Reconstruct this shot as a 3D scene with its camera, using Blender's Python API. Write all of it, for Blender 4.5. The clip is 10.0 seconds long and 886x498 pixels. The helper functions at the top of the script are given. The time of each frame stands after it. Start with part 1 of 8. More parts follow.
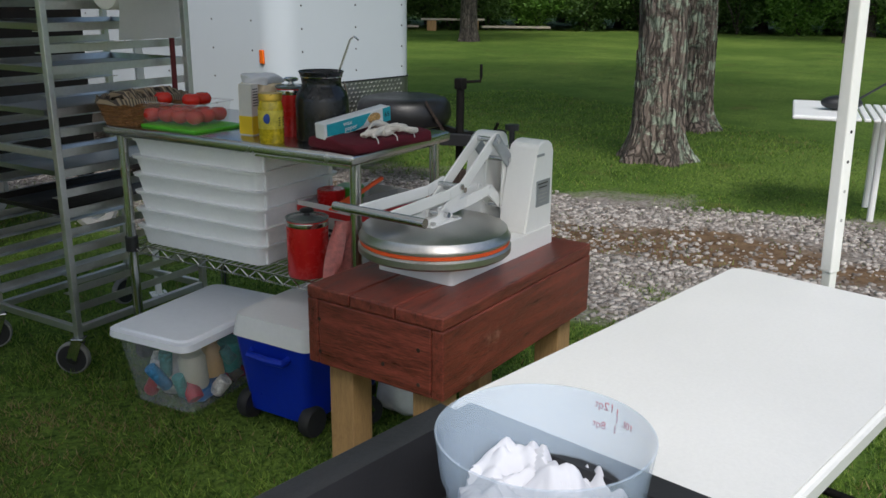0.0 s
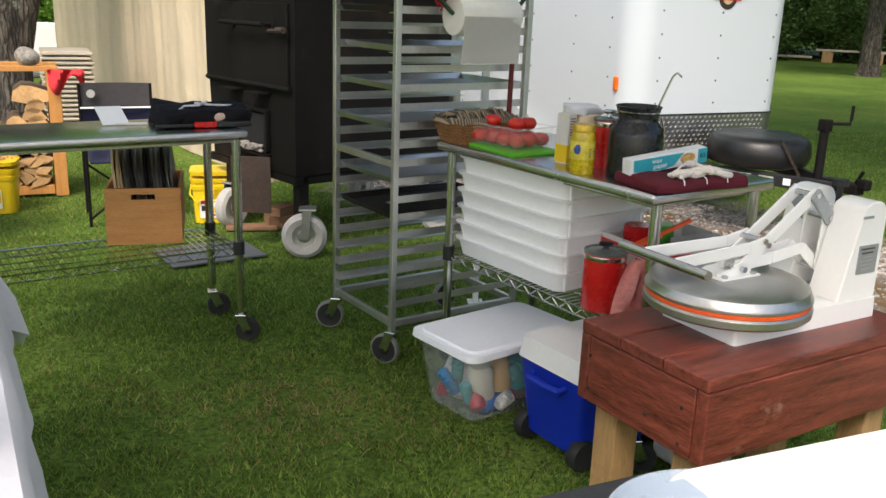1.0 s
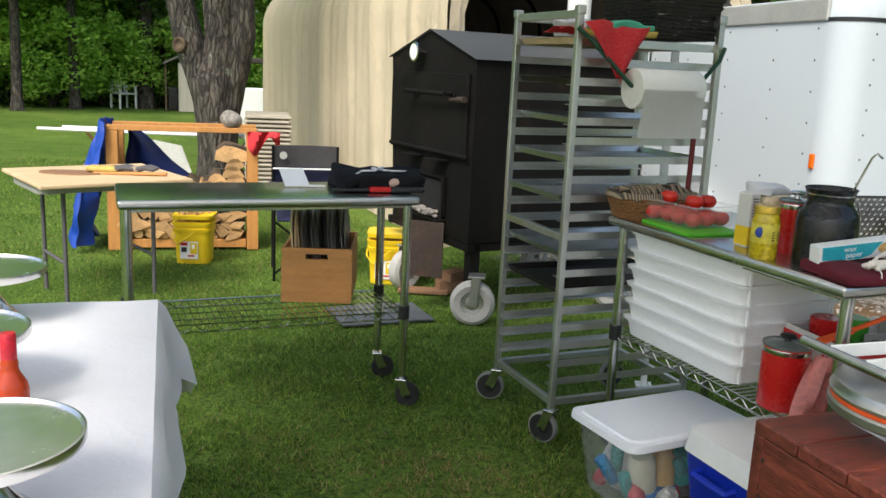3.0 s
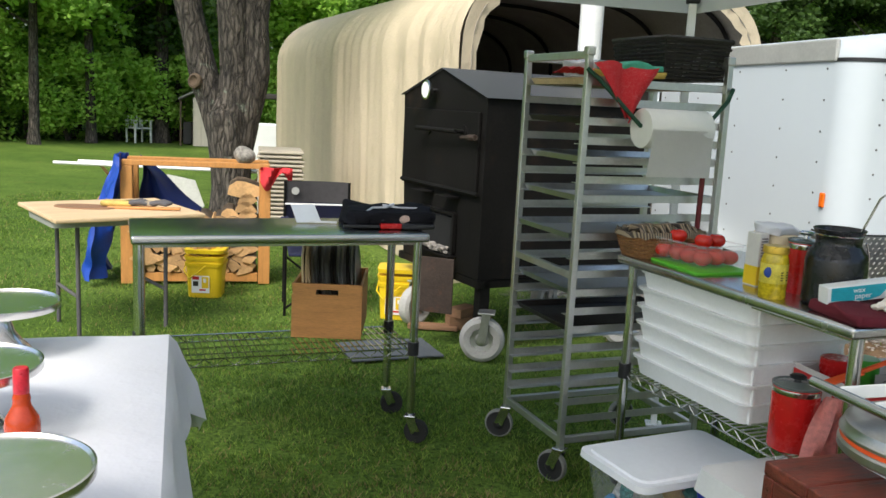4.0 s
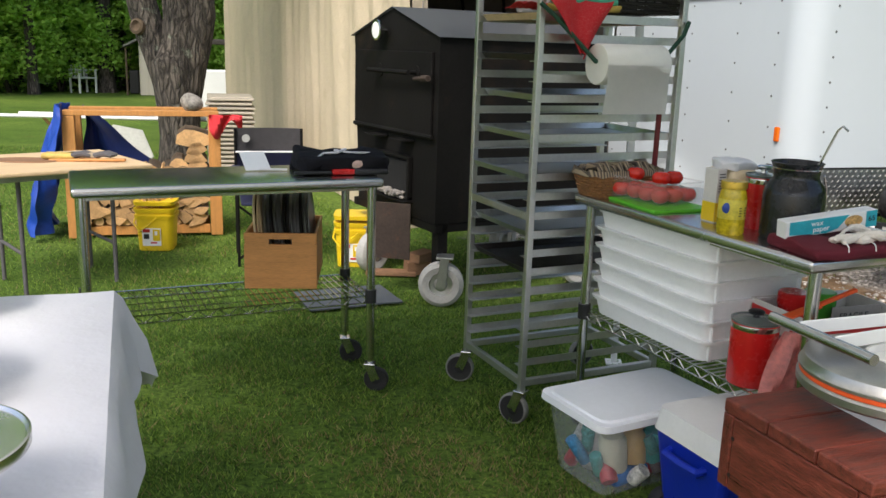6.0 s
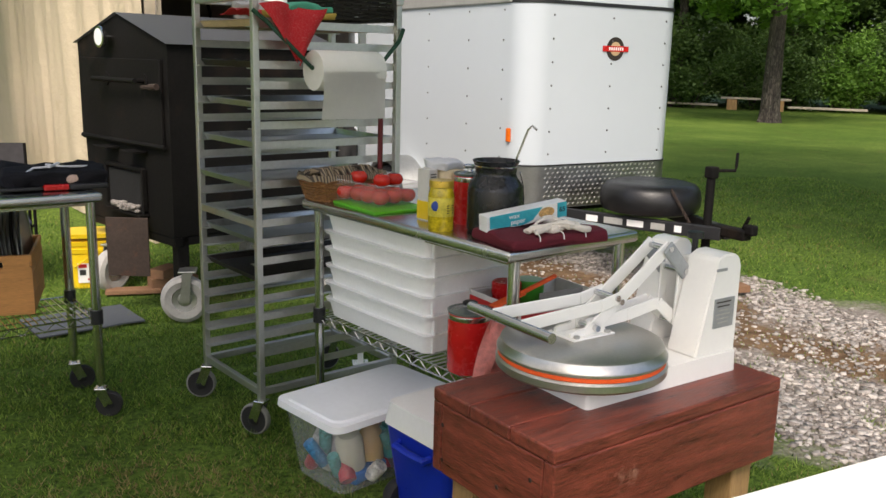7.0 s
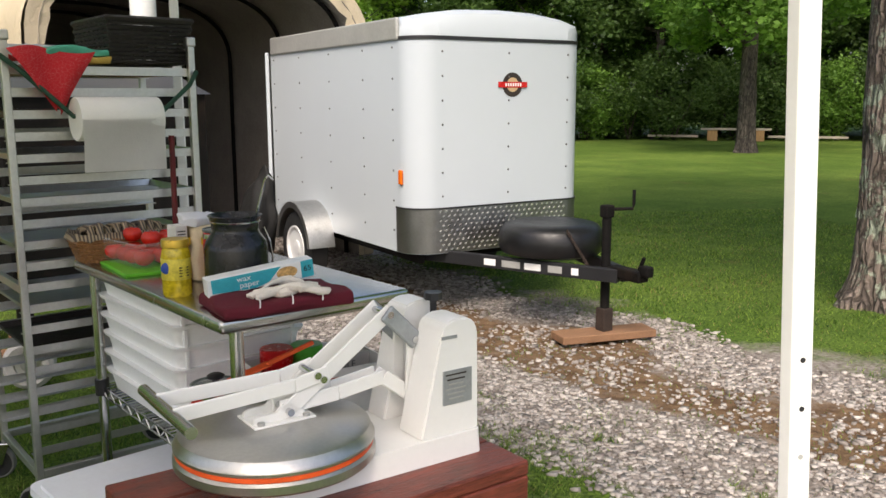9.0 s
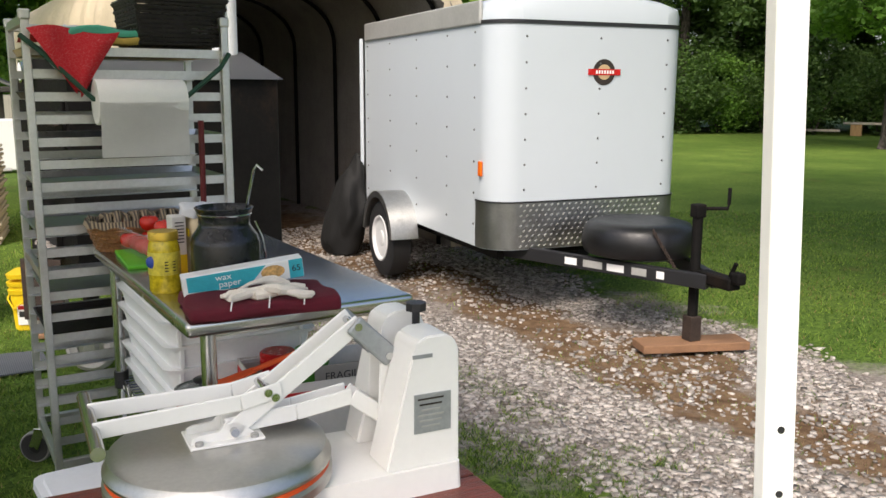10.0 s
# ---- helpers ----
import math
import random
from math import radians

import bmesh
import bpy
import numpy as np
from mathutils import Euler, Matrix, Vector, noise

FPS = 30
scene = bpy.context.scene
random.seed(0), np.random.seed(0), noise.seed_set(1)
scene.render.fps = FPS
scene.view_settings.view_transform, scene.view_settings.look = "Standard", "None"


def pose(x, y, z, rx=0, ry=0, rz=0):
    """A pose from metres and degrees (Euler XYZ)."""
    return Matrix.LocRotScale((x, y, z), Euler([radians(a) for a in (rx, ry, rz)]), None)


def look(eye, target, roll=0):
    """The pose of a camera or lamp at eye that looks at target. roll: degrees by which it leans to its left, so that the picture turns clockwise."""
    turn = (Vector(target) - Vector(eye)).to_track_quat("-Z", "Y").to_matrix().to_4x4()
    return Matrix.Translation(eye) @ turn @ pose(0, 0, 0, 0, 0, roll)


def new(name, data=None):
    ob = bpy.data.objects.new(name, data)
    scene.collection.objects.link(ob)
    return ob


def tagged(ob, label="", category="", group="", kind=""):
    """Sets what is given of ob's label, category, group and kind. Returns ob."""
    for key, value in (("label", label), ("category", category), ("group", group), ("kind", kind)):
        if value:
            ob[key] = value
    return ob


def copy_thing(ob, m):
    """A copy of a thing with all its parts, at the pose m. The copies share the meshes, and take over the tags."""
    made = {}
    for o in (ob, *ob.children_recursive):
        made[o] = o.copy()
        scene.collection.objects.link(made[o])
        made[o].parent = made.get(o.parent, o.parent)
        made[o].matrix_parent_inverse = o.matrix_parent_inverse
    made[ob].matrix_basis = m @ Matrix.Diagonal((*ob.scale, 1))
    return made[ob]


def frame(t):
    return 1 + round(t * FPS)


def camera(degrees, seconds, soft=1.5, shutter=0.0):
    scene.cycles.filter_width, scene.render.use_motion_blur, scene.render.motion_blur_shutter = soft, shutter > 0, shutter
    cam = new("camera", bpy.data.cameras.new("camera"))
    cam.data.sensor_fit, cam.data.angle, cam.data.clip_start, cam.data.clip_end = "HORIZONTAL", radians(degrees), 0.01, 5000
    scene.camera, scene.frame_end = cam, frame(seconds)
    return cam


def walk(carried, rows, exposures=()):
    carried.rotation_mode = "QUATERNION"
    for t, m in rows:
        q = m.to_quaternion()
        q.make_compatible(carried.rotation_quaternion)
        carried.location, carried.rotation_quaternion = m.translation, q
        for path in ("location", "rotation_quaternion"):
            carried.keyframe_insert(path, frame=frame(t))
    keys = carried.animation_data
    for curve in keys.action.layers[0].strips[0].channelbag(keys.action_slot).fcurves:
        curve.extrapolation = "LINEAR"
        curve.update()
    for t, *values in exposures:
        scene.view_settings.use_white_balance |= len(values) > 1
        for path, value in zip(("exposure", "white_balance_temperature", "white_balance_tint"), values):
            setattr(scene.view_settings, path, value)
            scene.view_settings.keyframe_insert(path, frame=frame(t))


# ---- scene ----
cam = camera(53.8, 10.0)
PATH = [
    (0, (-0.353, -0.493, 1.473), (0.575, 1.185, 0.905), 0.6),
    (0.5, (-0.203, -0.52, 1.493), (0.298, 1.326, 0.908), 1.1),
    (1, (-0.155, -0.534, 1.511), (0.011, 1.384, 0.971), 2.1),
    (1.5, (-0.187, -0.464, 1.519), (-0.149, 1.472, 1.015), 2.4),
    (2, (-0.136, -0.452, 1.507), (-0.23, 1.486, 1.02), 2.3),
    (2.5, (-0.11, -0.445, 1.51), (-0.303, 1.492, 1.05), 2.4),
    (4, (-0.096, -0.467, 1.53), (-0.373, 1.485, 1.198), 2.9),
    (4.5, (-0.104, -0.438, 1.529), (-0.379, 1.513, 1.186), 2.2),
    (5, (-0.107, -0.406, 1.528), (-0.41, 1.537, 1.165), 1.6),
    (6.5, (-0.049, -0.391, 1.514), (-0.013, 1.552, 1.042), 1.9),
    (7, (0.094, -0.422, 1.521), (0.421, 1.505, 1.097), 1.5),
    (7.5, (0.225, -0.396, 1.526), (0.719, 1.512, 1.183), 0.3),
    (8, (0.39, -0.231, 1.523), (1.006, 1.64, 1.176), 0.0),
    (8.5, (0.618, -0.191, 1.536), (1.201, 1.691, 1.194), -0.3),
    (9, (0.91, -0.22, 1.533), (1.23, 1.725, 1.194), -0.2),
    (9.5, (1.073, -0.151, 1.525), (1.301, 1.804, 1.173), -0.1),
    (10, (1.265, 0.027, 1.519), (1.297, 1.994, 1.157), 0.3),
]

EXPO = [(0.0, 0.06, 6050, 8), (0.5, 0.22, 6250, 9), (0.7, 0.5, 6400, 10), (1.0, 0.9, 6650, 11), (1.5, 1.02, 6600, 11), (2.5, 0.92, 6450, 8), (4.5, 0.84, 6300, 6), (6.5, 0.74, 6550, 11),
        (7.5, 0.78, 6900, 13), (8.5, 0.76, 6900, 13), (9.0, 0.8, 6800, 13), (10.0, 0.84, 6650, 12)]
walk(cam, [(t, look(e, g, r)) for t, e, g, r in PATH], EXPO)

# ---- world and light ----
world = bpy.data.worlds.new("world")
scene.world = world
world.use_nodes = True
wn, wl = world.node_tree.nodes, world.node_tree.links
sky = wn.new("ShaderNodeTexSky")
sky.sky_type = 'NISHITA'
sky.sun_disc = False
sky.sun_elevation, sky.sun_rotation = radians(50), radians(198)
sky.air_density, sky.dust_density = 1.0, 4.0
wn["Background"].inputs[1].default_value = 0.15
wl.new(sky.outputs[0], wn["Background"].inputs[0])
sun = new("sun", bpy.data.lights.new("sun", 'SUN'))
sun.data.energy, sun.data.angle, sun.data.color = 1.65, radians(20), (1.0, 0.955, 0.88)
sun.matrix_world = look((-2.0, -6.15, 7.7), (0, 0, 0))

# ---- materials ----
def nd(m, kind, **kw):
    n = m.node_tree.nodes.new(kind)
    for k, v in kw.items():
        n.inputs[k.replace('_', ' ')].default_value = v
    return n


def mat(name, col, rough=0.5, metal=0.0, var=0.15, scale=8.0, fine=60.0, bump=0.1, dirt=None, dirt_at=0.62,
        stretch=(1, 1, 1), rnd=0.0, trans=0.0, ior=1.45, alpha=1.0, spec=0.5, bdist=0.01, rvar=1.0, dirt_w=0.14):
    """Principled surface with variation at two scales, optional dirt blotches and fine relief."""
    m = bpy.data.materials.new(name)
    m.use_nodes = True
    L = m.node_tree.links
    b = m.node_tree.nodes["Principled BSDF"]
    tc = nd(m, "ShaderNodeTexCoord")
    mp = nd(m, "ShaderNodeMapping")
    mp.inputs["Scale"].default_value = stretch
    L.new(tc.outputs["Object"], mp.inputs[0])
    n1 = nd(m, "ShaderNodeTexNoise", Scale=scale, Detail=5.0, Roughness=0.6)
    n2 = nd(m, "ShaderNodeTexNoise", Scale=fine, Detail=4.0, Roughness=0.7)
    L.new(mp.outputs[0], n1.inputs["Vector"])
    L.new(mp.outputs[0], n2.inputs["Vector"])
    add = nd(m, "ShaderNodeMath")
    add.operation = 'ADD'
    L.new(n1.outputs[0], add.inputs[0])
    L.new(n2.outputs[0], add.inputs[1])
    ramp = nd(m, "ShaderNodeMapRange")
    ramp.inputs[1].default_value, ramp.inputs[2].default_value = 0.7, 1.3
    ramp.inputs[3].default_value, ramp.inputs[4].default_value = max(0.1, 1 - var), 1 + min(var, 1.0)
    L.new(add.outputs[0], ramp.inputs[0])
    val = ramp.outputs[0]
    if rnd:
        oi = nd(m, "ShaderNodeObjectInfo")
        r2 = nd(m, "ShaderNodeMapRange")
        r2.inputs[3].default_value, r2.inputs[4].default_value = 1 - rnd, 1 + rnd
        L.new(oi.outputs["Random"], r2.inputs[0])
        mu = nd(m, "ShaderNodeMath")
        mu.operation = 'MULTIPLY'
        L.new(val, mu.inputs[0])
        L.new(r2.outputs[0], mu.inputs[1])
        val = mu.outputs[0]
    vm = nd(m, "ShaderNodeVectorMath")
    vm.operation = 'SCALE'
    vm.inputs[0].default_value = col[:3]
    L.new(val, vm.inputs["Scale"])
    out = vm.outputs[0]
    if dirt:
        n3 = nd(m, "ShaderNodeTexNoise", Scale=scale * 0.6, Detail=8.0, Roughness=0.75)
        L.new(tc.outputs["Object"], n3.inputs["Vector"])
        mr = nd(m, "ShaderNodeMapRange")
        mr.inputs[1].default_value, mr.inputs[2].default_value = dirt_at, dirt_at + dirt_w
        L.new(n3.outputs[0], mr.inputs[0])
        mx = nd(m, "ShaderNodeMix")
        mx.data_type = 'RGBA'
        L.new(mr.outputs[0], mx.inputs[0])
        L.new(out, mx.inputs[6])
        mx.inputs[7].default_value = (*dirt[:3], 1)
        out = mx.outputs[2]
    L.new(out, b.inputs["Base Color"])
    rr = nd(m, "ShaderNodeMapRange")
    rr.inputs[1].default_value, rr.inputs[2].default_value = 0.7, 1.3
    rr.inputs[3].default_value, rr.inputs[4].default_value = max(0.02, rough - 0.08 * rvar), min(1, rough + 0.1 * rvar)
    L.new(add.outputs[0], rr.inputs[0])
    L.new(rr.outputs[0], b.inputs["Roughness"])
    b.inputs["Metallic"].default_value = metal
    b.inputs["Transmission Weight"].default_value = trans
    b.inputs["IOR"].default_value = ior
    b.inputs["Alpha"].default_value = alpha
    b.inputs["Specular IOR Level"].default_value = spec
    if bump:
        bp = nd(m, "ShaderNodeBump", Strength=bump, Distance=bdist)
        L.new(n2.outputs[0], bp.inputs["Height"])
        L.new(bp.outputs[0], b.inputs["Normal"])
    return m


STEEL = mat("stainless_steel", (0.52, 0.515, 0.5), 0.25, 1.0, 0.03, 2, 12, 0, rvar=0.25)
CHROME = mat("chrome", (0.6, 0.6, 0.6), 0.18, 1.0, 0.05, 4, 20, 0, rvar=0.4)
TRAYM = mat("polished_tray_metal", (0.8, 0.775, 0.74), 0.24, 1.0, 0.05, 4, 20, 0, rvar=0.5)
ALU = mat("aluminium", (0.62, 0.62, 0.61), 0.42, 1.0, 0.12, 5, 60, 0.05)
PANS = mat("sheet_pan_metal", (0.55, 0.55, 0.54), 0.35, 1.0, 0.15, 6, 40, 0.05, dirt=(0.2, 0.17, 0.13), dirt_at=0.6)
DARKPAN = mat("blackened_pan", (0.035, 0.03, 0.028), 0.5, 0.6, 0.3, 8, 60, 0.1)
BLACKSTEEL = mat("smoker_steel", (0.0075, 0.007, 0.0066), 0.62, 0.0, 0.5, 3, 45, 0.2, dirt=(0.022, 0.015, 0.011), dirt_at=0.54, spec=0.12)
RUST = mat("rusty_steel", (0.05, 0.035, 0.028), 0.75, 0.3, 0.4, 8, 60, 0.25, dirt=(0.11, 0.05, 0.03), dirt_at=0.55)
RUBBER = mat("rubber", (0.018, 0.018, 0.019), 0.7, 0, 0.25, 10, 90, 0.15)
GREYRUB = mat("grey_tyre", (0.38, 0.37, 0.35), 0.8, 0, 0.15, 12, 70, 0.15, dirt=(0.2, 0.17, 0.13))
CASTGREY = mat("grey_caster_tyre", (0.2, 0.2, 0.19), 0.7, 0, 0.15, 12, 70, 0.1)
WHITEPL = mat("white_plastic", (0.78, 0.78, 0.77), 0.45, 0, 0.04, 6, 60, 0.04)
LUGPL = mat("dough_box_plastic", (0.85, 0.85, 0.84), 0.4, 0, 0.04, 8, 80, 0.04, dirt=(0.68, 0.66, 0.62), dirt_at=0.66)
TABLEPL = mat("table_plastic", (0.69, 0.69, 0.67), 0.5, 0, 0.05, 2, 120, 0.12, dirt=(0.62, 0.61, 0.57), dirt_at=0.66)
ENAMEL = mat("white_enamel", (0.85, 0.845, 0.81), 0.32, 0, 0.02, 6, 60, 0.01, rvar=0.3)
TRAILERW = mat("trailer_paint", (0.5, 0.545, 0.58), 0.36, 0, 0.012, 0.8, 5, 0, rvar=0.15)
TRIMGREY = mat("grey_trim", (0.42, 0.42, 0.4), 0.5, 0.3, 0.12, 4, 40, 0.05)
BLACKPL = mat("black_plastic", (0.018, 0.018, 0.02), 0.42, 0, 0.2, 6, 120, 0.08)
REDWOOD = mat("red_stained_wood", (0.15, 0.036, 0.023), 0.34, 0, 0.8, 4, 26, 0.3, stretch=(0.9, 9, 9), dirt=(0.3, 0.14, 0.1), dirt_at=0.57, dirt_w=0.06)
REDWOOD_END = mat("red_stained_end_wood", (0.15, 0.036, 0.023), 0.34, 0, 0.8, 4, 26, 0.3, stretch=(9, 0.9, 9), dirt=(0.3, 0.14, 0.1), dirt_at=0.57, dirt_w=0.06)
PINE = mat("treated_pine", (0.33, 0.2, 0.085), 0.7, 0, 0.3, 3, 30, 0.25, stretch=(9, 9, 1), dirt=(0.16, 0.085, 0.035), dirt_at=0.62)
CEDAR = mat("orange_timber", (0.5, 0.23, 0.065), 0.6, 0, 0.22, 3, 30, 0.2, stretch=(9, 9, 1))
CRATEW = mat("crate_pine", (0.52, 0.24, 0.075), 0.55, 0, 0.25, 3, 30, 0.15, stretch=(1, 9, 9), dirt=(0.28, 0.11, 0.035), dirt_at=0.66)
BOARD = mat("pizza_peel_wood", (0.58, 0.42, 0.25), 0.65, 0, 0.2, 2, 25, 0.12, stretch=(1, 10, 10))
LOGEND = mat("split_wood", (0.48, 0.29, 0.13), 0.85, 0, 0.3, 7, 50, 0.4, rnd=0.35)
BARKM = mat("log_bark", (0.1, 0.07, 0.045), 0.95, 0, 0.4, 8, 40, 0.6, rnd=0.3)
YELLOW = mat("yellow_plastic", (0.72, 0.5, 0.015), 0.4, 0, 0.05, 6, 60, 0.03)
BLUEPL = mat("blue_plastic", (0.005, 0.025, 0.38), 0.35, 0, 0.1, 6, 60, 0.04)
NAVY = mat("navy_fabric", (0.012, 0.014, 0.045), 0.85, 0, 0.25, 20, 300, 0.2)
GREYFAB = mat("grey_fabric", (0.09, 0.085, 0.09), 0.85, 0, 0.2, 20, 300, 0.2)
REDPAINT = mat("red_enamel", (0.48, 0.012, 0.012), 0.25, 0, 0.08, 5, 40, 0.02)
TANFAB = mat("tan_shelter_fabric", (0.55, 0.46, 0.33), 0.75, 0, 0.07, 1.2, 4.5, 0.45, dirt=(0.46, 0.37, 0.24), dirt_at=0.64, bdist=0.05)
for _m in (TANFAB,):
    _tr = nd(_m, "ShaderNodeBsdfTranslucent", Color=(0.3, 0.23, 0.15, 1))
    _ms = nd(_m, "ShaderNodeMixShader")
    _ms.inputs[0].default_value = 0.04
    _m.node_tree.links.new(_m.node_tree.nodes["Principled BSDF"].outputs[0], _ms.inputs[1])
    _m.node_tree.links.new(_tr.outputs[0], _ms.inputs[2])
    _m.node_tree.links.new(_ms.outputs[0], _m.node_tree.nodes["Material Output"].inputs[0])
# the cover's tan greyed and darkened for the shade inside the shelter
DARKFAB = mat("shaded_inner_fabric", (0.32, 0.295, 0.265), 0.9, 0, 0.2, 3, 40, 0.1)
CLOTH = mat("white_paper_cloth", (0.62, 0.625, 0.67), 0.8, 0, 0.03, 10, 7, 0.3, bdist=0.02)
TOWEL = mat("paper_towel", (0.8, 0.79, 0.76), 0.95, 0, 0.03, 30, 200, 0.25)
TARP = mat("blue_tarp", (0.01, 0.05, 0.32), 0.35, 0, 0.2, 10, 80, 0.15)
BARK = mat("tree_bark", (0.085, 0.072, 0.06), 0.95, 0, 0.9, 7, 30, 1.0, stretch=(1, 1, 0.2), dirt=(0.2, 0.22, 0.17), dirt_at=0.6, bdist=0.04, dirt_w=0.05)


def fissures(m, scale, stretch, dark):
    """Dark branching cracks between the bark plates."""
    L, b = m.node_tree.links, m.node_tree.nodes["Principled BSDF"]
    src = b.inputs["Base Color"].links[0].from_socket
    tc = nd(m, "ShaderNodeTexCoord")
    ns = nd(m, "ShaderNodeTexNoise", Scale=6.0, Detail=4.0)
    off = nd(m, "ShaderNodeVectorMath")
    off.operation = 'MULTIPLY_ADD'
    off.inputs[1].default_value = (0.09, 0.09, 0.2)
    L.new(tc.outputs["Object"], ns.inputs["Vector"])
    L.new(ns.outputs["Color"], off.inputs[0])
    L.new(tc.outputs["Object"], off.inputs[2])
    mp = nd(m, "ShaderNodeMapping")
    mp.inputs["Scale"].default_value = stretch
    L.new(off.outputs[0], mp.inputs[0])
    vo = nd(m, "ShaderNodeTexVoronoi", Scale=scale)
    vo.feature = 'DISTANCE_TO_EDGE'
    L.new(mp.outputs[0], vo.inputs["Vector"])
    mr = nd(m, "ShaderNodeMapRange")
    mr.inputs[1].default_value, mr.inputs[2].default_value = 0.0, 0.22
    mr.inputs[3].default_value, mr.inputs[4].default_value = dark, 1.15
    L.new(vo.outputs["Distance"], mr.inputs[0])
    vm = nd(m, "ShaderNodeVectorMath")
    vm.operation = 'SCALE'
    L.new(src, vm.inputs[0])
    L.new(mr.outputs[0], vm.inputs["Scale"])
    L.new(vm.outputs[0], b.inputs["Base Color"])
    old = b.inputs["Normal"].links[0].from_socket
    bp = nd(m, "ShaderNodeBump", Strength=0.8, Distance=0.03)
    L.new(mr.outputs[0], bp.inputs["Height"])
    L.new(old, bp.inputs["Normal"])
    L.new(bp.outputs[0], b.inputs["Normal"])


fissures(BARK, 19.0, (1, 1, 0.2), 0.4)


def leaf_mat(name, c0, c1):
    m = mat(name, c0, 0.55, 0, 0.35, 0.5, 3, 0)
    L, b = m.node_tree.links, m.node_tree.nodes["Principled BSDF"]
    g = nd(m, "ShaderNodeNewGeometry")
    mx = nd(m, "ShaderNodeMix")
    mx.data_type = 'RGBA'
    L.new(g.outputs["Random Per Island"], mx.inputs[0])
    mx.inputs[6].default_value, mx.inputs[7].default_value = (*c0, 1), (*c1, 1)
    L.new(mx.outputs[2], b.inputs["Base Color"])
    tr = nd(m, "ShaderNodeBsdfTranslucent")
    L.new(mx.outputs[2], tr.inputs[0])
    ms = nd(m, "ShaderNodeMixShader")
    ms.inputs[0].default_value = 0.5
    L.new(b.outputs[0], ms.inputs[1])
    L.new(tr.outputs[0], ms.inputs[2])
    L.new(ms.outputs[0], m.node_tree.nodes["Material Output"].inputs[0])
    return m


LEAF = leaf_mat("maple_leaves", (0.1, 0.215, 0.03), (0.2, 0.37, 0.06))
# sunlight on the left wood is put into this brighter leaf colour
LEAF2 = leaf_mat("sunlit_leaves", (0.24, 0.45, 0.06), (0.42, 0.64, 0.11))
LEAFD = leaf_mat("dark_leaves", (0.05, 0.105, 0.025), (0.11, 0.195, 0.042))
GRASS = leaf_mat("grass_blades", (0.055, 0.125, 0.012), (0.36, 0.49, 0.09))
GRASS2 = leaf_mat("dark_grass_blades", (0.02, 0.062, 0.009), (0.19, 0.33, 0.05))
STRAW = leaf_mat("dry_grass_blades", (0.24, 0.17, 0.07), (0.46, 0.36, 0.17))


# ---- building helpers ----
def link(name, me, parent=None):
    ob = new(name, me)
    if parent:
        ob.parent = parent
    return ob


def part(name, bm, material, parent=None, label="", smooth=False, loc=None):
    """Links a bmesh as one mesh object under a thing or a part."""
    me = bpy.data.meshes.new(name)
    bm.to_mesh(me)
    bm.free()
    mats = material if isinstance(material, (list, tuple)) else [material]
    for q in mats:
        me.materials.append(q)
    if smooth:
        me.polygons.foreach_set("use_smooth", [True] * len(me.polygons))
        me.set_sharp_from_angle(angle=radians(38))
    ob = link(name, me, parent)
    if loc is not None:
        ob.matrix_basis = loc
    return tagged(ob, label)


def thing(name, m, label, category, group="", kind=""):
    ob = new(name)
    ob.matrix_basis = m
    return tagged(ob, label, category, group, kind)


def box(bm, c, s, bev=0.0, m=None, seg=2):
    r = bmesh.ops.create_cube(bm, size=1.0)
    vs = r["verts"]
    for v in vs:
        v.co = Vector((v.co.x * s[0] + c[0], v.co.y * s[1] + c[1], v.co.z * s[2] + c[2]))
    if bev:
        es = list({e for v in vs for e in v.link_edges})
        o = bmesh.ops.bevel(bm, geom=es, offset=bev, segments=seg, affect='EDGES', profile=0.5)
        vs = list({v for f in o["faces"] for v in f.verts} | {v for v in vs if v.is_valid})
    if m is not None:
        for v in vs:
            v.co = m @ v.co
    return bm


def beam(bm, a, b, w, h, bev=0.0):
    """A box from a to b, w wide and h high."""
    a, b = Vector(a), Vector(b)
    d = b - a
    q = d.to_track_quat('X', 'Z').to_matrix().to_4x4()
    return box(bm, (0, 0, 0), (d.length, w, h), bev, Matrix.Translation((a + b) / 2) @ q)


def rod(bm, a, b, r, seg=10, r2=None):
    a, b = Vector(a), Vector(b)
    d = b - a
    q = d.to_track_quat('Z', 'Y').to_matrix().to_4x4()
    bmesh.ops.create_cone(bm, cap_ends=True, segments=seg, radius1=r, radius2=r if r2 is None else r2, depth=d.length,
                          matrix=Matrix.Translation((a + b) / 2) @ q)
    return bm


def lathe(bm, prof, seg=32, m=None):
    """Turns a profile of (radius, height) round z."""
    rings = []
    for r, z in prof:
        ring = []
        for k in range(seg):
            a = 2 * math.pi * k / seg
            co = Vector((max(r, 1e-4) * math.cos(a), max(r, 1e-4) * math.sin(a), z))
            ring.append(bm.verts.new(m @ co if m is not None else co))
        rings.append(ring)
    for p, q in zip(rings, rings[1:]):
        for k in range(seg):
            bm.faces.new((p[k], p[(k + 1) % seg], q[(k + 1) % seg], q[k]))
    bm.faces.new(list(reversed(rings[0])))
    bm.faces.new(rings[-1])
    return bm


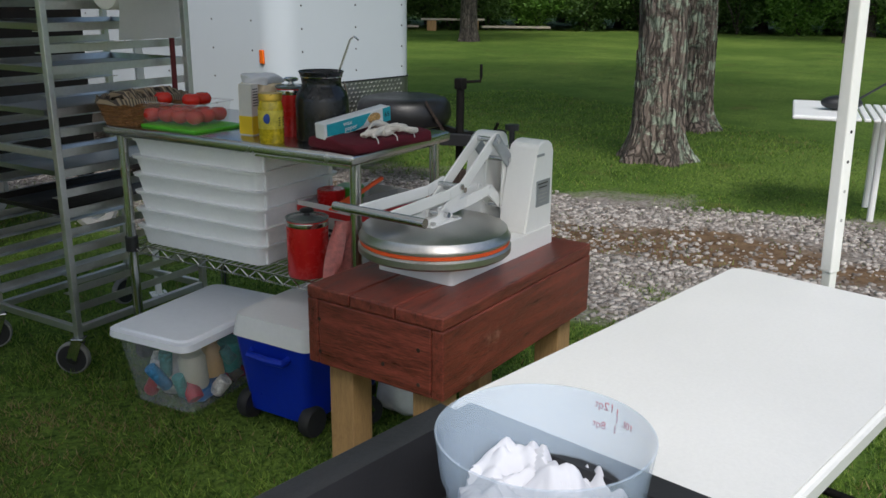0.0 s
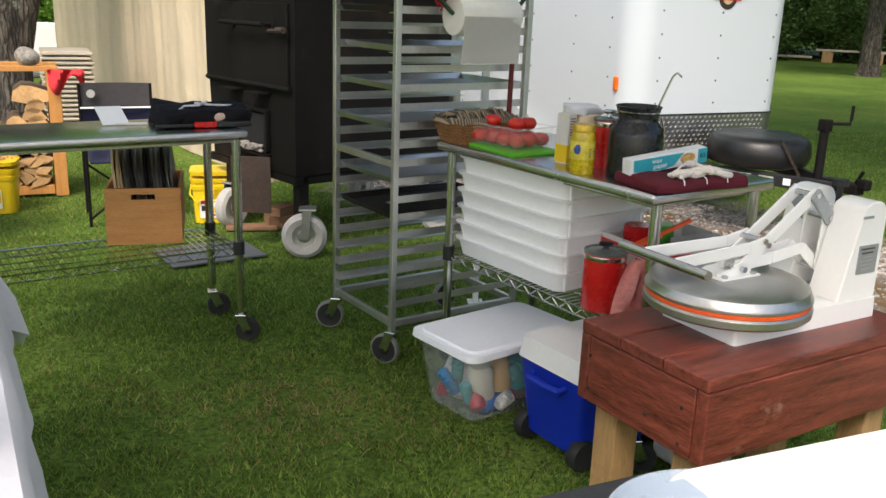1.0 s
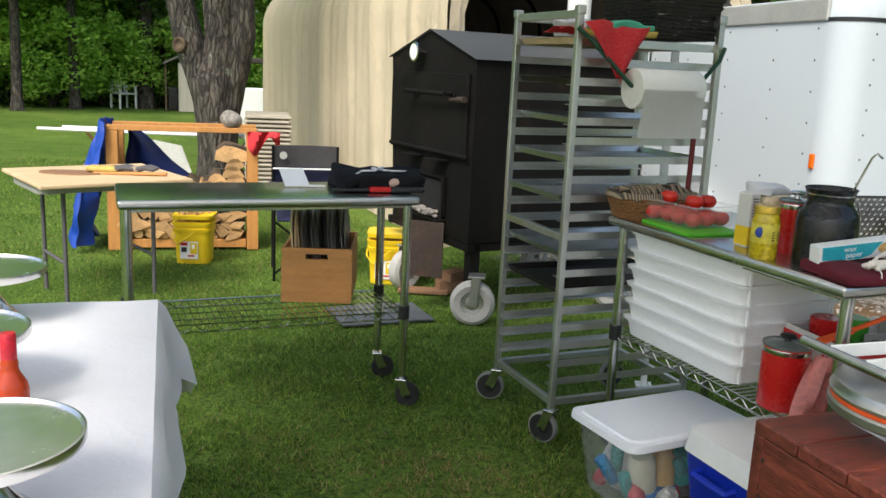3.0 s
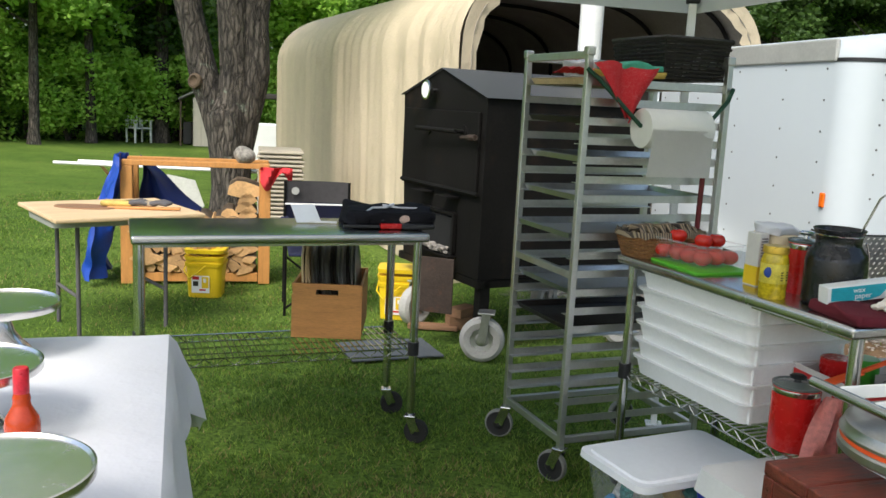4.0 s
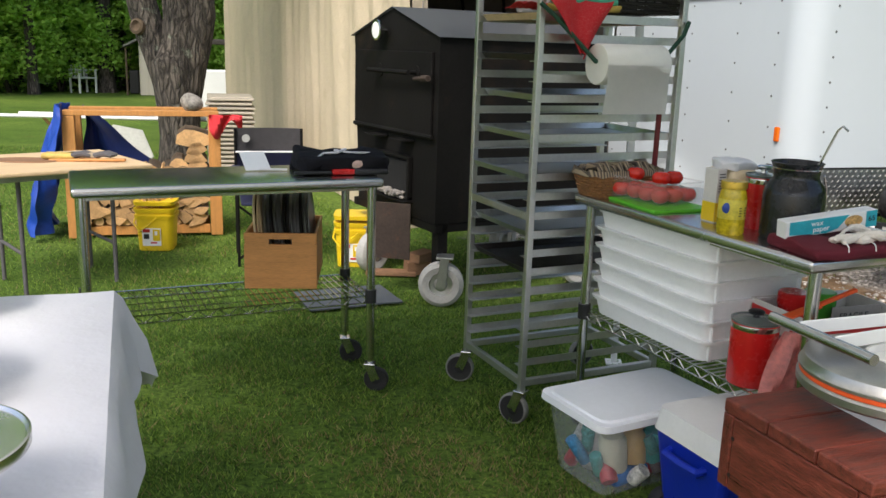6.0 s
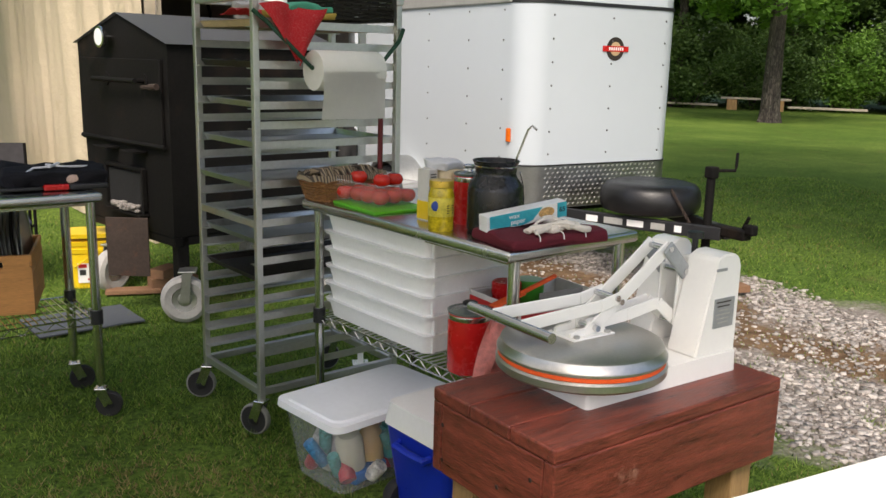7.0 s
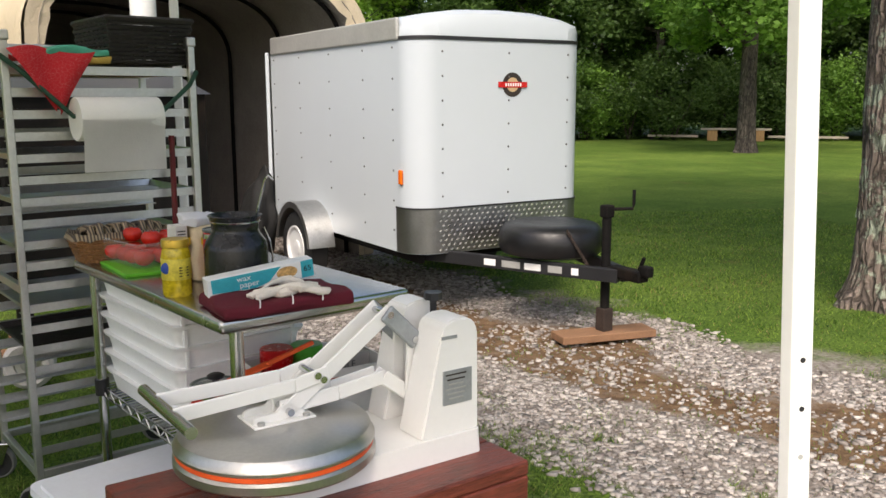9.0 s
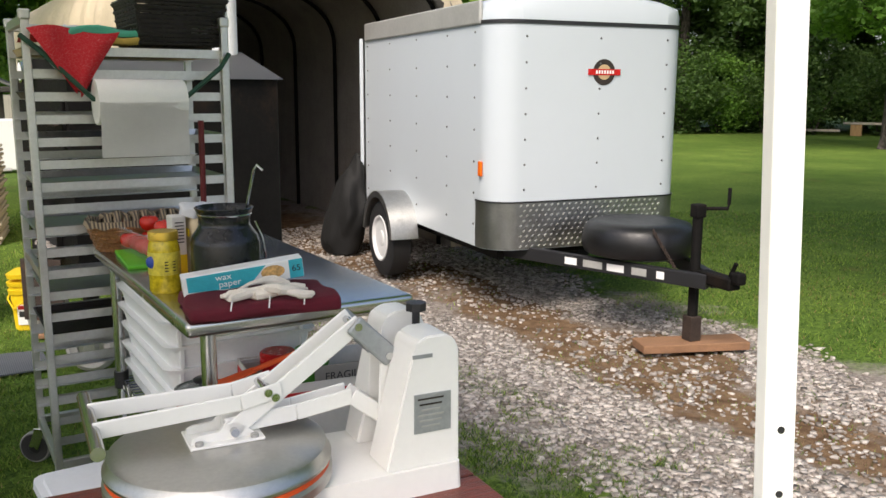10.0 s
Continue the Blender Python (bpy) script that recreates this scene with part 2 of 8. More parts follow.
def tube(bm, pts, r, seg=8, closed=False):
    pts = [Vector(p) for p in pts]
    rings = []
    n = len(pts)
    up = Vector((0.13, 0.21, 0.97))
    for i, p in enumerate(pts):
        a = pts[i - 1] if (i or closed) else p
        b = pts[(i + 1) % n] if (i < n - 1 or closed) else p
        d = (b - a).normalized()
        s = d.cross(up)
        if s.length < 1e-3:
            s = d.cross(Vector((1, 0, 0)))
        s.normalize()
        t = s.cross(d)
        rr = r[i] if isinstance(r, (list, tuple)) else r
        rings.append([bm.verts.new(p + rr * (math.cos(2 * math.pi * k / seg) * s + math.sin(2 * math.pi * k / seg) * t)) for k in range(seg)])
    m = n if closed else n - 1
    for i in range(m):
        p, q = rings[i], rings[(i + 1) % n]
        for k in range(seg):
            bm.faces.new((p[k], p[(k + 1) % seg], q[(k + 1) % seg], q[k]))
    if not closed:
        bm.faces.new(list(reversed(rings[0])))
        bm.faces.new(rings[-1])
    return bm


def prism(bm, pts, y0, y1, m=None):
    """Extrudes an outline of (x, z) from y0 to y1."""
    A = [bm.verts.new((m @ Vector((x, y0, z))) if m is not None else (x, y0, z)) for x, z in pts]
    B = [bm.verts.new((m @ Vector((x, y1, z))) if m is not None else (x, y1, z)) for x, z in pts]
    n = len(pts)
    bm.faces.new(A)
    bm.faces.new(list(reversed(B)))
    for i in range(n):
        bm.faces.new((A[i], B[i], B[(i + 1) % n], A[(i + 1) % n]))
    bmesh.ops.recalc_face_normals(bm, faces=bm.faces)
    return bm


def frustum(bm, z0, s0, z1, s1, bev=0.02, c=(0, 0), seg=3):
    """A tapering box with rounded upright edges."""
    vs = []
    for z, (w, d) in ((z0, s0), (z1, s1)):
        vs.append([bm.verts.new((c[0] + sx * w / 2, c[1] + sy * d / 2, z)) for sx, sy in ((-1, -1), (1, -1), (1, 1), (-1, 1))])
    bm.faces.new(list(reversed(vs[0])))
    bm.faces.new(vs[1])
    up = []
    for k in range(4):
        f = bm.faces.new((vs[0][k], vs[0][(k + 1) % 4], vs[1][(k + 1) % 4], vs[1][k]))
    up = [e for k in range(4) for e in vs[0][k].link_edges if e.other_vert(vs[0][k]) is vs[1][k]]
    if bev:
        bmesh.ops.bevel(bm, geom=up, offset=bev, segments=seg, affect='EDGES', profile=0.5)
    return bm


def B():
    return bmesh.new()


GRID = 30.0          # the row of tables, the rack and the press stand in one common direction


# ---- ground ----
def ground_mat():
    m = bpy.data.materials.new("lawn_and_drive")
    m.use_nodes = True
    L, b = m.node_tree.links, m.node_tree.nodes["Principled BSDF"]
    tc = nd(m, "ShaderNodeTexCoord")
    def noise_of(scale, detail=6.0, rough=0.65):
        n = nd(m, "ShaderNodeTexNoise", Scale=scale, Detail=detail, Roughness=rough)
        L.new(tc.outputs["Object"], n.inputs["Vector"])
        return n.outputs[0]
    def rng(src, a, b_, c=0.0, d=1.0):
        n = nd(m, "ShaderNodeMapRange")
        for i, v in enumerate((a, b_, c, d)):
            n.inputs[i + 1].default_value = v
        L.new(src, n.inputs[0])
        return n.outputs[0]
    def op(kind, p, q):
        n = nd(m, "ShaderNodeMath")
        n.operation = kind
        for i, v in enumerate((p, q)):
            if isinstance(v, (int, float)):
                n.inputs[i].default_value = v
            else:
                L.new(v, n.inputs[i])
        return n.outputs[0]
    def mix(f, p, q):
        n = nd(m, "ShaderNodeMix")
        n.data_type = 'RGBA'
        L.new(f, n.inputs[0])
        for i, v in ((6, p), (7, q)):
            if isinstance(v, tuple):
                n.inputs[i].default_value = (*v, 1)
            else:
                L.new(v, n.inputs[i])
        return n.outputs[2]
    big, mid, fine = noise_of(0.35), noise_of(2.5), noise_of(45.0)
    lawn = mix(rng(mid, 0.3, 0.7), (0.085, 0.15, 0.02), (0.145, 0.23, 0.036))
    lawn = mix(rng(big, 0.45, 0.7), lawn, (0.23, 0.32, 0.058))
    # dark specks put the shaded gaps between grass clumps into the colour
    lawn = mix(rng(fine, 0.33, 0.6), (0.02, 0.045, 0.008), lawn)
    straw = mix(rng(noise_of(1.3), 0.6, 0.72, 0, 0.5), lawn, (0.16, 0.1, 0.045))
    sep = nd(m, "ShaderNodeSeparateXYZ")
    L.new(tc.outputs["Object"], sep.inputs[0])
    u = op('ADD', op('MULTIPLY', sep.outputs[0], 0.866), op('MULTIPLY', sep.outputs[1], 0.5))
    u = op('ADD', u, rng(noise_of(1.1), 0.3, 0.7, -0.45, 0.45))
    v = op('ADD', op('MULTIPLY', sep.outputs[0], -0.5), op('MULTIPLY', sep.outputs[1], 0.866))
    drive = op('MULTIPLY', op('MULTIPLY', rng(u, 2.95, 3.25), rng(u, 5.75, 5.45)), rng(v, 14.0, 13.0))
    rut = op('MULTIPLY', rng(u, 4.1, 4.35), rng(u, 5.15, 4.85))
    dirt = mix(rng(noise_of(9.0), 0.35, 0.65), (0.1, 0.06, 0.034), (0.22, 0.145, 0.085))
    stone = mix(rng(noise_of(30.0), 0.35, 0.65), (0.15, 0.125, 0.105), (0.36, 0.325, 0.295))
    way = mix(rut, stone, dirt)
    L.new(mix(drive, straw, way), b.inputs["Base Color"])
    b.inputs["Roughness"].default_value = 0.95
    b.inputs["Specular IOR Level"].default_value = 0.15
    bp = nd(m, "ShaderNodeBump", Strength=0.7, Distance=0.03)
    L.new(fine, bp.inputs["Height"])
    L.new(bp.outputs[0], b.inputs["Normal"])
    return m


def ground_z(x, y):
    u = 0.866 * x + 0.5 * y
    z = 0.012 * noise.noise((x * 0.9, y * 0.9, 0.0)) + 0.006 * noise.noise((x * 3, y * 3, 2.0))
    if 3.0 < u < 5.7:
        z -= 0.015 * math.sin((u - 3.0) / 2.7 * math.pi)
    return z - 0.004


def build_ground():
    steps = [-400, -150, -80, -50, -35, -25, -18, -14, -11] + [-9 + 0.25 * i for i in range(81)] + [13, 16, 20, 26, 35, 50, 80, 150, 400]
    bm = B()
    rows = [[bm.verts.new((x, y + 4, ground_z(x, y + 4))) for x in steps] for y in steps]
    for p, q in zip(rows, rows[1:]):
        for k in range(len(steps) - 1):
            bm.faces.new((p[k], p[k + 1], q[k + 1], q[k]))
    ob = part("ground", bm, ground_mat(), smooth=True)
    return tagged(ob, "mown green lawn with a pale gravel drive", "ground", "", "structure")


build_ground()


# ---- pop-up canopy overhead ----
def canopy():
    A, Bc = Vector((1.675, 1.0, 0)), Vector((0.40, 3.80, 0))
    d = (Bc - A)
    n = Vector((-d.y, d.x, 0))
    c = [A, Bc, Bc + n, A + n]
    mid = sum(c, Vector()) / 4
    cap = thing("canopy_tent", Matrix.Identity(4), "white pop-up canopy tent on telescopic legs over the tables", "canopy tent")
    for n, p in enumerate(c):
        lean = 0.045 if n == 0 else 0.0
        def at(z):
            return p + Vector((-(z - 1.13) * lean, 0, z))
        bm = B()
        beam(bm, at(0.74), at(2.08), 0.036, 0.036, 0.004)
        leg = part("leg", bm, ENAMEL, cap)
        bm = B()
        beam(bm, at(0), at(0.9), 0.028, 0.028, 0.003)
        box(bm, at(0.004), (0.08, 0.08, 0.008), 0.002)
        part("lower_tube", bm, ENAMEL, leg)
        face = Vector((0, -1, 0))
        for k in range(4):
            bm = B()
            q = at(0.89 + 0.08 * k)
            rod(bm, q + face * 0.0175, q + face * 0.0188, 0.0045, 10)
            if k in (2, 3, 6, 7):
                part("adjustment_hole", bm, BLACKPL, leg)
            else:
                part("rivet", bm, TRIMGREY, leg)
        bm = B()
        beam(bm, p + Vector((0, 0, 2.03)), p + Vector((0, 0, 2.12)), 0.06, 0.06, 0.008)
        part("corner_bracket", bm, BLACKPL, leg, "black corner bracket")
    out = [mid + (p - mid) * 1.02 for p in c]
    for i in range(4):
        p, q = out[i], out[(i + 1) % 4]
        bm = B()
        beam(bm, p + Vector((0, 0, 2.09)), q + Vector((0, 0, 2.09)), 0.02, 0.03, 0.003)
        part("truss_bar", bm, ENAMEL, cap)
    bm = B()
    top = bm.verts.new(mid + Vector((0, 0, 2.95)))
    rim = [bm.verts.new(p + Vector((0, 0, 2.13))) for p in out]
    hem = [bm.verts.new(p + Vector((0, 0, 1.99))) for p in out]
    for i in range(4):
        j = (i + 1) % 4
        bm.faces.new((rim[i], rim[j], top))
        bm.faces.new((hem[i], hem[j], rim[j], rim[i]))
    bmesh.ops.solidify(bm, geom=bm.faces[:], thickness=0.002)
    part("roof_fabric", bm, CANOPYFAB, cap, "white fabric roof with a short valance")


def cloth_mat():
    m = mat("canopy_fabric", (0.78, 0.78, 0.78), 0.8, 0, 0.03, 3, 60, 0.05)
    L, b = m.node_tree.links, m.node_tree.nodes["Principled BSDF"]
    tr = nd(m, "ShaderNodeBsdfTranslucent", Color=(0.85, 0.84, 0.82, 1))
    ms = nd(m, "ShaderNodeMixShader")
    ms.inputs[0].default_value = 0.5
    L.new(b.outputs[0], ms.inputs[1])
    L.new(tr.outputs[0], ms.inputs[2])
    L.new(ms.outputs[0], m.node_tree.nodes["Material Output"].inputs[0])
    return m


CANOPYFAB = cloth_mat()
canopy()


# ---- cargo trailer ----
TRAILER = pose(2.32, 6.0, 0, 0, 0, 22)      # origin at the middle of the box's front, x along the front, y to the rear


def rounded_plan(w, l, r, seg=8):
    """Plan of the box: rounded front corners, square rear."""
    pts = []
    for k in range(seg + 1):
        a = math.pi + math.pi / 2 * k / seg
        pts.append((-w / 2 + r + r * math.cos(a), r + r * math.sin(a) - 0.12))
    for k in range(seg + 1):
        a = 1.5 * math.pi + math.pi / 2 * k / seg
        pts.append((w / 2 - r + r * math.cos(a), r + r * math.sin(a) - 0.12))
    pts += [(w / 2, l), (-w / 2, l)]
    return pts


def skin(bm, plan, z0, z1, grow=0.0, inset1=0.0):
    cx = sum(p[0] for p in plan) / len(plan)
    lo = [bm.verts.new((x * (1 + grow), y - (grow if y < 1 else -grow), z0)) for x, y in plan]
    hi = [bm.verts.new((x * (1 + grow), y - (grow if y < 1 else -grow), z1)) for x, y in plan]
    n = len(plan)
    for i in range(n):
        bm.faces.new((lo[i], lo[(i + 1) % n], hi[(i + 1) % n], hi[i]))
    bm.faces.new(list(reversed(lo)))
    bm.faces.new(hi)


def cargo_trailer():
    W, Ln = 1.50, 2.50
    plan = rounded_plan(W, Ln, 0.2)
    t = thing("cargo_trailer", TRAILER, "white enclosed cargo trailer parked on gravel, rear door open", "trailer")
    bm = B()
    skin(bm, plan, 0.47, 1.93)
    part("box_body", bm, TRAILERW, t, smooth=True)
    # arched cap
    bm = B()
    prof = [(-0.75, 0.0), (-0.745, 0.06), (-0.70, 0.115), (-0.55, 0.16), (-0.3, 0.195), (0, 0.205)]
    prof += [(-x, z) for x, z in prof[-2::-1]]
    ys = [(-0.13, 0.0), (-0.125, 0.5), (-0.10, 0.8), (-0.03, 0.95), (0.1, 1.0), (0.9, 1.0), (Ln, 1.0)]
    rows = []
    for y, f in ys:
        row = []
        for x, z in prof:
            rx = 0.2
            lim = 0.75 if y >= 0.08 else 0.75 - 0.2 + math.sqrt(max(0.0, 0.04 - (0.08 - y) ** 2))
            row.append(bm.verts.new((max(-lim, min(lim, x)), y, 1.95 + z * f)))
        rows.append(row)
    for p, q in zip(rows, rows[1:]):
        for k in range(len(prof) - 1):
            bm.faces.new((p[k], q[k], q[k + 1], p[k + 1]))
    bm.faces.new(rows[-1])
    bm.faces.new(list(reversed(rows[0])))
    bmesh.ops.remove_doubles(bm, verts=bm.verts, dist=0.0005)
    part("roof_cap", bm, TRAILERW, t, "white rounded roof cap", smooth=True)
    # grey rail along the sides of the roof and dark trim round the front
    for s in (-1, 1):
        bm = B()
        box(bm, (s * 0.752, Ln / 2 + 0.02, 2.0), (0.03, Ln - 0.1, 0.15), 0.012)
        part("roof_rail", bm, TRIMGREY, t, "grey metal roof rail")
    bm = B()
    skin(bm, plan, 1.925, 1.95, 0.006)
    part("roof_trim", bm, BLACKPL, t, "thin black trim below the roof", smooth=True)
    # tread plate round the lower front
    bm = B()
    front = [p for p in plan if p[1] < 0.1]
    front = [(-0.75, 0.12)] + front + [(0.75, 0.12)]
    for i in range(len(front) - 1):
        (x0, y0), (x1, y1) = front[i], front[i + 1]
        e = 0.006
        def off(x, y):
            v = Vector((x, y - 0.08, 0))
            v = Vector((x - math.copysign(0.55, x), y - 0.08, 0)) if abs(x) > 0.55 and y < 0.081 else (Vector((math.copysign(1, x), 0, 0)) if y >= 0.081 else Vector((0, -1, 0)))
            v = v.normalized() * e
            return x + v.x, y + v.y
        a0, a1 = off(x0, y0), off(x1, y1)
        bm.faces.new([bm.verts.new(c) for c in ((*a0, 0.475), (*a1, 0.475), (*a1, 0.785), (*a0, 0.785))])
    bmesh.ops.remove_doubles(bm, verts=bm.verts, dist=0.0005)
    plate = part("tread_plate", bm, TREADBASE, t, "diamond tread plate stone guard", smooth=True)
    bm = B()
    for r in range(9):
        for c in range(24):
            x = -0.54 + 1.06 * c / 23 + (0.023 if r % 2 else 0)
            z = 0.495 + 0.27 * r / 8
            m = Matrix.Translation((x, -0.128, z)) @ Euler((0, radians(-40), 0)).to_matrix().to_4x4()
            box(bm, (0, 0, 0), (0.019, 0.004, 0.008), 0, m)
    ob = part("tread_relief", bm, LUGMETAL, plate)
    tagged(ob, kind="stuff")
    bm = B()
    tube(bm, [(x * 1.008, y - 0.008 if y < 0.08 else y, 0.788) for x, y in front], 0.006, 6)
    part("plate_trim", bm, BLACKPL, t, "thin black trim above the tread plate", smooth=True)
    # rivet rows
    def rivet(x, y, z):
        bm = B()
        bmesh.ops.create_icosphere(bm, subdivisions=1, radius=0.0085, matrix=Matrix.Translation((x, y, z)))
        return bm
    base = None
    spots = []
    for x in (-0.52, 0.03, 0.56):
        spots += [(x, -0.121, 0.87 + 0.163 * k) for k in range(7)]
    for y in (0.16, 0.62, 1.22, 1.83, 2.42):
        spots += [(-0.751, y, 0.62 + 0.21 * k) for k in range(7)]
    for x, y, z in spots:
        if base is None:
            base = part("rivet", rivet(0, 0, 0), RIVET, t)
            base.location = (x, y, z)
        else:
            r = base.copy()
            scene.collection.objects.link(r)
            r.location = (x, y, z)
    # badge: plain shapes
    bm = B()
    rod(bm, (0.06, -0.1205, 1.63), (0.06, -0.124, 1.63), 0.085, 32)
    bd = part("badge", bm, BADGEDARK, t, "round dark badge with a red band")
    bm = B()
    rod(bm, (0.06, -0.124, 1.63), (0.06, -0.126, 1.63), 0.05, 28)
    part("badge_centre", bm, BADGECREAM, bd)
    bm = B()
    box(bm, (0.06, -0.127, 1.63), (0.25, 0.003, 0.04))
    part("badge_band", bm, REDPAINT, bd)
    for k in range(7):
        bm = B()
        box(bm, (0.0 + 0.021 * k, -0.129, 1.63), (0.012, 0.002, 0.022))
        part("badge_bar", bm, WHITEPL, bd)
    # side marker
    bm = B()
    box(bm, (-0.757, 0.05, 1.0), (0.02, 0.045, 0.1), 0.008)
    part("marker_light", bm, AMBER, t, "amber side marker light")
    # chassis, tongue
    bm = B()
    for s in (-1, 1):
        beam(bm, (s * 0.62, 0.0, 0.43), (s * 0.62, Ln, 0.43), 0.05, 0.08, 0.004)
    for y in (0.1, 1.2, 2.4):
        beam(bm, (-0.62, y, 0.43), (0.62, y, 0.43), 0.05, 0.06, 0.004)
    part("chassis", bm, BLACKSTEEL, t)
    for s in (-1, 1):
        bm = B()
        beam(bm, (s * 0.62, 0.25, 0.44), (0.10 + s * 0.03, -1.25, 0.44), 0.05, 0.085, 0.004)
        tb = part("tongue_beam", bm, BLACKPL, t, "black steel drawbar")
        if s < 0:
            for f, w, mt in ((0.25, 0.09, WHITEPL), (0.4, 0.14, TRIMGREY), (0.55, 0.12, WHITEPL), (0.7, 0.10, TRIMGREY), (0.83, 0.05, WHITEPL)):
                a = Vector((-0.62, 0.25, 0.44)).lerp(Vector((0.07, -1.25, 0.44)), 0.28 + 0.66 * f)
                dr = Vector((0.69, -1.5, 0)).normalized()
                bm = B()
                o = Vector((-0.908, -0.418, 0)) * 0.0265
                beam(bm, a - dr * w / 2 + o, a + dr * w / 2 + o, 0.002, 0.045)
                part("decal", bm, mt, tb)
    bm = B()
    box(bm, (0.1, -1.3, 0.46), (0.09, 0.28, 0.07), 0.012)
    box(bm, (0.1, -1.46, 0.50), (0.06, 0.08, 0.07), 0.015)
    rod(bm, (0.1, -1.4, 0.5), (0.1, -1.44, 0.58), 0.012, 8)
    part("coupler", bm, BLACKSTEEL, t)
    bm = B()
    rod(bm, (0.1, -1.1, 0.2), (0.1, -1.1, 0.83), 0.03, 14)
    box(bm, (0.1, -1.1, 0.83), (0.07, 0.07, 0.08), 0.01)
    jk = part("tongue_jack", bm, BLACKSTEEL, t, "black tongue jack with crank")
    bm = B()
    tube(bm, [(0.13, -1.1, 0.84), (0.19, -1.12, 0.84), (0.27, -1.15, 0.84), (0.275, -1.152, 0.87), (0.276, -1.152, 0.96)], 0.011, 8)
    part("crank_handle", bm, BLACKSTEEL, jk)
    # spare wheel lying on the tongue
    bm = B()
    lathe(bm, [(0.05, 0.5), (0.27, 0.49), (0.335, 0.51), (0.355, 0.55), (0.357, 0.60), (0.345, 0.66), (0.315, 0.695), (0.26, 0.71), (0.15, 0.70), (0.05, 0.698)], 48, Matrix.Translation((0.05, -0.6, 0)))
    part("spare_wheel", bm, SPAREBLK, t, "spare wheel in a black cover", smooth=True)
    # chain
    for k in range(14):
        bm = B()
        f = k / 13
        p = Vector((-0.08 + 0.12 * f, -0.93 - 0.1 * f, 0.69 - 0.25 * f))
        pts = [p + Vector((0.006 * math.cos(a) * (k % 2), 0.006 * math.cos(a) * (1 - k % 2), 0.016 * math.sin(a))) for a in [i * math.pi / 4 for i in range(8)]]
        tube(bm, pts, 0.0035, 5, True)
        part("chain_link", bm, RUST, t)
    # wheels and fenders
    for s in (-1, 1):
        cx = s * 0.86
        M = Matrix.Translation((cx, 1.55, 0.31)) @ Euler((0, radians(90 * s), 0)).to_matrix().to_4x4()
        bm = B()
        lathe(bm, [(0.1, -0.03), (0.186, -0.03), (0.19, -0.085), (0.27, -0.09), (0.305, -0.07), (0.312, 0), (0.305, 0.07), (0.27, 0.09), (0.19, 0.085), (0.186, 0.035), (0.1, 0.03)], 40, M)
        wh = part("wheel", bm, RUBBER, t, "black tyre on a white rim", smooth=True)
        bm = B()
        lathe(bm, [(0.19, 0.07), (0.185, 0.092), (0.17, 0.09), (0.15, 0.06), (0.08, 0.05), (0.06, 0.075), (0.035, 0.08)], 32, M)
        rim = part("rim", bm, WHITEPL, wh, smooth=True)
        for k in range(8):
            a = k * math.pi / 4
            bm = B()
            rod(bm, M @ Vector((0.112 * math.cos(a), 0.112 * math.sin(a), 0.05)), M @ Vector((0.112 * math.cos(a), 0.112 * math.sin(a), 0.061)), 0.019, 10)
            part("rim_slot", bm, BLACKPL, rim)
        bm = B()
        arc = [(1.55 + 0.37 * math.cos(a), 0.33 + 0.37 * math.sin(a)) for a in [math.pi * (0.02 + 0.96 * k / 14) for k in range(15)]]
        for (y0, z0), (y1, z1) in zip(arc, arc[1:]):
            for a, b_ in ((0.75, 0.97),):
                bm.faces.new([bm.verts.new(c) for c in ((s * a, y0, z0), (s * b_, y0, z0), (s * b_, y1, z1), (s * a, y1, z1))])
            bm.faces.new([bm.verts.new(c) for c in ((s * 0.97, y0, z0), (s * 0.97, y1, z1), (s * 0.97, 1.55 + (y1 - 1.55) * 0.86, 0.33 + (z1 - 0.33) * 0.86), (s * 0.97, 1.55 + (y0 - 1.55) * 0.86, 0.33 + (z0 - 0.33) * 0.86))])
        bmesh.ops.remove_doubles(bm, verts=bm.verts, dist=0.0005)
        bmesh.ops.solidify(bm, geom=bm.faces[:], thickness=0.004)
        part("fender", bm, TREAD, t, "diamond plate fender", smooth=True)
    # rear door swung open
    bm = B()
    away = (Vector((-0.765, Ln + 0.03, 1.22)) - TRAILER.inverted() @ Vector((0.0, 0.0, 1.22)))
    away.z = 0
    away.normalize()
    away.rotate(Euler((0, 0, radians(6))))
    hinge = Vector((-0.775, Ln + 0.03, 1.22))
    beam(bm, hinge, hinge + away * 0.72, 0.034, 1.46, 0.005)
    dr = part("rear_door", bm, TRAILERW, t, "white rear door standing open")
    bm = B()
    side = Vector((away.y, -away.x, 0)) * 0.026
    rod(bm, hinge + away * 0.5 + side - Vector((0, 0, 0.72)), hinge + away * 0.5 + side + Vector((0, 0, 0.68)), 0.012, 8)
    part("locking_bar", bm, CHROME, dr)


TREADBASE = mat("tread_plate_ground", (0.3, 0.3, 0.29), 0.42, 1.0, 0.12, 8, 60, 0.04)
LUGMETAL = mat("worn_lug_metal", (0.8, 0.8, 0.78), 0.3, 1.0, 0.1, 8, 60, 0)
TREAD = mat("tread_plate_metal", (0.5, 0.5, 0.49), 0.4, 1.0, 0.15, 8, 60, 0.1, dirt=(0.25, 0.24, 0.22), dirt_at=0.62)
SPAREBLK = mat("wheel_cover_vinyl", (0.009, 0.009, 0.01), 0.38, 0, 0.3, 6, 40, 0.1)
RIVET = mat("rivet_metal", (0.16, 0.16, 0.16), 0.5, 0.6)
BADGEDARK = mat("badge_dark", (0.03, 0.022, 0.018), 0.4)
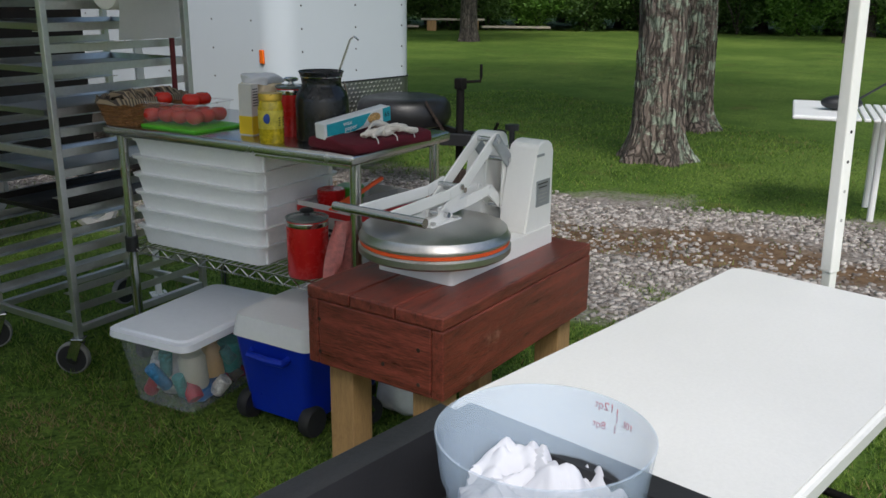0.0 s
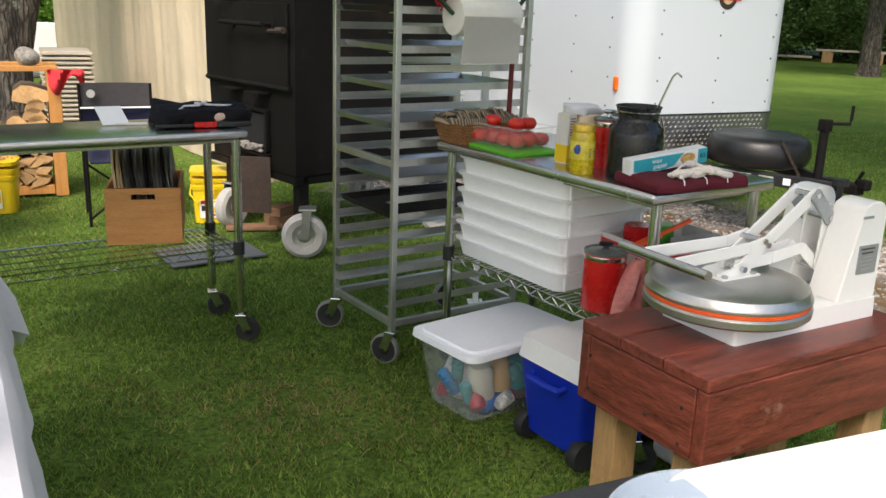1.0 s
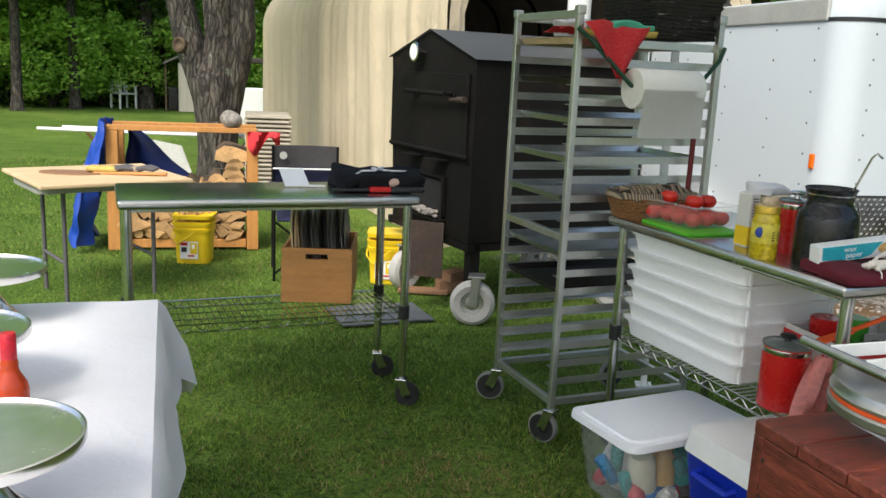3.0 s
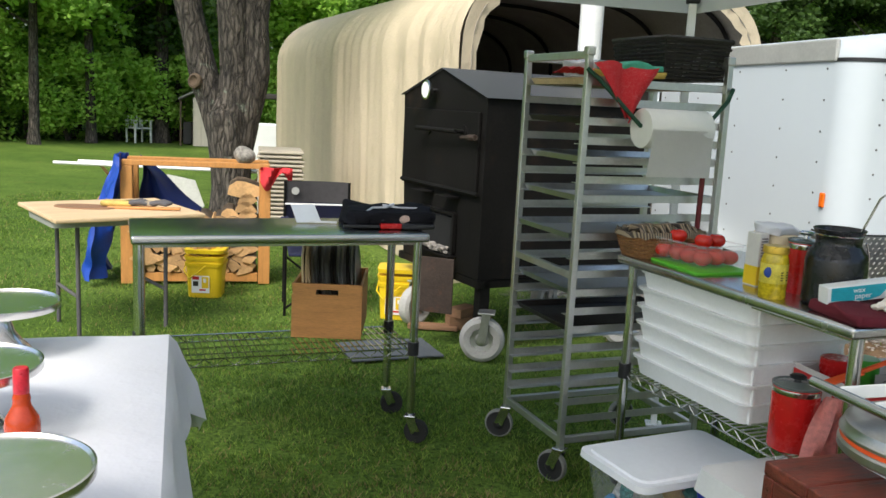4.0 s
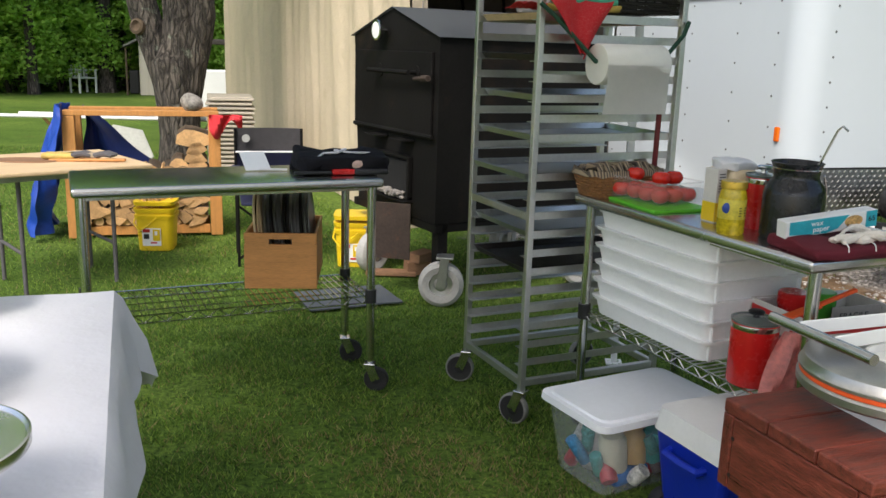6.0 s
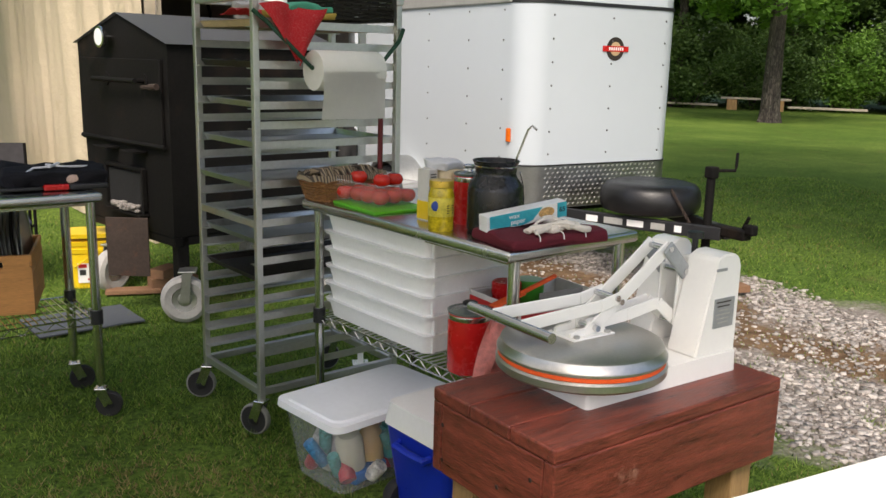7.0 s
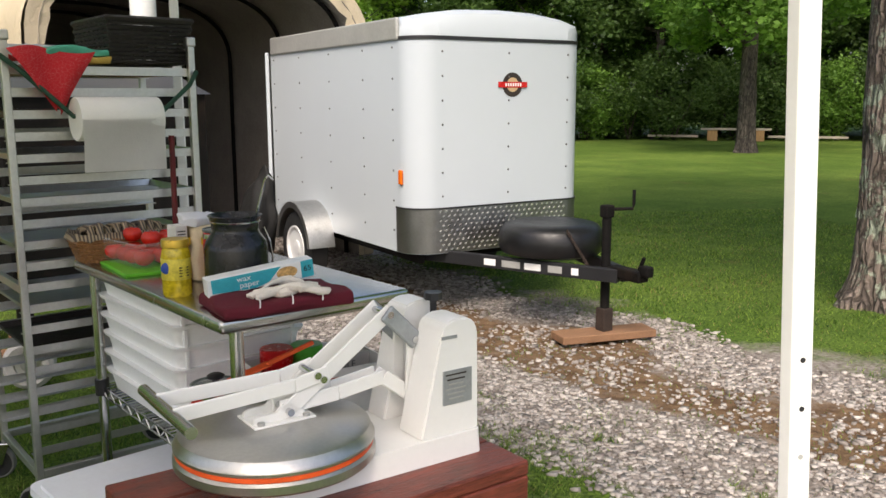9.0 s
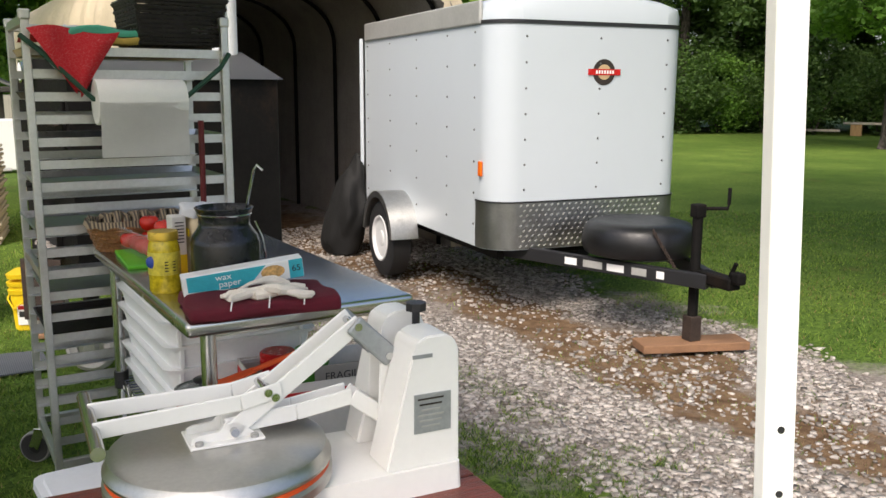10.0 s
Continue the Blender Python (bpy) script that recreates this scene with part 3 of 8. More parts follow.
BADGECREAM = mat("badge_cream", (0.5, 0.36, 0.2), 0.4)
AMBER = mat("amber_lens", (0.75, 0.14, 0.01), 0.2, 0, 0.05)
cargo_trailer()

PLANKW = mat("weathered_plank", (0.24, 0.13, 0.07), 0.8, 0, 0.25, 3, 30, 0.2, stretch=(1, 9, 9))
# timber prop under the tongue jack
prop = thing("jack_prop", TRAILER @ pose(0.1, -1.1, 0), "timber post on a plank propping the trailer jack", "prop")
bm = B()
box(bm, (0, 0, 0.03), (0.66, 0.19, 0.05), 0.006, pose(0.0, 0, 0, 0, 0, -14))
part("plank", bm, PLANKW, prop, "bare timber plank")
bm = B()
box(bm, (0, 0, 0.13), (0.08, 0.08, 0.15), 0.006)
part("post", bm, RUST, prop)


# ---- shelter ----
SHEL = pose(-1.05, 6.8, 0, 0, 0, 31)     # origin at the foot of the left front edge, x across the opening, y to the back


def arch(n=24, w=3.1, wall=1.95, top=2.80, inset=0.0):
    pts = [(inset, 0.0), (inset, wall * 0.5), (inset, wall)]
    for k in range(1, n):
        a = math.pi * (1 - k / n)
        c, s = math.cos(a), math.sin(a)
        x = w / 2 + (w / 2 - inset) * math.copysign(abs(c) ** 0.75, c)
        pts.append((x, wall + (top - inset - wall) * abs(s) ** 0.8))
    pts += [(w - inset, wall), (w - inset, wall * 0.5), (w - inset, 0.0)]
    return pts


def shelter():
    t = thing("garage_shelter", SHEL, "tan fabric garage shelter with an arched frame, front open", "shelter")
    D = 7.6
    prof = arch(30)
    def sheet(inset, material, name, label, wrinkle):
        bm = B()
        rows = []
        N = 170
        pr = arch(30, inset=inset)
        for j in range(N + 1):
            y = D * j / N
            row = []
            for i, (x, z) in enumerate(pr):
                dx = dz = 0
                if wrinkle:
                    hang = max(0.0, 1.0 - abs(z - 1.3) / 1.6)
                    f = noise.noise((y * 2.6, 3.0 + z * 0.25, 0)) * 0.07 + noise.noise((y * 5.5, z * 0.35, 4)) * 0.06 + noise.noise((y * 12.0, z * 0.8, 9)) * 0.025
                    f += 0.06 * abs(math.sin(y * math.pi / 0.62 + 0.5 * z)) * math.exp(-((z - 2.15) / 0.35) ** 2)
                    dx = -f * hang if x < 1.55 else f * hang
                back = 0.0
                if j > N - 14:
                    k = (j - (N - 14)) / 14.0
                    back = 0.35 * (1 - math.sqrt(max(0.0, 1 - k * k)))
                cx = 1.55
                xx = cx + (x - cx) * (1 - back * 0.35)
                row.append(bm.verts.new((xx + dx, y, z * (1 - back * 0.3))))
            rows.append(row)
        for p, q in zip(rows, rows[1:]):
            for k in range(len(pr) - 1):
                bm.faces.new((p[k], p[k + 1], q[k + 1], q[k]))
        bm.faces.new(rows[-1])
        bmesh.ops.recalc_face_normals(bm, faces=bm.faces)
        part(name, bm, material, t, label, smooth=True)
    sheet(0.0, TANFAB, "cover", "tan fabric cover hanging in soft folds", True)
    # the shelter has one layer; this added sheet carries its inner shade
    sheet(0.09, DARKFAB, "inner_shade", "inside of the fabric, its shade put into the colour", False)
    # hem turned in round the opening
    bm = B()
    o, i2 = arch(30, inset=-0.01), arch(30, inset=0.16)
    A, C = [], []
    for k, ((x, z), (x2, z2)) in enumerate(zip(o, i2)):
        A.append(bm.verts.new((x, -0.01, z)))
        C.append(bm.verts.new((x2 + 0.02 * math.sin(k * 2.1), 0.03 + 0.02 * math.sin(k * 3.3), z2)))
    for k in range(len(A) - 1):
        bm.faces.new((A[k], A[k + 1], C[k + 1], C[k]))
    part("front_hem", bm, TANFAB, t, smooth=True)
    for y in (0.25, 1.4, 2.6, 3.8, 5.0):
        bm = B()
        tube(bm, [(x, y, z) for x, z in arch(30, inset=0.14)], 0.022, 8)
        part("frame_rib", bm, BLACKSTEEL, t, smooth=True)


shelter()


# ---- work tables ----
def caster(parent, at, r=0.055, wheel_mat=None, turn=30.0, stem=0.05):
    """A swivel caster: plate, fork and wheel; at is the point where its stem meets the leg."""
    x, y, z = at
    M = Matrix.Translation((x, y, 0)) @ pose(0, 0, 0, 0, 0, turn)
    bm = B()
    rod(bm, M @ Vector((0, 0, 2 * r + 0.01)), M @ Vector((0, 0, z)), 0.012, 10)
    for s in (-1, 1):
        beam(bm, M @ Vector((0, s * 0.022, 2 * r + 0.012)), M @ Vector((0.03, s * 0.022, r)), 0.004, 0.04)
    box(bm, (0, 0, 2 * r + 0.014), (0.05, 0.05, 0.012), 0.003, M)
    c = part("caster", bm, CHROME, parent)
    bm = B()
    W = M @ Matrix.Translation((0.03, 0, r)) @ Euler((radians(90), 0, 0)).to_matrix().to_4x4()
    lathe(bm, [(r * 0.6, -0.014), (r * 0.93, -0.016), (r, -0.01), (r, 0.01), (r * 0.93, 0.016), (r * 0.6, 0.014)], 24, W)
    part("tyre", bm, wheel_mat or RUBBER, c, smooth=True)
    bm = B()
    lathe(bm, [(r * 0.1, -0.024), (r * 0.3, -0.022), (r * 0.4, -0.0165), (r * 0.86, -0.0168), (r * 0.86, 0.0168), (r * 0.4, 0.0165), (r * 0.3, 0.022), (r * 0.1, 0.024)], 24, W)
    part("hub", bm, BLACKPL, c, smooth=True)


def work_table(m, L, W, top, shelf, label, trim=0.0):
    """Stainless table on four tubular legs with a wire shelf; local x across, y along."""
    t = thing("work_table", m, label, "table", "stainless work tables")
    bm = B()
    box(bm, (0, 0, top - 0.019), (W, L, 0.038), 0.012, seg=3)
    box(bm, (0, 0, top - 0.03), (W - 0.1, L - 0.1, 0.05))
    part("tabletop", bm, STEEL, t, smooth=True)
    lx, ly = W / 2 - 0.06, L / 2 - 0.035
    for k, (sx, sy) in enumerate(((-1, -1), (1, -1), (1, 1), (-1, 1))):
        bm = B()
        rod(bm, (sx * lx, sy * ly, 0.16), (sx * lx, sy * ly, top - 0.03), 0.019, 16)
        leg = part("leg", bm, CHROME, t, smooth=True)
        bm = B()
        rod(bm, (sx * lx, sy * ly, shelf - 0.03), (sx * lx, sy * ly, shelf + 0.03), 0.025, 16)
        part("shelf_collar", bm, BLACKPL, leg, "black plastic shelf collar")
        caster(leg, (sx * lx, sy * ly, 0.17), 0.055, None, (-119 if L > 1.2 else -30) + 14 * k)
    # wire shelf
    sh = tagged(part("shelf_frame", wire_frame(lx, ly, shelf), CHROME, t))
    bm = B()
    n = int(2 * ly / 0.028)
    for k in range(1, n):
        y = -ly + 2 * ly * k / n
        beam(bm, (-lx, y, shelf), (lx, y, shelf), 0.004, 0.004)
    for x in (-lx * 0.5, 0, lx * 0.5):
        beam(bm, (x, -ly, shelf - 0.006), (x, ly, shelf - 0.006), 0.005, 0.005)
    tagged(part("shelf_wire", bm, CHROME, sh), kind="stuff")
    return t


def wire_frame(lx, ly, z):
    bm = B()
    for dz in (0.0, -0.032):
        for a, b_ in (((-lx, -ly), (lx, -ly)), ((lx, -ly), (lx, ly)), ((lx, ly), (-lx, ly)), ((-lx, ly), (-lx, -ly))):
            rod(bm, (*a, z + dz), (*b_, z + dz), 0.0038, 6)
    for (a, b_) in (((-lx, -ly), (lx, -ly)), ((lx, -ly), (lx, ly)), ((lx, ly), (-lx, ly)), ((-lx, ly), (-lx, -ly))):
        a, b_ = Vector((*a, 0)), Vector((*b_, 0))
        n = max(4, int((b_ - a).length / 0.04))
        for k in range(n):
            p, q = a.lerp(b_, k / n), a.lerp(b_, (k + 1) / n)
            rod(bm, (p.x, p.y, z - 0.032 * (k % 2)), (q.x, q.y, z - 0.032 * ((k + 1) % 2)), 0.0025, 5)
    return bm


TABLE_R = pose(0.666, 2.659, 0, 0, 0, 30.5)
TABLE_L = pose(-1.33, 3.137, 0, 0, 0, 29)
work_table(TABLE_R, 1.17, 0.61, 0.976, 0.50, "stainless steel work table with wire shelf holding dough boxes")
work_table(TABLE_L @ pose(0, 0, 0, 0, 0, 90), 1.22, 0.50, 0.965, 0.44, "stainless steel work table with wire shelf holding a crate")


# ---- sheet pan rack ----
RACK = pose(0.099, 3.372, 0, 0, 0, 30)     # x from the open front to the rear, y across


def pan_rack():
    t = thing("sheet_pan_rack", RACK, "tall aluminium sheet pan rack on casters, partly filled with pans", "rack")
    hx, hy, z0, z1 = 0.33, 0.255, 0.15, 1.75
    for sx in (-1, 1):
        for sy in (-1, 1):
            bm = B()
            box(bm, (sx * hx, sy * hy, (z0 + z1) / 2), (0.026, 0.026, z1 - z0), 0.003)
            p = part("post", bm, ALU, t)
            caster(p, (sx * hx, sy * hy, 0.16), 0.066, CASTGREY, 150 + 18 * sx + 12 * sy)
            bm = B()
            box(bm, (sx * hx, sy * hy, z1), (0.036, 0.036, 0.035), 0.006)
            part("end_cap", bm, ALU, p)
    for sx in (-1, 1):
        for z in (0.185, 0.875, 1.735):
            bm = B()
            box(bm, (sx * hx, 0, z), (0.022, 2 * hy - 0.028, 0.03), 0.003)
            part("cross_bar", bm, ALU, t)
    for sy in (-1, 1):
        for z in (0.185, 1.735):
            if z < 1 or sy > 0:
                bm = B()
                box(bm, (0, sy * hy, z), (2 * hx - 0.028, 0.022, 0.03), 0.003)
                part("side_bar", bm, ALU, t)
    bm0 = B()
    box(bm0, (0, 0, 0), (2 * hx + 0.02, 0.003, 0.03))
    box(bm0, (0, 0.018, -0.0135), (2 * hx + 0.02, 0.036, 0.003))
    first = None
    for k in range(19):
        for sy in (-1, 1):
            z = 0.265 + 0.0762 * k
            if first is None:
                first = part("runner", bm0, ALU, t)
                o = first
            else:
                o = first.copy()
                scene.collection.objects.link(o)
            o.matrix_basis = pose(0, sy * (hy - 0.014), z, 0, 0, 0 if sy < 0 else 180)
    return t


pan_rack()


def sheet_pan(k, material, label, push=0.0, name="sheet_pan"):
    """A rimmed baking sheet slid onto runner k of the rack."""
    z = 0.265 + 0.0762 * k - 0.011
    bm = B()
    w, d, h = 0.66, 0.455, 0.024
    vs = []
    for ww, dd, zz in ((w, d, h), (w - 0.012, d - 0.012, h + 0.002), (w - 0.03, d - 0.03, 0.002), (w - 0.03, d - 0.03, 0.0), (w - 0.008, d - 0.008, h - 0.003)):
        vs.append([bm.verts.new((sx * ww / 2, sy * dd / 2, zz)) for sx, sy in ((-1, -1), (1, -1), (1, 1), (-1, 1))])
    for p, q in zip(vs[:3], vs[1:3]):
        for i in range(4):
            bm.faces.new((p[i], p[(i + 1) % 4], q[(i + 1) % 4], q[i]))
    bm.faces.new(vs[2])
    for i in range(4):
        bm.faces.new((vs[3][i], vs[3][(i + 1) % 4], vs[4][(i + 1) % 4], vs[4][i]))
        bm.faces.new((vs[4][i], vs[4][(i + 1) % 4], vs[0][(i + 1) % 4], vs[0][i]))
    bm.faces.new(list(reversed(vs[3])))
    bmesh.ops.recalc_face_normals(bm, faces=bm.faces)
    ob = part(name, bm, material)
    ob.matrix_basis = RACK @ pose(push, 0, z)
    tagged(ob, label, "baking sheet", "pans in the rack")


sheet_pan(18, BOARD, "pale wooden tray on the rack's top runner", 0.0, "wooden_tray")
sheet_pan(16, DARKPAN, "darkened baking sheet in the rack")
sheet_pan(14, PANS, "bare aluminium baking sheet in the rack", 0.02)
sheet_pan(12, PANS, "bare aluminium baking sheet in the rack", 0.0)
sheet_pan(10, PANS, "bare aluminium baking sheet in the rack", -0.02)
sheet_pan(7, PANS, "bare aluminium baking sheet in the rack", 0.0)
sheet_pan(5, DARKPAN, "blackened baking sheet in the rack", 0.0)


# ---- smoker ----
SMOKER = pose(-0.60, 4.62, 0, 0, 0, 36.9)    # origin at the near front corner; x to the rear, y along the front


def smoker():
    t = thing("meat_smoker", SMOKER, "large black steel smoker with gabled roof on pneumatic wheels", "smoker")
    W, D, z0, z1, zp = 1.10, 1.2, 0.49, 1.57, 1.735
    prof = [(0, z0), (W - 0.08, z0), (W, z1), (W / 2, zp), (0, z1)]
    bm = B()
    prism(bm, [(p, q) for p, q in prof], 0, D, Matrix(((0, 1, 0, 0), (1, 0, 0, 0), (0, 0, 1, 0), (0, 0, 0, 1))))
    part("body", bm, BLACKSTEEL, t)
    for s in (0, 1):
        bm = B()
        a, b_ = (W / 2, zp + 0.006), ((W + 0.025, z1 - 0.005) if s else (-0.025, z1 - 0.005))
        for x0, x1 in ((-0.02, D + 0.03),):
            v = [bm.verts.new(c) for c in ((x0, *a), (x1, *a), (x1, *b_), (x0, *b_))]
            bm.faces.new(v)
        bmesh.ops.solidify(bm, geom=bm.faces[:], thickness=0.006)
        part("roof_sheet", bm, ROOFGREY, t, "grey sheet metal roof")
    # door
    bm = B()
    box(bm, (-0.012, W / 2, 1.23), (0.02, W - 0.1, 0.5), 0.004)
    d = part("door", bm, BLACKSTEEL, t, "upper black steel door")
    bm = B()
    rod(bm, (-0.09, 0.2, 1.36), (-0.09, 0.72, 1.36), 0.014, 12)
    part("handle", bm, BLACKSTEEL, d, smooth=True)
    for y in (0.22, 0.68):
        bm = B()
        rod(bm, (-0.02, y, 1.36), (-0.09, y, 1.36), 0.012, 10)
        rod(bm, (-0.02, y, 1.36), (-0.03, y, 1.36), 0.04, 16)
        part("handle_bracket", bm, BLACKSTEEL, d)
    bm = B()
    rod(bm, (-0.06, 0.02, 1.335), (-0.05, 0.2, 1.325), 0.012, 8)
    rod(bm, (-0.06, 0.02, 1.335), (-0.055, 0.11, 1.33), 0.018, 8)
    part("latch", bm, RUST, t, "rusty latch handle")
    bm = B()
    rod(bm, (-0.025, 0.02, 1.0), (-0.025, W - 0.06, 1.0), 0.014, 8)
    part("ledge_rod", bm, BLACKSTEEL, t)
    for y in (0.68, 0.34):
        bm = B()
        box(bm, (-0.05, y, 0.955), (0.09, 0.16, 0.012), 0.002)
        part("bracket", bm, BLACKSTEEL, t)
    # thermometer
    bm = B()
    M = Matrix.Translation((-0.06, W / 2 + 0.1, 1.60)) @ Euler((0, radians(-90), 0)).to_matrix().to_4x4()
    lathe(bm, [(0.012, -0.06), (0.012, -0.01), (0.058, -0.01), (0.062, 0.0), (0.062, 0.014), (0.055, 0.016)], 28, M)
    th = part("thermometer", bm, CHROME, t, "round dial thermometer", smooth=True)
    bm = B()
    lathe(bm, [(0.05, 0.0162), (0.02, 0.0172)], 28, M)
    part("dial", bm, WHITEPL, th)
    # firebox opening with ash, hanging fire door
    # no real hole: a black panel stands in for the shaded mouth
    bm = B()
    box(bm, (-0.006, 0.52, 0.70), (0.02, 0.42, 0.25), 0.003)
    fb = part("firebox_opening", bm, SOOT, t, "sooty firebox mouth, its inner shade drawn as a black panel")
    bm = B()
    for k in range(60):
        r = random.uniform(0.012, 0.03)
        bmesh.ops.create_icosphere(bm, subdivisions=1, radius=r, matrix=Matrix.Translation((-0.03 - 0.03 * random.random(), 0.32 + 0.3 * random.random(), 0.6 + 0.03 * random.random())) @ Matrix.Diagonal((1, 1, 0.6, 1)))
    tagged(part("ash", bm, ASH, fb), kind="stuff")
    for c, sz in (((-0.02, 0.29, 0.73), (0.03, 0.025, 0.25)), ((-0.02, 0.745, 0.73), (0.03, 0.025, 0.25)), ((-0.02, 0.52, 0.85), (0.03, 0.46, 0.022))):
        bm = B()
        box(bm, c, sz, 0.003)
        part("firebox_frame", bm, BLACKSTEEL, t)
    bm = B()
    box(bm, (-0.03, 0.5, 0.582), (0.07, 0.46, 0.012), 0.002)
    part("ash_ledge", bm, BLACKSTEEL, t)
    bm = B()
    beam(bm, (-0.03, 0.24, 0.40), (-0.2, 0.42, 0.40), 0.012, 0.35, 0.003)
    fd = part("fire_door", bm, RUST, t, "rusted fire door standing open")
    # frame legs and wheels
    for y in (0.04, 0.88):
        for x in (0.06, D - 0.06):
            bm = B()
            box(bm, (x, y, 0.36), (0.07, 0.07, 0.28), 0.004)
            lg = part("leg", bm, BLACKSTEEL, t)
            wheel_at(lg, (x - 0.03, y - (0.08 if y < 0.5 else 0.02), 0.137), 0.137, 20 if y > 0.5 else -35)
    bm = B()
    for y in (0.03, W - 0.03):
        beam(bm, (0, y, 0.46), (D, y, 0.46), 0.05, 0.05, 0.003)
    for x in (0.03, D - 0.03):
        beam(bm, (x, 0, 0.46), (x, W, 0.46), 0.05, 0.05, 0.003)
    part("base_frame", bm, BLACKSTEEL, t)
    bm = B()
    rod(bm, (1.12, W / 2, 1.62), (1.12, W / 2, 2.7), 0.08, 24)
    part("chimney", bm, GALV, t, "white-painted stove pipe chimney", smooth=True)


def wheel_at(parent, c, r, turn):
    M = Matrix.Translation(c) @ pose(0, 0, 0, 0, 0, turn) @ Euler((radians(90), 0, 0)).to_matrix().to_4x4()
    bm = B()
    lathe(bm, [(r * 0.3, -0.015), (r * 0.5, -0.016), (r * 0.52, -0.036), (r * 0.8, -0.045), (r * 0.97, -0.03), (r, 0), (r * 0.97, 0.03), (r * 0.8, 0.045), (r * 0.52, 0.036), (r * 0.5, 0.016), (r * 0.3, 0.015)], 32, M)
    w = part("wheel", bm, GREYRUB, parent, "grey pneumatic tyre", smooth=True)
    bm = B()
    lathe(bm, [(r * 0.1, -0.05), (r * 0.22, -0.045), (r * 0.3, -0.02), (r * 0.5, -0.024), (r * 0.5, 0.024), (r * 0.3, 0.02), (r * 0.22, 0.045), (r * 0.1, 0.05)], 24, M)
    part("hub", bm, ALU, w, smooth=True)
    T = Matrix.Translation(c) @ pose(0, 0, 0, 0, 0, turn)
    bm = B()
    for s in (-1, 1):
        beam(bm, T @ Vector((0, s * 0.055, -0.01)), T @ Vector((0.02, s * 0.055, r + 0.03)), 0.005, 0.05)
    box(bm, (0.02, 0, r + 0.03), (0.1, 0.12, 0.012), 0.003, T)
    part("fork", bm, ALU, w)


ROOFGREY = mat("roof_sheet_metal", (0.2, 0.2, 0.2), 0.5, 0.5, 0.15, 3, 40, 0.05)
SOOT = mat("sooty_mouth_shade", (0.006, 0.006, 0.006), 0.95, 0, 0.3, 10, 50, 0.3)
ASH = mat("wood_ash", (0.22, 0.2, 0.18), 0.95, 0, 0.4, 20, 90, 0.4)
GALV = mat("white_pipe", (0.66, 0.67, 0.66), 0.45, 0.0, 0.08, 4, 50, 0.05, dirt=(0.4, 0.38, 0.33), dirt_at=0.66)
smoker()


# ---- red bench with the dough press ----
BENCH = pose(0.662, 1.335, 0, 0, 0, 26.6)    # origin under the near corner; x along the front


def red_bench():
    t = thing("press_stand", BENCH, "low red-stained timber stand with four post legs", "stand")
    L, W, z0, z1 = 0.87, 0.475, 0.43, 0.666
    for k in range(3):
        bm = B()
        w = W / 3
        box(bm, (L / 2, w * (k + 0.5), z1 - 0.019), (L + 0.004, w - 0.003, 0.038), 0.006)
        part("top_board", bm, REDWOOD, t)
    for (c, s) in (((L / 2, 0.019, 0.529), (L, 0.038, 0.198)), ((L / 2, W - 0.019, 0.529), (L, 0.038, 0.198))):
        bm = B()
        box(bm, c, s, 0.005)
        part("long_rail", bm, REDWOOD, t)
    for x in (0.019, L - 0.019):
        bm = B()
        box(bm, (0, 0, 0), (W - 0.08, 0.038, 0.198), 0.005, Matrix.Translation((x, W / 2, 0.529)) @ pose(0, 0, 0, 0, 0, 90))
        part("end_rail", bm, REDWOOD_END, t)
    for x in (0.085, L - 0.085):
        for y in (0.085, W - 0.085):
            bm = B()
            box(bm, (x, y, 0.30), (0.09, 0.09, 0.60), 0.006)
            part("leg", bm, PINE, t, "bare treated pine post")
    for p in ((-0.001, 0.08, 0.56), (-0.001, 0.08, 0.46), (-0.001, 0.43, 0.57), (-0.001, 0.43, 0.47), (-0.001, 0.2, 0.49)):
        bm = B()
        rod(bm, p, (p[0] + 0.003, p[1], p[2]), 0.006, 10)
        part("screw_head", bm, RUST, t)


red_bench()


# ---- dough press on the red stand ----
PRESS = pose(0.817, 1.552, 0.641, 0, 0, 25.4)


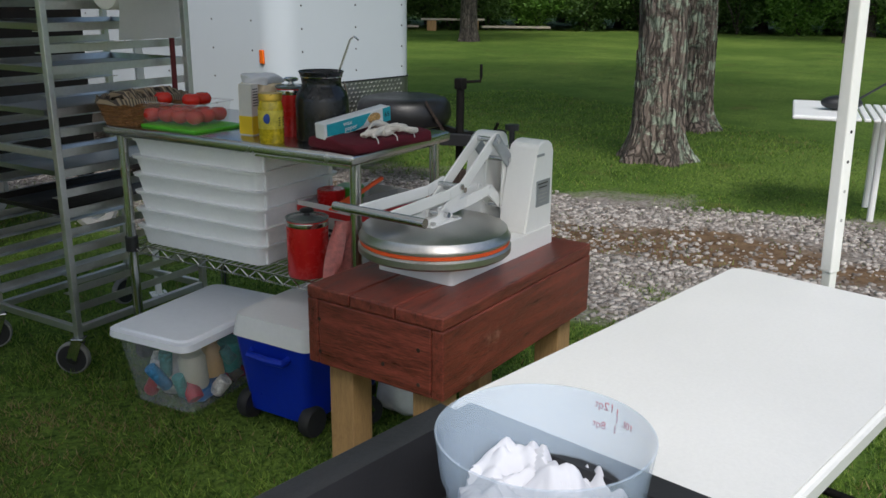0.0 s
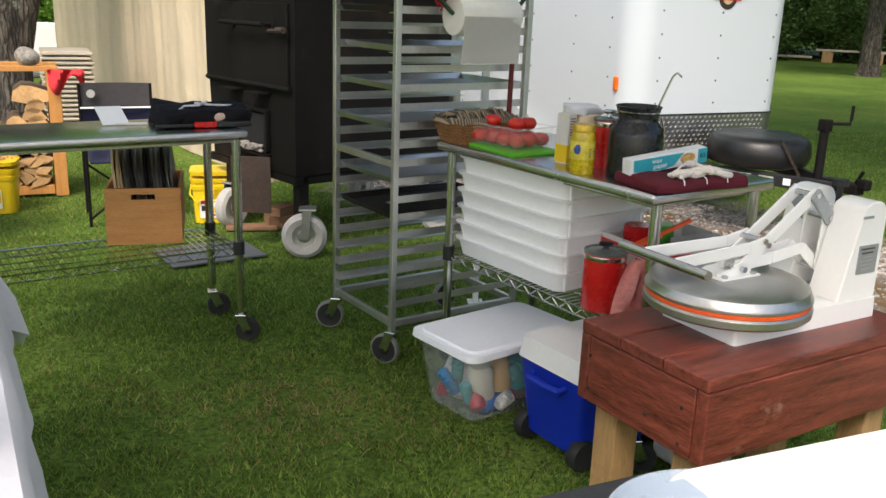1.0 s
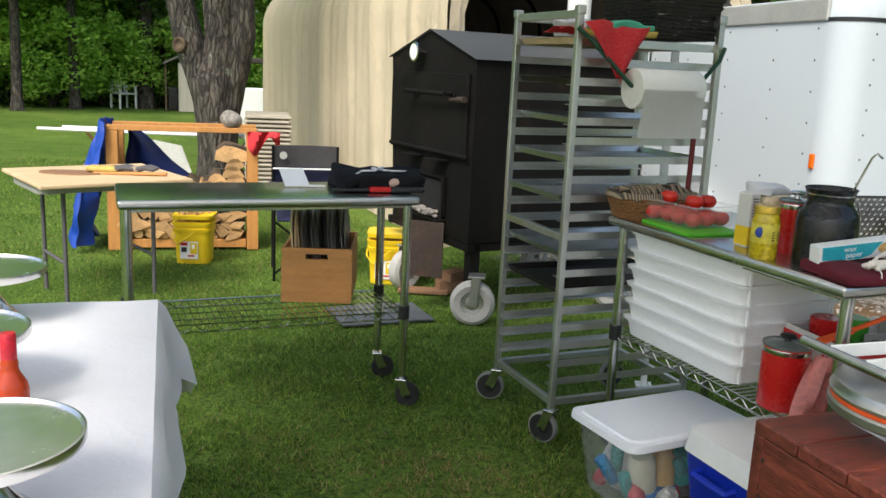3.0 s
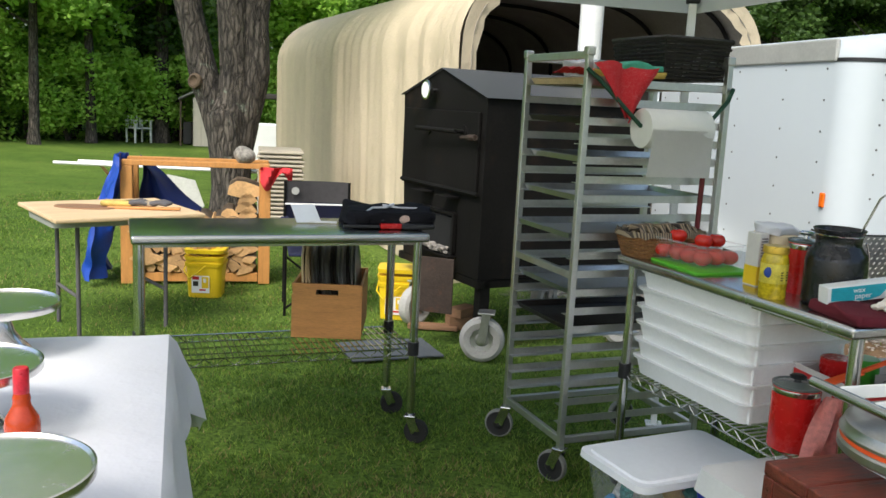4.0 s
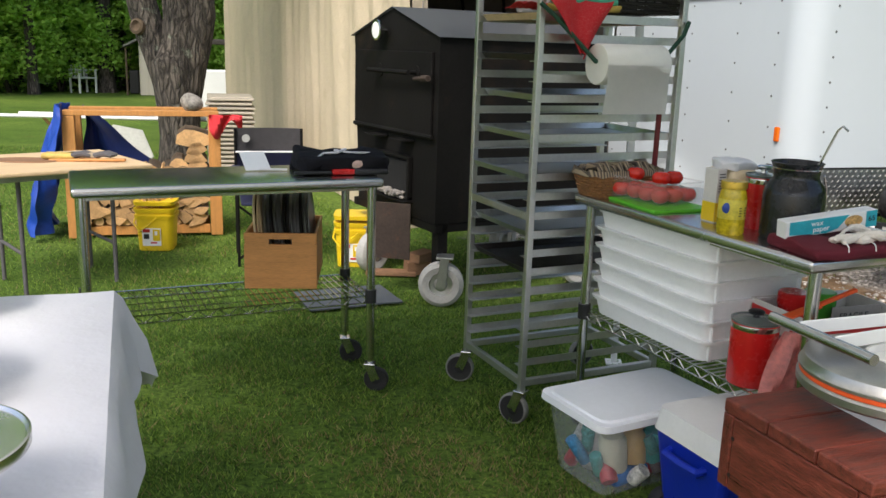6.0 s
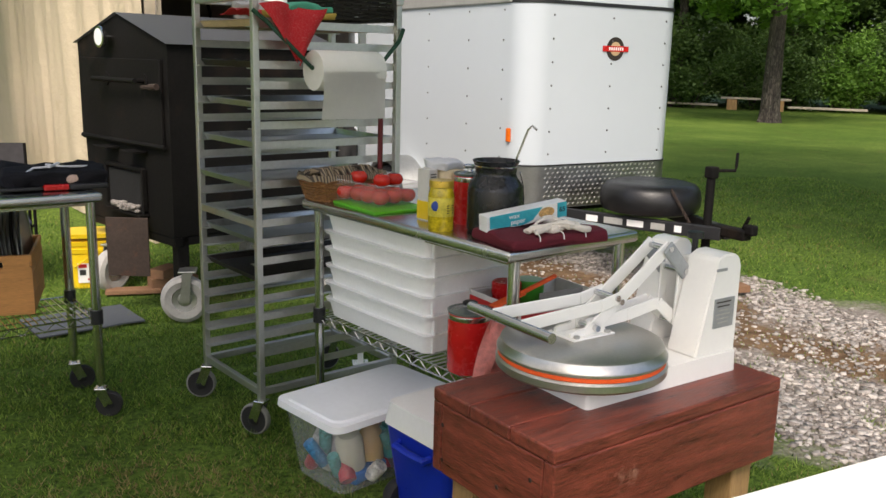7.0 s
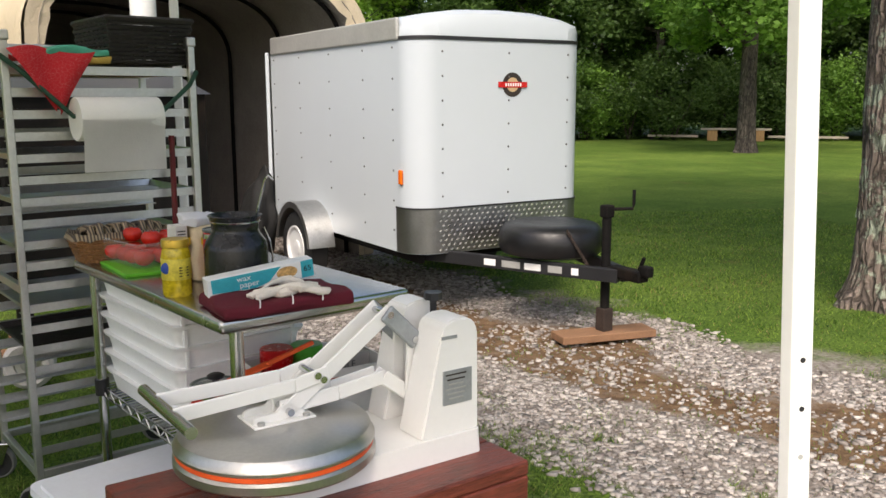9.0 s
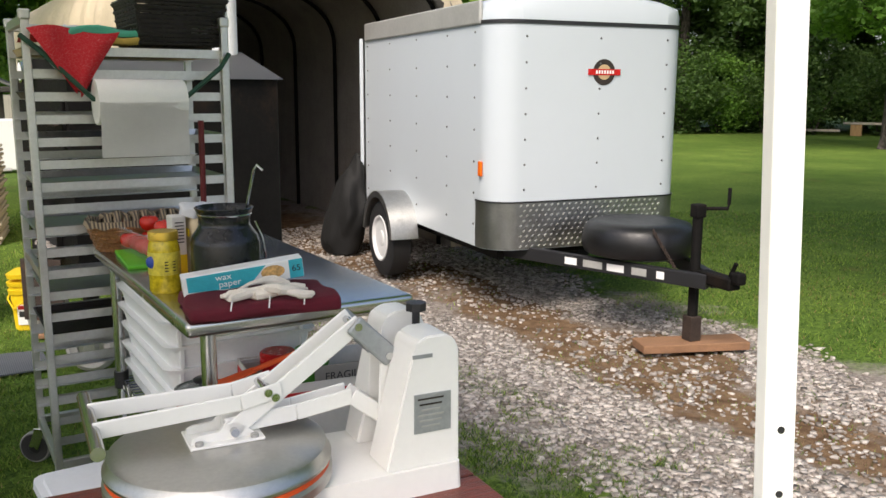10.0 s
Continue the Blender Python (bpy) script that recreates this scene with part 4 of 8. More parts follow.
def dough_press():
    t = thing("dough_press", PRESS, "white manual dough press with round steel platen and lever", "dough press")
    bm = B()
    frustum(bm, 0.025, (0.59, 0.275), 0.085, (0.585, 0.27), 0.012, (0.284, 0.14))
    part("base", bm, ENAMEL, t, smooth=True)
    tower = [(0.405, 0.085), (0.575, 0.085), (0.573, 0.335), (0.562, 0.36), (0.54, 0.372), (0.50, 0.372), (0.478, 0.362), (0.468, 0.345)]
    bm = B()
    prism(bm, tower, 0.012, 0.115)
    bmesh.ops.bevel(bm, geom=[e for e in bm.edges if e.calc_length() > 0.02], offset=0.004, segments=2, affect='EDGES')
    col = part("near_tower", bm, ENAMEL, t, smooth=True)
    bm = B()
    prism(bm, [(x, z + (0.012 if z > 0.2 else 0)) for x, z in tower], 0.185, 0.27)
    bmesh.ops.bevel(bm, geom=[e for e in bm.edges if e.calc_length() > 0.02], offset=0.004, segments=2, affect='EDGES')
    part("far_tower", bm, ENAMEL, t, smooth=True)
    bm = B()
    box(bm, (0.55, 0.15, 0.21), (0.04, 0.09, 0.25), 0.004)
    part("back_plate", bm, ENAMEL, t)
    bm = B()
    box(bm, (0.51, 0.0105, 0.205), (0.085, 0.003, 0.085))
    lb = part("rating_plate", bm, LABELGREY, t, "grey rating plate with small print")
    for k in range(6):
        bm = B()
        box(bm, (0.505, 0.0085, 0.237 - 0.012 * k), (0.06 - 0.008 * (k % 3), 0.0012, 0.0035))
        part("print_line", bm, BADGEDARK if k < 2 else TRIMGREY, lb)
    bm = B()
    box(bm, (0.487, 0.011, 0.33), (0.045, 0.002, 0.008))
    part("small_label", bm, LABELGREY, t)
    # platens
    c = Matrix.Translation((0.088, 0.136, 0))
    bm = B()
    lathe(bm, [(0.205, 0.085), (0.222, 0.089), (0.228, 0.095), (0.228, 0.112), (0.222, 0.118), (0.2, 0.119)], 64, c)
    part("lower_platen", bm, BRUSHED, t, smooth=True)
    bm = B()
    lathe(bm, [(0.2, 0.1185), (0.223, 0.1195), (0.2235, 0.130), (0.2, 0.131)], 64, c)
    part("orange_ring", bm, ORANGE, t, "orange silicone ring", smooth=True)
    bm = B()
    lathe(bm, [(0.2, 0.1305), (0.224, 0.131), (0.2265, 0.134), (0.2265, 0.139), (0.222, 0.143), (0.216, 0.162), (0.205, 0.167), (0.1, 0.170), (0.02, 0.1705)], 64, c)
    part("upper_platen", bm, BRUSHED, t, smooth=True)
    # folded bracket on the platen: foot plate with two upturned cheeks
    bm = B()
    box(bm, (0.10, 0.152, 0.1735), (0.15, 0.105, 0.006), 0.002)
    for y in (0.122, 0.182):
        prism(bm, [(0.03, 0.176), (0.165, 0.176), (0.15, 0.19), (0.125, 0.21), (0.10, 0.21), (0.085, 0.195), (0.045, 0.193), (0.032, 0.188)], y - 0.004, y + 0.004)
    br = part("bracket", bm, ENAMEL, t)
    for x, y in ((0.044, 0.11), (0.155, 0.11), (0.044, 0.194), (0.155, 0.194)):
        bm = B()
        rod(bm, (x, y, 0.176), (x, y, 0.183), 0.0085, 12)
        part("bolt", bm, TRIMGREY, br)
    # lever linkage: two plates of each kind, joined by cross bolts
    for n, y in enumerate((0.122, 0.186)):
        out = -1 if n == 0 else 1
        bm = B()
        beam(bm, (0.392, y, 0.388), (0.106, y, 0.187), 0.008, 0.038, 0.003)
        part("main_arm", bm, ENAMEL, t)
        bm = B()
        yh = (0.108, 0.222)[n]
        pts = [(0.215, y + 0.009 * out, 0.268), (0.13, y + 0.009 * out, 0.252), (-0.15, yh, 0.241)]
        for a, b_ in zip(pts, pts[1:]):
            beam(bm, a, b_, 0.007, 0.034, 0.003)
        part("handle_arm", bm, ENAMEL, t)
        bm = B()
        yl = y - 0.010 * out
        pts = [(0.10, yl, 0.198), (0.25, yl, 0.206), (0.375, yl, 0.222), (0.447, yl, 0.165)]
        for a, b_ in zip(pts, pts[1:]):
            beam(bm, a, b_, 0.007, 0.036, 0.003)
        part("lower_link", bm, ENAMEL, t)
        bm = B()
        beam(bm, (0.453, y, 0.322), (0.446, y, 0.15), 0.008, 0.032, 0.003)
        part("upright_link", bm, ENAMEL, t)
        bm = B()
        beam(bm, (0.372, y + 0.010 * out, 0.388), (0.462, y + 0.010 * out, 0.300), 0.01, 0.044, 0.006)
        part("rocker", bm, LABELGREY, t)
    for x, z in ((0.382, 0.381), (0.452, 0.309), (0.2, 0.254), (0.185, 0.266), (0.115, 0.193), (0.44, 0.16)):
        bm = B()
        rod(bm, (x, 0.104, z), (x, 0.204, z), 0.0085, 14)
        part("pivot_bolt", bm, CHROME, t, smooth=True)
    bm = B()
    rod(bm, (-0.151, -0.008, 0.241), (-0.151, 0.315, 0.241), 0.0135, 20)
    part("handle", bm, STEEL, t, "polished steel handle bar", smooth=True)
    bm = B()
    rod(bm, (0.535, 0.15, 0.33), (0.535, 0.15, 0.40), 0.009, 10)
    rod(bm, (0.535, 0.15, 0.392), (0.535, 0.15, 0.41), 0.024, 8)
    part("adjusting_knob", bm, BLACKPL, t, "black adjusting knob")


BRUSHED = mat("brushed_platen_steel", (0.5, 0.49, 0.465), 0.36, 1.0, 0.1, 5, 90, 0.03, rvar=0.5)
LABELGREY = mat("label_grey", (0.35, 0.37, 0.38), 0.4, 0.4)
ORANGE = mat("orange_silicone", (0.75, 0.1, 0.02), 0.5)
dough_press()


# ---- text ----
def text_part(body, size, m, material, parent, name="lettering", depth=0.0004):
    cu = bpy.data.curves.new(name, 'FONT')
    cu.body, cu.size, cu.extrude = body, size, depth
    cu.align_x, cu.align_y = 'CENTER', 'CENTER'
    tmp = bpy.data.objects.new(name, cu)
    scene.collection.objects.link(tmp)
    me = bpy.data.meshes.new_from_object(tmp.evaluated_get(bpy.context.evaluated_depsgraph_get()))
    bpy.data.objects.remove(tmp)
    me.materials.clear()
    me.materials.append(material)
    ob = link(name, me, parent)
    ob.matrix_basis = m
    return ob


INK = mat("black_ink", (0.02, 0.02, 0.02), 0.6)
REDINK = mat("red_ink", (0.5, 0.02, 0.02), 0.6)
WHITEINK = mat("white_ink", (0.8, 0.8, 0.8), 0.6)
FLAT_X = Matrix(((1, 0, 0, 0), (0, 0, -1, 0), (0, 1, 0, 0), (0, 0, 0, 1)))     # lettering upright, facing -y


# ---- things on and under the right-hand table ----
def on_r(u, v, z=0.976, rz=0.0):
    return TABLE_R @ pose(u, v, z, 0, 0, rz)


def to_r(x, y):
    p = TABLE_R.inverted() @ Vector((x, y, 0))
    return p.x, p.y


def dough_box(k):
    z = 0.506 + 0.07 * k
    t = thing("dough_box", on_r(-0.008 - 0.004 * k, 0.204 - 0.005 * k, z, 0.6 * math.sin(k * 2.3)), "white plastic dough proofing box in a nested stack", "dough box", "stacked dough boxes")
    bm = B()
    frustum(bm, 0.0, (0.415, 0.61), 0.066, (0.44, 0.635), 0.03)
    part("tub", bm, LUGPL, t, smooth=True)
    bm = B()
    frustum(bm, 0.062, (0.458, 0.652), 0.074, (0.466, 0.66), 0.032)
    part("rim", bm, LUGPL, t, smooth=True)
    for x in (-0.205, 0.205):
        bm = B()
        box(bm, (x * 0.9, -0.316, 0.033), (0.014, 0.012, 0.058), 0.003)
        part("corner_rib", bm, LUGPL, t)


for k in range(6):
    dough_box(k)


def canister(m, r, h, body, label, lid_mat, name="canister", knob=BLACKPL):
    t = thing(name, m, label, "canister")
    bm = B()
    lathe(bm, [(r * 0.96, 0), (r, 0.006), (r, h - 0.01), (r * 0.97, h), (r * 0.9, h)], 36)
    part("body", bm, body, t, smooth=True)
    bm = B()
    lathe(bm, [(r * 1.0, h), (r * 1.03, h + 0.003), (r * 1.03, h + 0.008), (r * 0.96, h + 0.009), (r * 0.92, h + 0.006), (r * 0.3, h + 0.012), (r * 0.1, h + 0.013)], 36)
    lid = part("lid", bm, lid_mat, t, smooth=True)
    bm = B()
    lathe(bm, [(0.012, h + 0.011), (0.009, h + 0.02), (0.024, h + 0.025), (0.026, h + 0.032), (0.018, h + 0.037)], 20)
    part("knob", bm, knob, lid, smooth=True)
    bm = B()
    lathe(bm, [(r * 1.005, h - 0.02), (r * 1.012, h - 0.018), (r * 1.012, h - 0.006), (r * 1.005, h - 0.004)], 36)
    part("band", bm, CHROME, t, smooth=True)
    return t


SMOKEGLASS = mat("glass_lid", (0.2, 0.23, 0.22), 0.12, 0.4, 0.05)
canister(pose(0.652, 2.30, 0.51), 0.073, 0.2, REDPAINT, "tall red enamel canister with dark lid knob on wire shelf", SMOKEGLASS)
canister(pose(0.672, 2.47, 0.976), 0.055, 0.165, REDPAINT, "red canister with clear lid on the steel table", SMOKEGLASS, knob=CHROME)


def carton():
    t = thing("carton", pose(0.813, 2.262, 0.51, 0, 0, 23.4), "open white cardboard carton with a red band holding jars", "carton")
    L, W, H = 0.40, 0.30, 0.215
    for c, z in (((L / 2, 0.0025, H / 2), (L, 0.005, H)), ((L / 2, W - 0.0025, H / 2), (L, 0.005, H)), ((0.0025, W / 2, H / 2), (0.005, W - 0.012, H)), ((L - 0.0025, W / 2, H / 2), (0.005, W - 0.012, H)), ((L / 2, W / 2, 0.004), (L - 0.012, W - 0.012, 0.006))):
        bm = B()
        box(bm, c, z, 0.001)
        part("wall", bm, CARDW, t)
    bm = B()
    box(bm, (L / 2, -0.001, H - 0.035), (L - 0.01, 0.002, 0.022))
    part("red_band", bm, REDINK, t)
    bm = B()
    box(bm, (-0.001, W / 2, H - 0.03), (0.002, W - 0.02, 0.022))
    part("red_band", bm, REDINK, t)
    for k in range(3):
        bm = B()
        box(bm, (0.2 + 0.02 * k, -0.001, H - 0.062), (0.014, 0.002, 0.014))
        part("brand_bar", bm, REDINK, t)
        bm = B()
        box(bm, (-0.001, 0.09 - 0.018 * k, H - 0.055), (0.002, 0.013, 0.013))
        part("brand_bar", bm, REDINK, t)
    for k in range(4):
        bm = B()
        box(bm, (-0.001, 0.1, H - 0.09 - 0.02 * k), (0.002, 0.14 - 0.02 * (k % 2), 0.011))
        part("print_bar", bm, INK, t)
    bm = B()
    box(bm, (0.29, 0.135, 0.11), (0.2, 0.004, 0.205), 0.001)
    flap = part("inner_flap", bm, CARDG, t, "grey inner flap with black printing")
    text_part("FRAGILE", 0.032, Matrix.Translation((0.28, 0.1325, 0.178)) @ FLAT_X, INK, flap)
    for k in range(2):
        bm = B()
        box(bm, (0.28, 0.132, 0.15 - 0.02 * k), (0.11, 0.001, 0.009))
        part("print_bar", bm, INK, flap)


CARDW = mat("white_cardboard", (0.62, 0.6, 0.57), 0.8, 0, 0.06, 6, 60, 0.1)
CARDG = mat("grey_cardboard", (0.3, 0.28, 0.25), 0.85, 0, 0.1, 6, 60, 0.1)
carton()
for p, mt, lab in (((0.822, 2.50, 0.52), REDPAINT, "red lidded jar standing in the carton"), ((0.915, 2.535, 0.518), None, "green lidded tub standing in the carton")):
    bm = B()
    lathe(bm, [(0.045, 0), (0.05, 0.006), (0.05, 0.19), (0.053, 0.195), (0.053, 0.235), (0.048, 0.24)], 28)
    ob = part("jar", bm, mt or mat("green_plastic", (0.06, 0.3, 0.03), 0.4), None, smooth=True)
    ob.matrix_basis = pose(*p)
    tagged(ob, lab, "jar")

# spatula with an orange blade resting on the red canister
bm = B()
beam(bm, (0.0, 0, 0.0), (0.12, 0.0, 0.03), 0.04, 0.006, 0.002)
beam(bm, (0.11, 0, 0.028), (0.26, 0, 0.07), 0.014, 0.012, 0.003)
ob = part("spatula", bm, ORANGE)
ob.matrix_basis = pose(0.70, 2.18, 0.76, 0, 0, 25)
tagged(ob, "orange plastic spatula lying over the canister", "spatula")

# striped plastic bag hanging by the press
bm = B()
rows = []
for j in range(9):
    z = 0.0 - 0.03 * j
    rows.append([bm.verts.new((-0.03 - 0.008 * j + 0.022 * i + 0.004 * noise.noise((i, j, 1)), 0.02 * math.sin(i * 1.7 + j * 0.4), z)) for i in range(6)])
for p, q in zip(rows, rows[1:]):
    for i in range(5):
        bm.faces.new((p[i], p[i + 1], q[i + 1], q[i]))
bmesh.ops.solidify(bm, geom=bm.faces[:], thickness=0.003)
ob = part("plastic_bag", bm, mat("pink_plastic", (0.72, 0.3, 0.27), 0.4, 0, 0.3, 12, 60, 0.1), smooth=True)
ob.matrix_basis = pose(0.70, 2.10, 0.74, 0, 0, 20)
tagged(ob, "crumpled pink and white plastic bag", "bag")


def wicker_basket():
    t = thing("wicker_basket", on_r(*to_r(0.27, 3.02), 0.976, 0), "brown wicker basket lined with striped cloth", "basket")
    hx, hy, h = 0.17, 0.10, 0.085
    def ring(z, g):
        pts = []
        for k in range(40):
            a = 2 * math.pi * k / 40
            c, s = math.cos(a), math.sin(a)
            pts.append((math.copysign(abs(c) ** 0.55, c) * hx * g, math.copysign(abs(s) ** 0.55, s) * hy * g, z))
        return pts
    for j in range(8):
        bm = B()
        g = 0.84 + 0.16 * j / 7
        pts = [(x + 0.003 * math.sin(i * 3.1 + j * math.pi), y + 0.003 * math.sin(i * 3.1 + j * math.pi), z) for i, (x, y, z) in enumerate(ring(0.006 + 0.0108 * j, g))]
        tube(bm, pts, 0.0065, 6, True)
        part("wicker_strand", bm, WICKER, t, smooth=True)
    bm = B()
    prof = ring(0.004, 0.83)
    bm.faces.new([bm.verts.new(p) for p in prof])
    bmesh.ops.solidify(bm, geom=bm.faces[:], thickness=0.004)
    part("bottom", bm, WICKER, t)
    bm = B()
    rows = [ring(0.03, 0.8), ring(0.075, 0.9), ring(0.1, 0.95), ring(0.104, 1.02), ring(0.082, 1.07)]
    vs = [[bm.verts.new((x, y, z + 0.014 * noise.noise((i * 0.6, j, 3)))) for i, (x, y, z) in enumerate(r)] for j, r in enumerate(rows)]
    for p, q in zip(vs, vs[1:]):
        for i in range(40):
            bm.faces.new((p[i], p[(i + 1) % 40], q[(i + 1) % 40], q[i]))
    part("liner", bm, LINER, t, "beige and black striped cloth liner", smooth=True)
    for k in range(9):
        bm = B()
        x = -0.12 + 0.03 * k
        tube(bm, [(x, -0.07, 0.075), (x + 0.01, -0.03, 0.115 + 0.01 * math.sin(k * 2.2)), (x + 0.005, 0.03, 0.11), (x - 0.005, 0.07, 0.08)], 0.013, 8)
        part("napkin_roll", bm, LINER, t, smooth=True)


WICKER = mat("brown_wicker", (0.22, 0.1, 0.035), 0.6, 0, 0.35, 30, 120, 0.3)


def stripes(name, c0, c1, scale, rough=0.85, thin=0.5):
    m = mat(name, c0, rough, 0, 0.1, 10, 120, 0.1)
    L, b = m.node_tree.links, m.node_tree.nodes["Principled BSDF"]
    tc = nd(m, "ShaderNodeTexCoord")
    w = nd(m, "ShaderNodeTexWave", Scale=scale, Distortion=0.6)
    L.new(tc.outputs["Object"], w.inputs[0])
    r = nd(m, "ShaderNodeMapRange")
    r.inputs[1].default_value, r.inputs[2].default_value = thin - 0.05, thin + 0.05
    L.new(w.outputs[1], r.inputs[0])
    mx = nd(m, "ShaderNodeMix")
    mx.data_type = 'RGBA'
    L.new(r.outputs[0], mx.inputs[0])
    mx.inputs[6].default_value, mx.inputs[7].default_value = (*c0, 1), (*c1, 1)
    L.new(mx.outputs[2], b.inputs["Base Color"])
    return m


LINER = stripes("striped_liner", (0.3, 0.23, 0.15), (0.07, 0.055, 0.045), 30)
wicker_basket()

# green cutting board and the tray of tomatoes on it
GX, GY = to_r(0.40, 2.80)
bm = B()
box(bm, (0, 0, 0.006), (0.24, 0.30, 0.012), 0.004)
ob = part("cutting_board", bm, mat("green_board", (0.1, 0.42, 0.02), 0.45, 0, 0.08, 8, 90, 0.06))
ob.matrix_basis = on_r(GX, GY, 0.976, -4)
tagged(ob, "bright green plastic cutting board on the steel table", "cutting board")


def clear(name, col, rough=0.08, alpha=0.3):
    m = bpy.data.materials.new(name)
    m.use_nodes = True
    b = m.node_tree.nodes["Principled BSDF"]
    b.inputs["Base Color"].default_value = (*col, 1)
    b.inputs["Roughness"].default_value = rough
    b.inputs["Alpha"].default_value = alpha
    return m


CLEARPL = clear("clear_plastic", (0.8, 0.82, 0.82), 0.08, 0.12)
MILKPL = clear("milky_plastic", (0.75, 0.79, 0.83), 0.15, 0.15)
BUCKETPL = clear("translucent_plastic", (0.55, 0.66, 0.78), 0.25, 0.34)


def tomato_tray():
    t = thing("tomato_tray", on_r(GX + 0.02, GY + 0.06, 0.988, 6), "clear plastic tray of ripe red tomatoes", "tray")
    bm = B()
    frustum(bm, 0.0, (0.19, 0.27), 0.08, (0.21, 0.29), 0.02)
    bmesh.ops.delete(bm, geom=[f for f in bm.faces if f.normal.z > 0.9], context='FACES')
    part("tray", bm, CLEARPL, t, smooth=True)
    bm = B()
    for a, b_ in (((-0.105, -0.145), (0.105, -0.145)), ((0.105, -0.145), (0.105, 0.145)), ((0.105, 0.145), (-0.105, 0.145)), ((-0.105, 0.145), (-0.105, -0.145))):
        rod(bm, (*a, 0.08), (*b_, 0.08), 0.003, 6)
    part("tray_rim", bm, MILKPL, t)


TOMATO = mat("tomato_skin", (0.5, 0.022, 0.012), 0.2, 0, 0.2, 12, 60, 0.02, rnd=0.15)
tomato_tray()
TM = on_r(GX + 0.02, GY + 0.06, 0.988, 6)
first = None
for i in range(3):
    for j in range(4):
        for lay in range(2):
            if lay and (i, j) not in ((1, 3), (2, 1), (1, 1)):
                continue
            bm = B()
            bmesh.ops.create_uvsphere(bm, u_segments=16, v_segments=10, radius=0.034)
            for v in bm.verts:
                rr = math.hypot(v.co.x, v.co.y)
                v.co.z = v.co.z * 0.82 - (0.008 * math.exp(-(rr / 0.012) ** 2) if v.co.z > 0 else 0)
            ob = part("tomato", bm, TOMATO, smooth=True)
            ob.matrix_basis = TM @ pose(-0.064 + 0.064 * i + random.uniform(-0.004, 0.004), -0.1 + 0.066 * j + random.uniform(-0.004, 0.004), 0.031 + 0.052 * lay, 0, 0, random.uniform(0, 90))
            tagged(ob, "ripe red tomato in the clear tray", "tomato", "tomatoes in the tray")


def jar():
    t = thing("pickle_jar", pose(0.553, 2.343, 0.976), "glass jar of yellow pickled peppers with a printed label", "jar")
    r = 0.042
    bm = B()
    lathe(bm, [(r * 0.9, 0), (r, 0.006), (r, 0.115), (r * 0.93, 0.13), (r * 0.86, 0.14), (r * 0.86, 0.142)], 32)
    part("glass", bm, YGLASS, t, smooth=True)
    bm = B()
    lathe(bm, [(r * 0.9, 0.142), (r * 0.94, 0.143), (r * 0.94, 0.162), (r * 0.9, 0.165), (r * 0.2, 0.1655)], 32)
    part("lid", bm, mat("gold_lid", (0.6, 0.4, 0.05), 0.35, 0.5), t, smooth=True)
    bm = B()
    lathe(bm, [(r * 1.004, 0.05), (r * 1.012, 0.051), (r * 1.012, 0.11), (r * 1.004, 0.111)], 32)
    part("label", bm, mat("jar_label", (0.6, 0.5, 0.06), 0.4, 0, 0.35, 35, 80, 0), t, smooth=True)
    bm = B()
    bmesh.ops.create_uvsphere(bm, u_segments=12, v_segments=8, radius=0.014, matrix=Matrix.Translation((-0.024, -0.036, 0.085)) @ Matrix.Diagonal((1, 0.3, 1.2, 1)))
    part("label_spot", bm, mat("label_blue", (0.02, 0.06, 0.3), 0.4), t)
    for k in range(4):
        bm = B()
        rod(bm, (0.0135, -0.0412, 0.062 + 0.008 * k), (0.036, -0.0232, 0.062 + 0.008 * k), 0.0018, 5)
        part("print_line", bm, INK, t)


YGLASS = mat("pepper_glass", (0.55, 0.42, 0.02), 0.08, 0, 0.4, 40, 90, 0.05)
jar()


def milk_can():
    t = thing("milk_can", pose(0.725, 2.315, 0.976) @ Matrix.Diagonal((1.06, 1.06, 1.03, 1)), "black enamel milk can with an open top", "milk can")
    bm = B()
    lathe(bm, [(0.078, 0), (0.085, 0.008), (0.085, 0.135), (0.08, 0.155), (0.066, 0.175), (0.062, 0.185), (0.064, 0.205), (0.07, 0.222), (0.073, 0.226), (0.07, 0.228), (0.064, 0.222), (0.057, 0.2), (0.056, 0.18), (0.074, 0.15), (0.078, 0.02), (0.02, 0.012)], 44)
    part("body", bm, ENBLACK, t, smooth=True)
    bm = B()
    tube(bm, [(0.065 * math.cos(a), 0.065 * math.sin(a), 0.21) for a in [2 * math.pi * k / 20 for k in range(20)]], 0.003, 6, True)
    part("wire_ring", bm, CHROME, t, smooth=True)
    bm = B()
    tube(bm, [(0.076, 0, 0.19), (0.09, 0.01, 0.15), (0.096, 0.02, 0.1), (0.092, 0.02, 0.06)], 0.003, 6)
    part("bail_handle", bm, CHROME, t, smooth=True)


ENBLACK = mat("black_enamel", (0.012, 0.013, 0.016), 0.22, 0, 0.3, 8, 60, 0.03)
milk_can()
bm = B()
tube(bm, [(0.0, 0.01, 0.02), (0.05, 0.005, 0.19), (0.08, -0.03, 0.3), (0.09, -0.04, 0.335), (0.1, -0.05, 0.348), (0.115, -0.055, 0.335)], 0.0035, 8)
ob = part("ladle", bm, CHROME, smooth=True)
ob.matrix_basis = pose(0.725, 2.315, 0.976)
tagged(ob, "long steel ladle handle hooked in the milk can", "ladle")


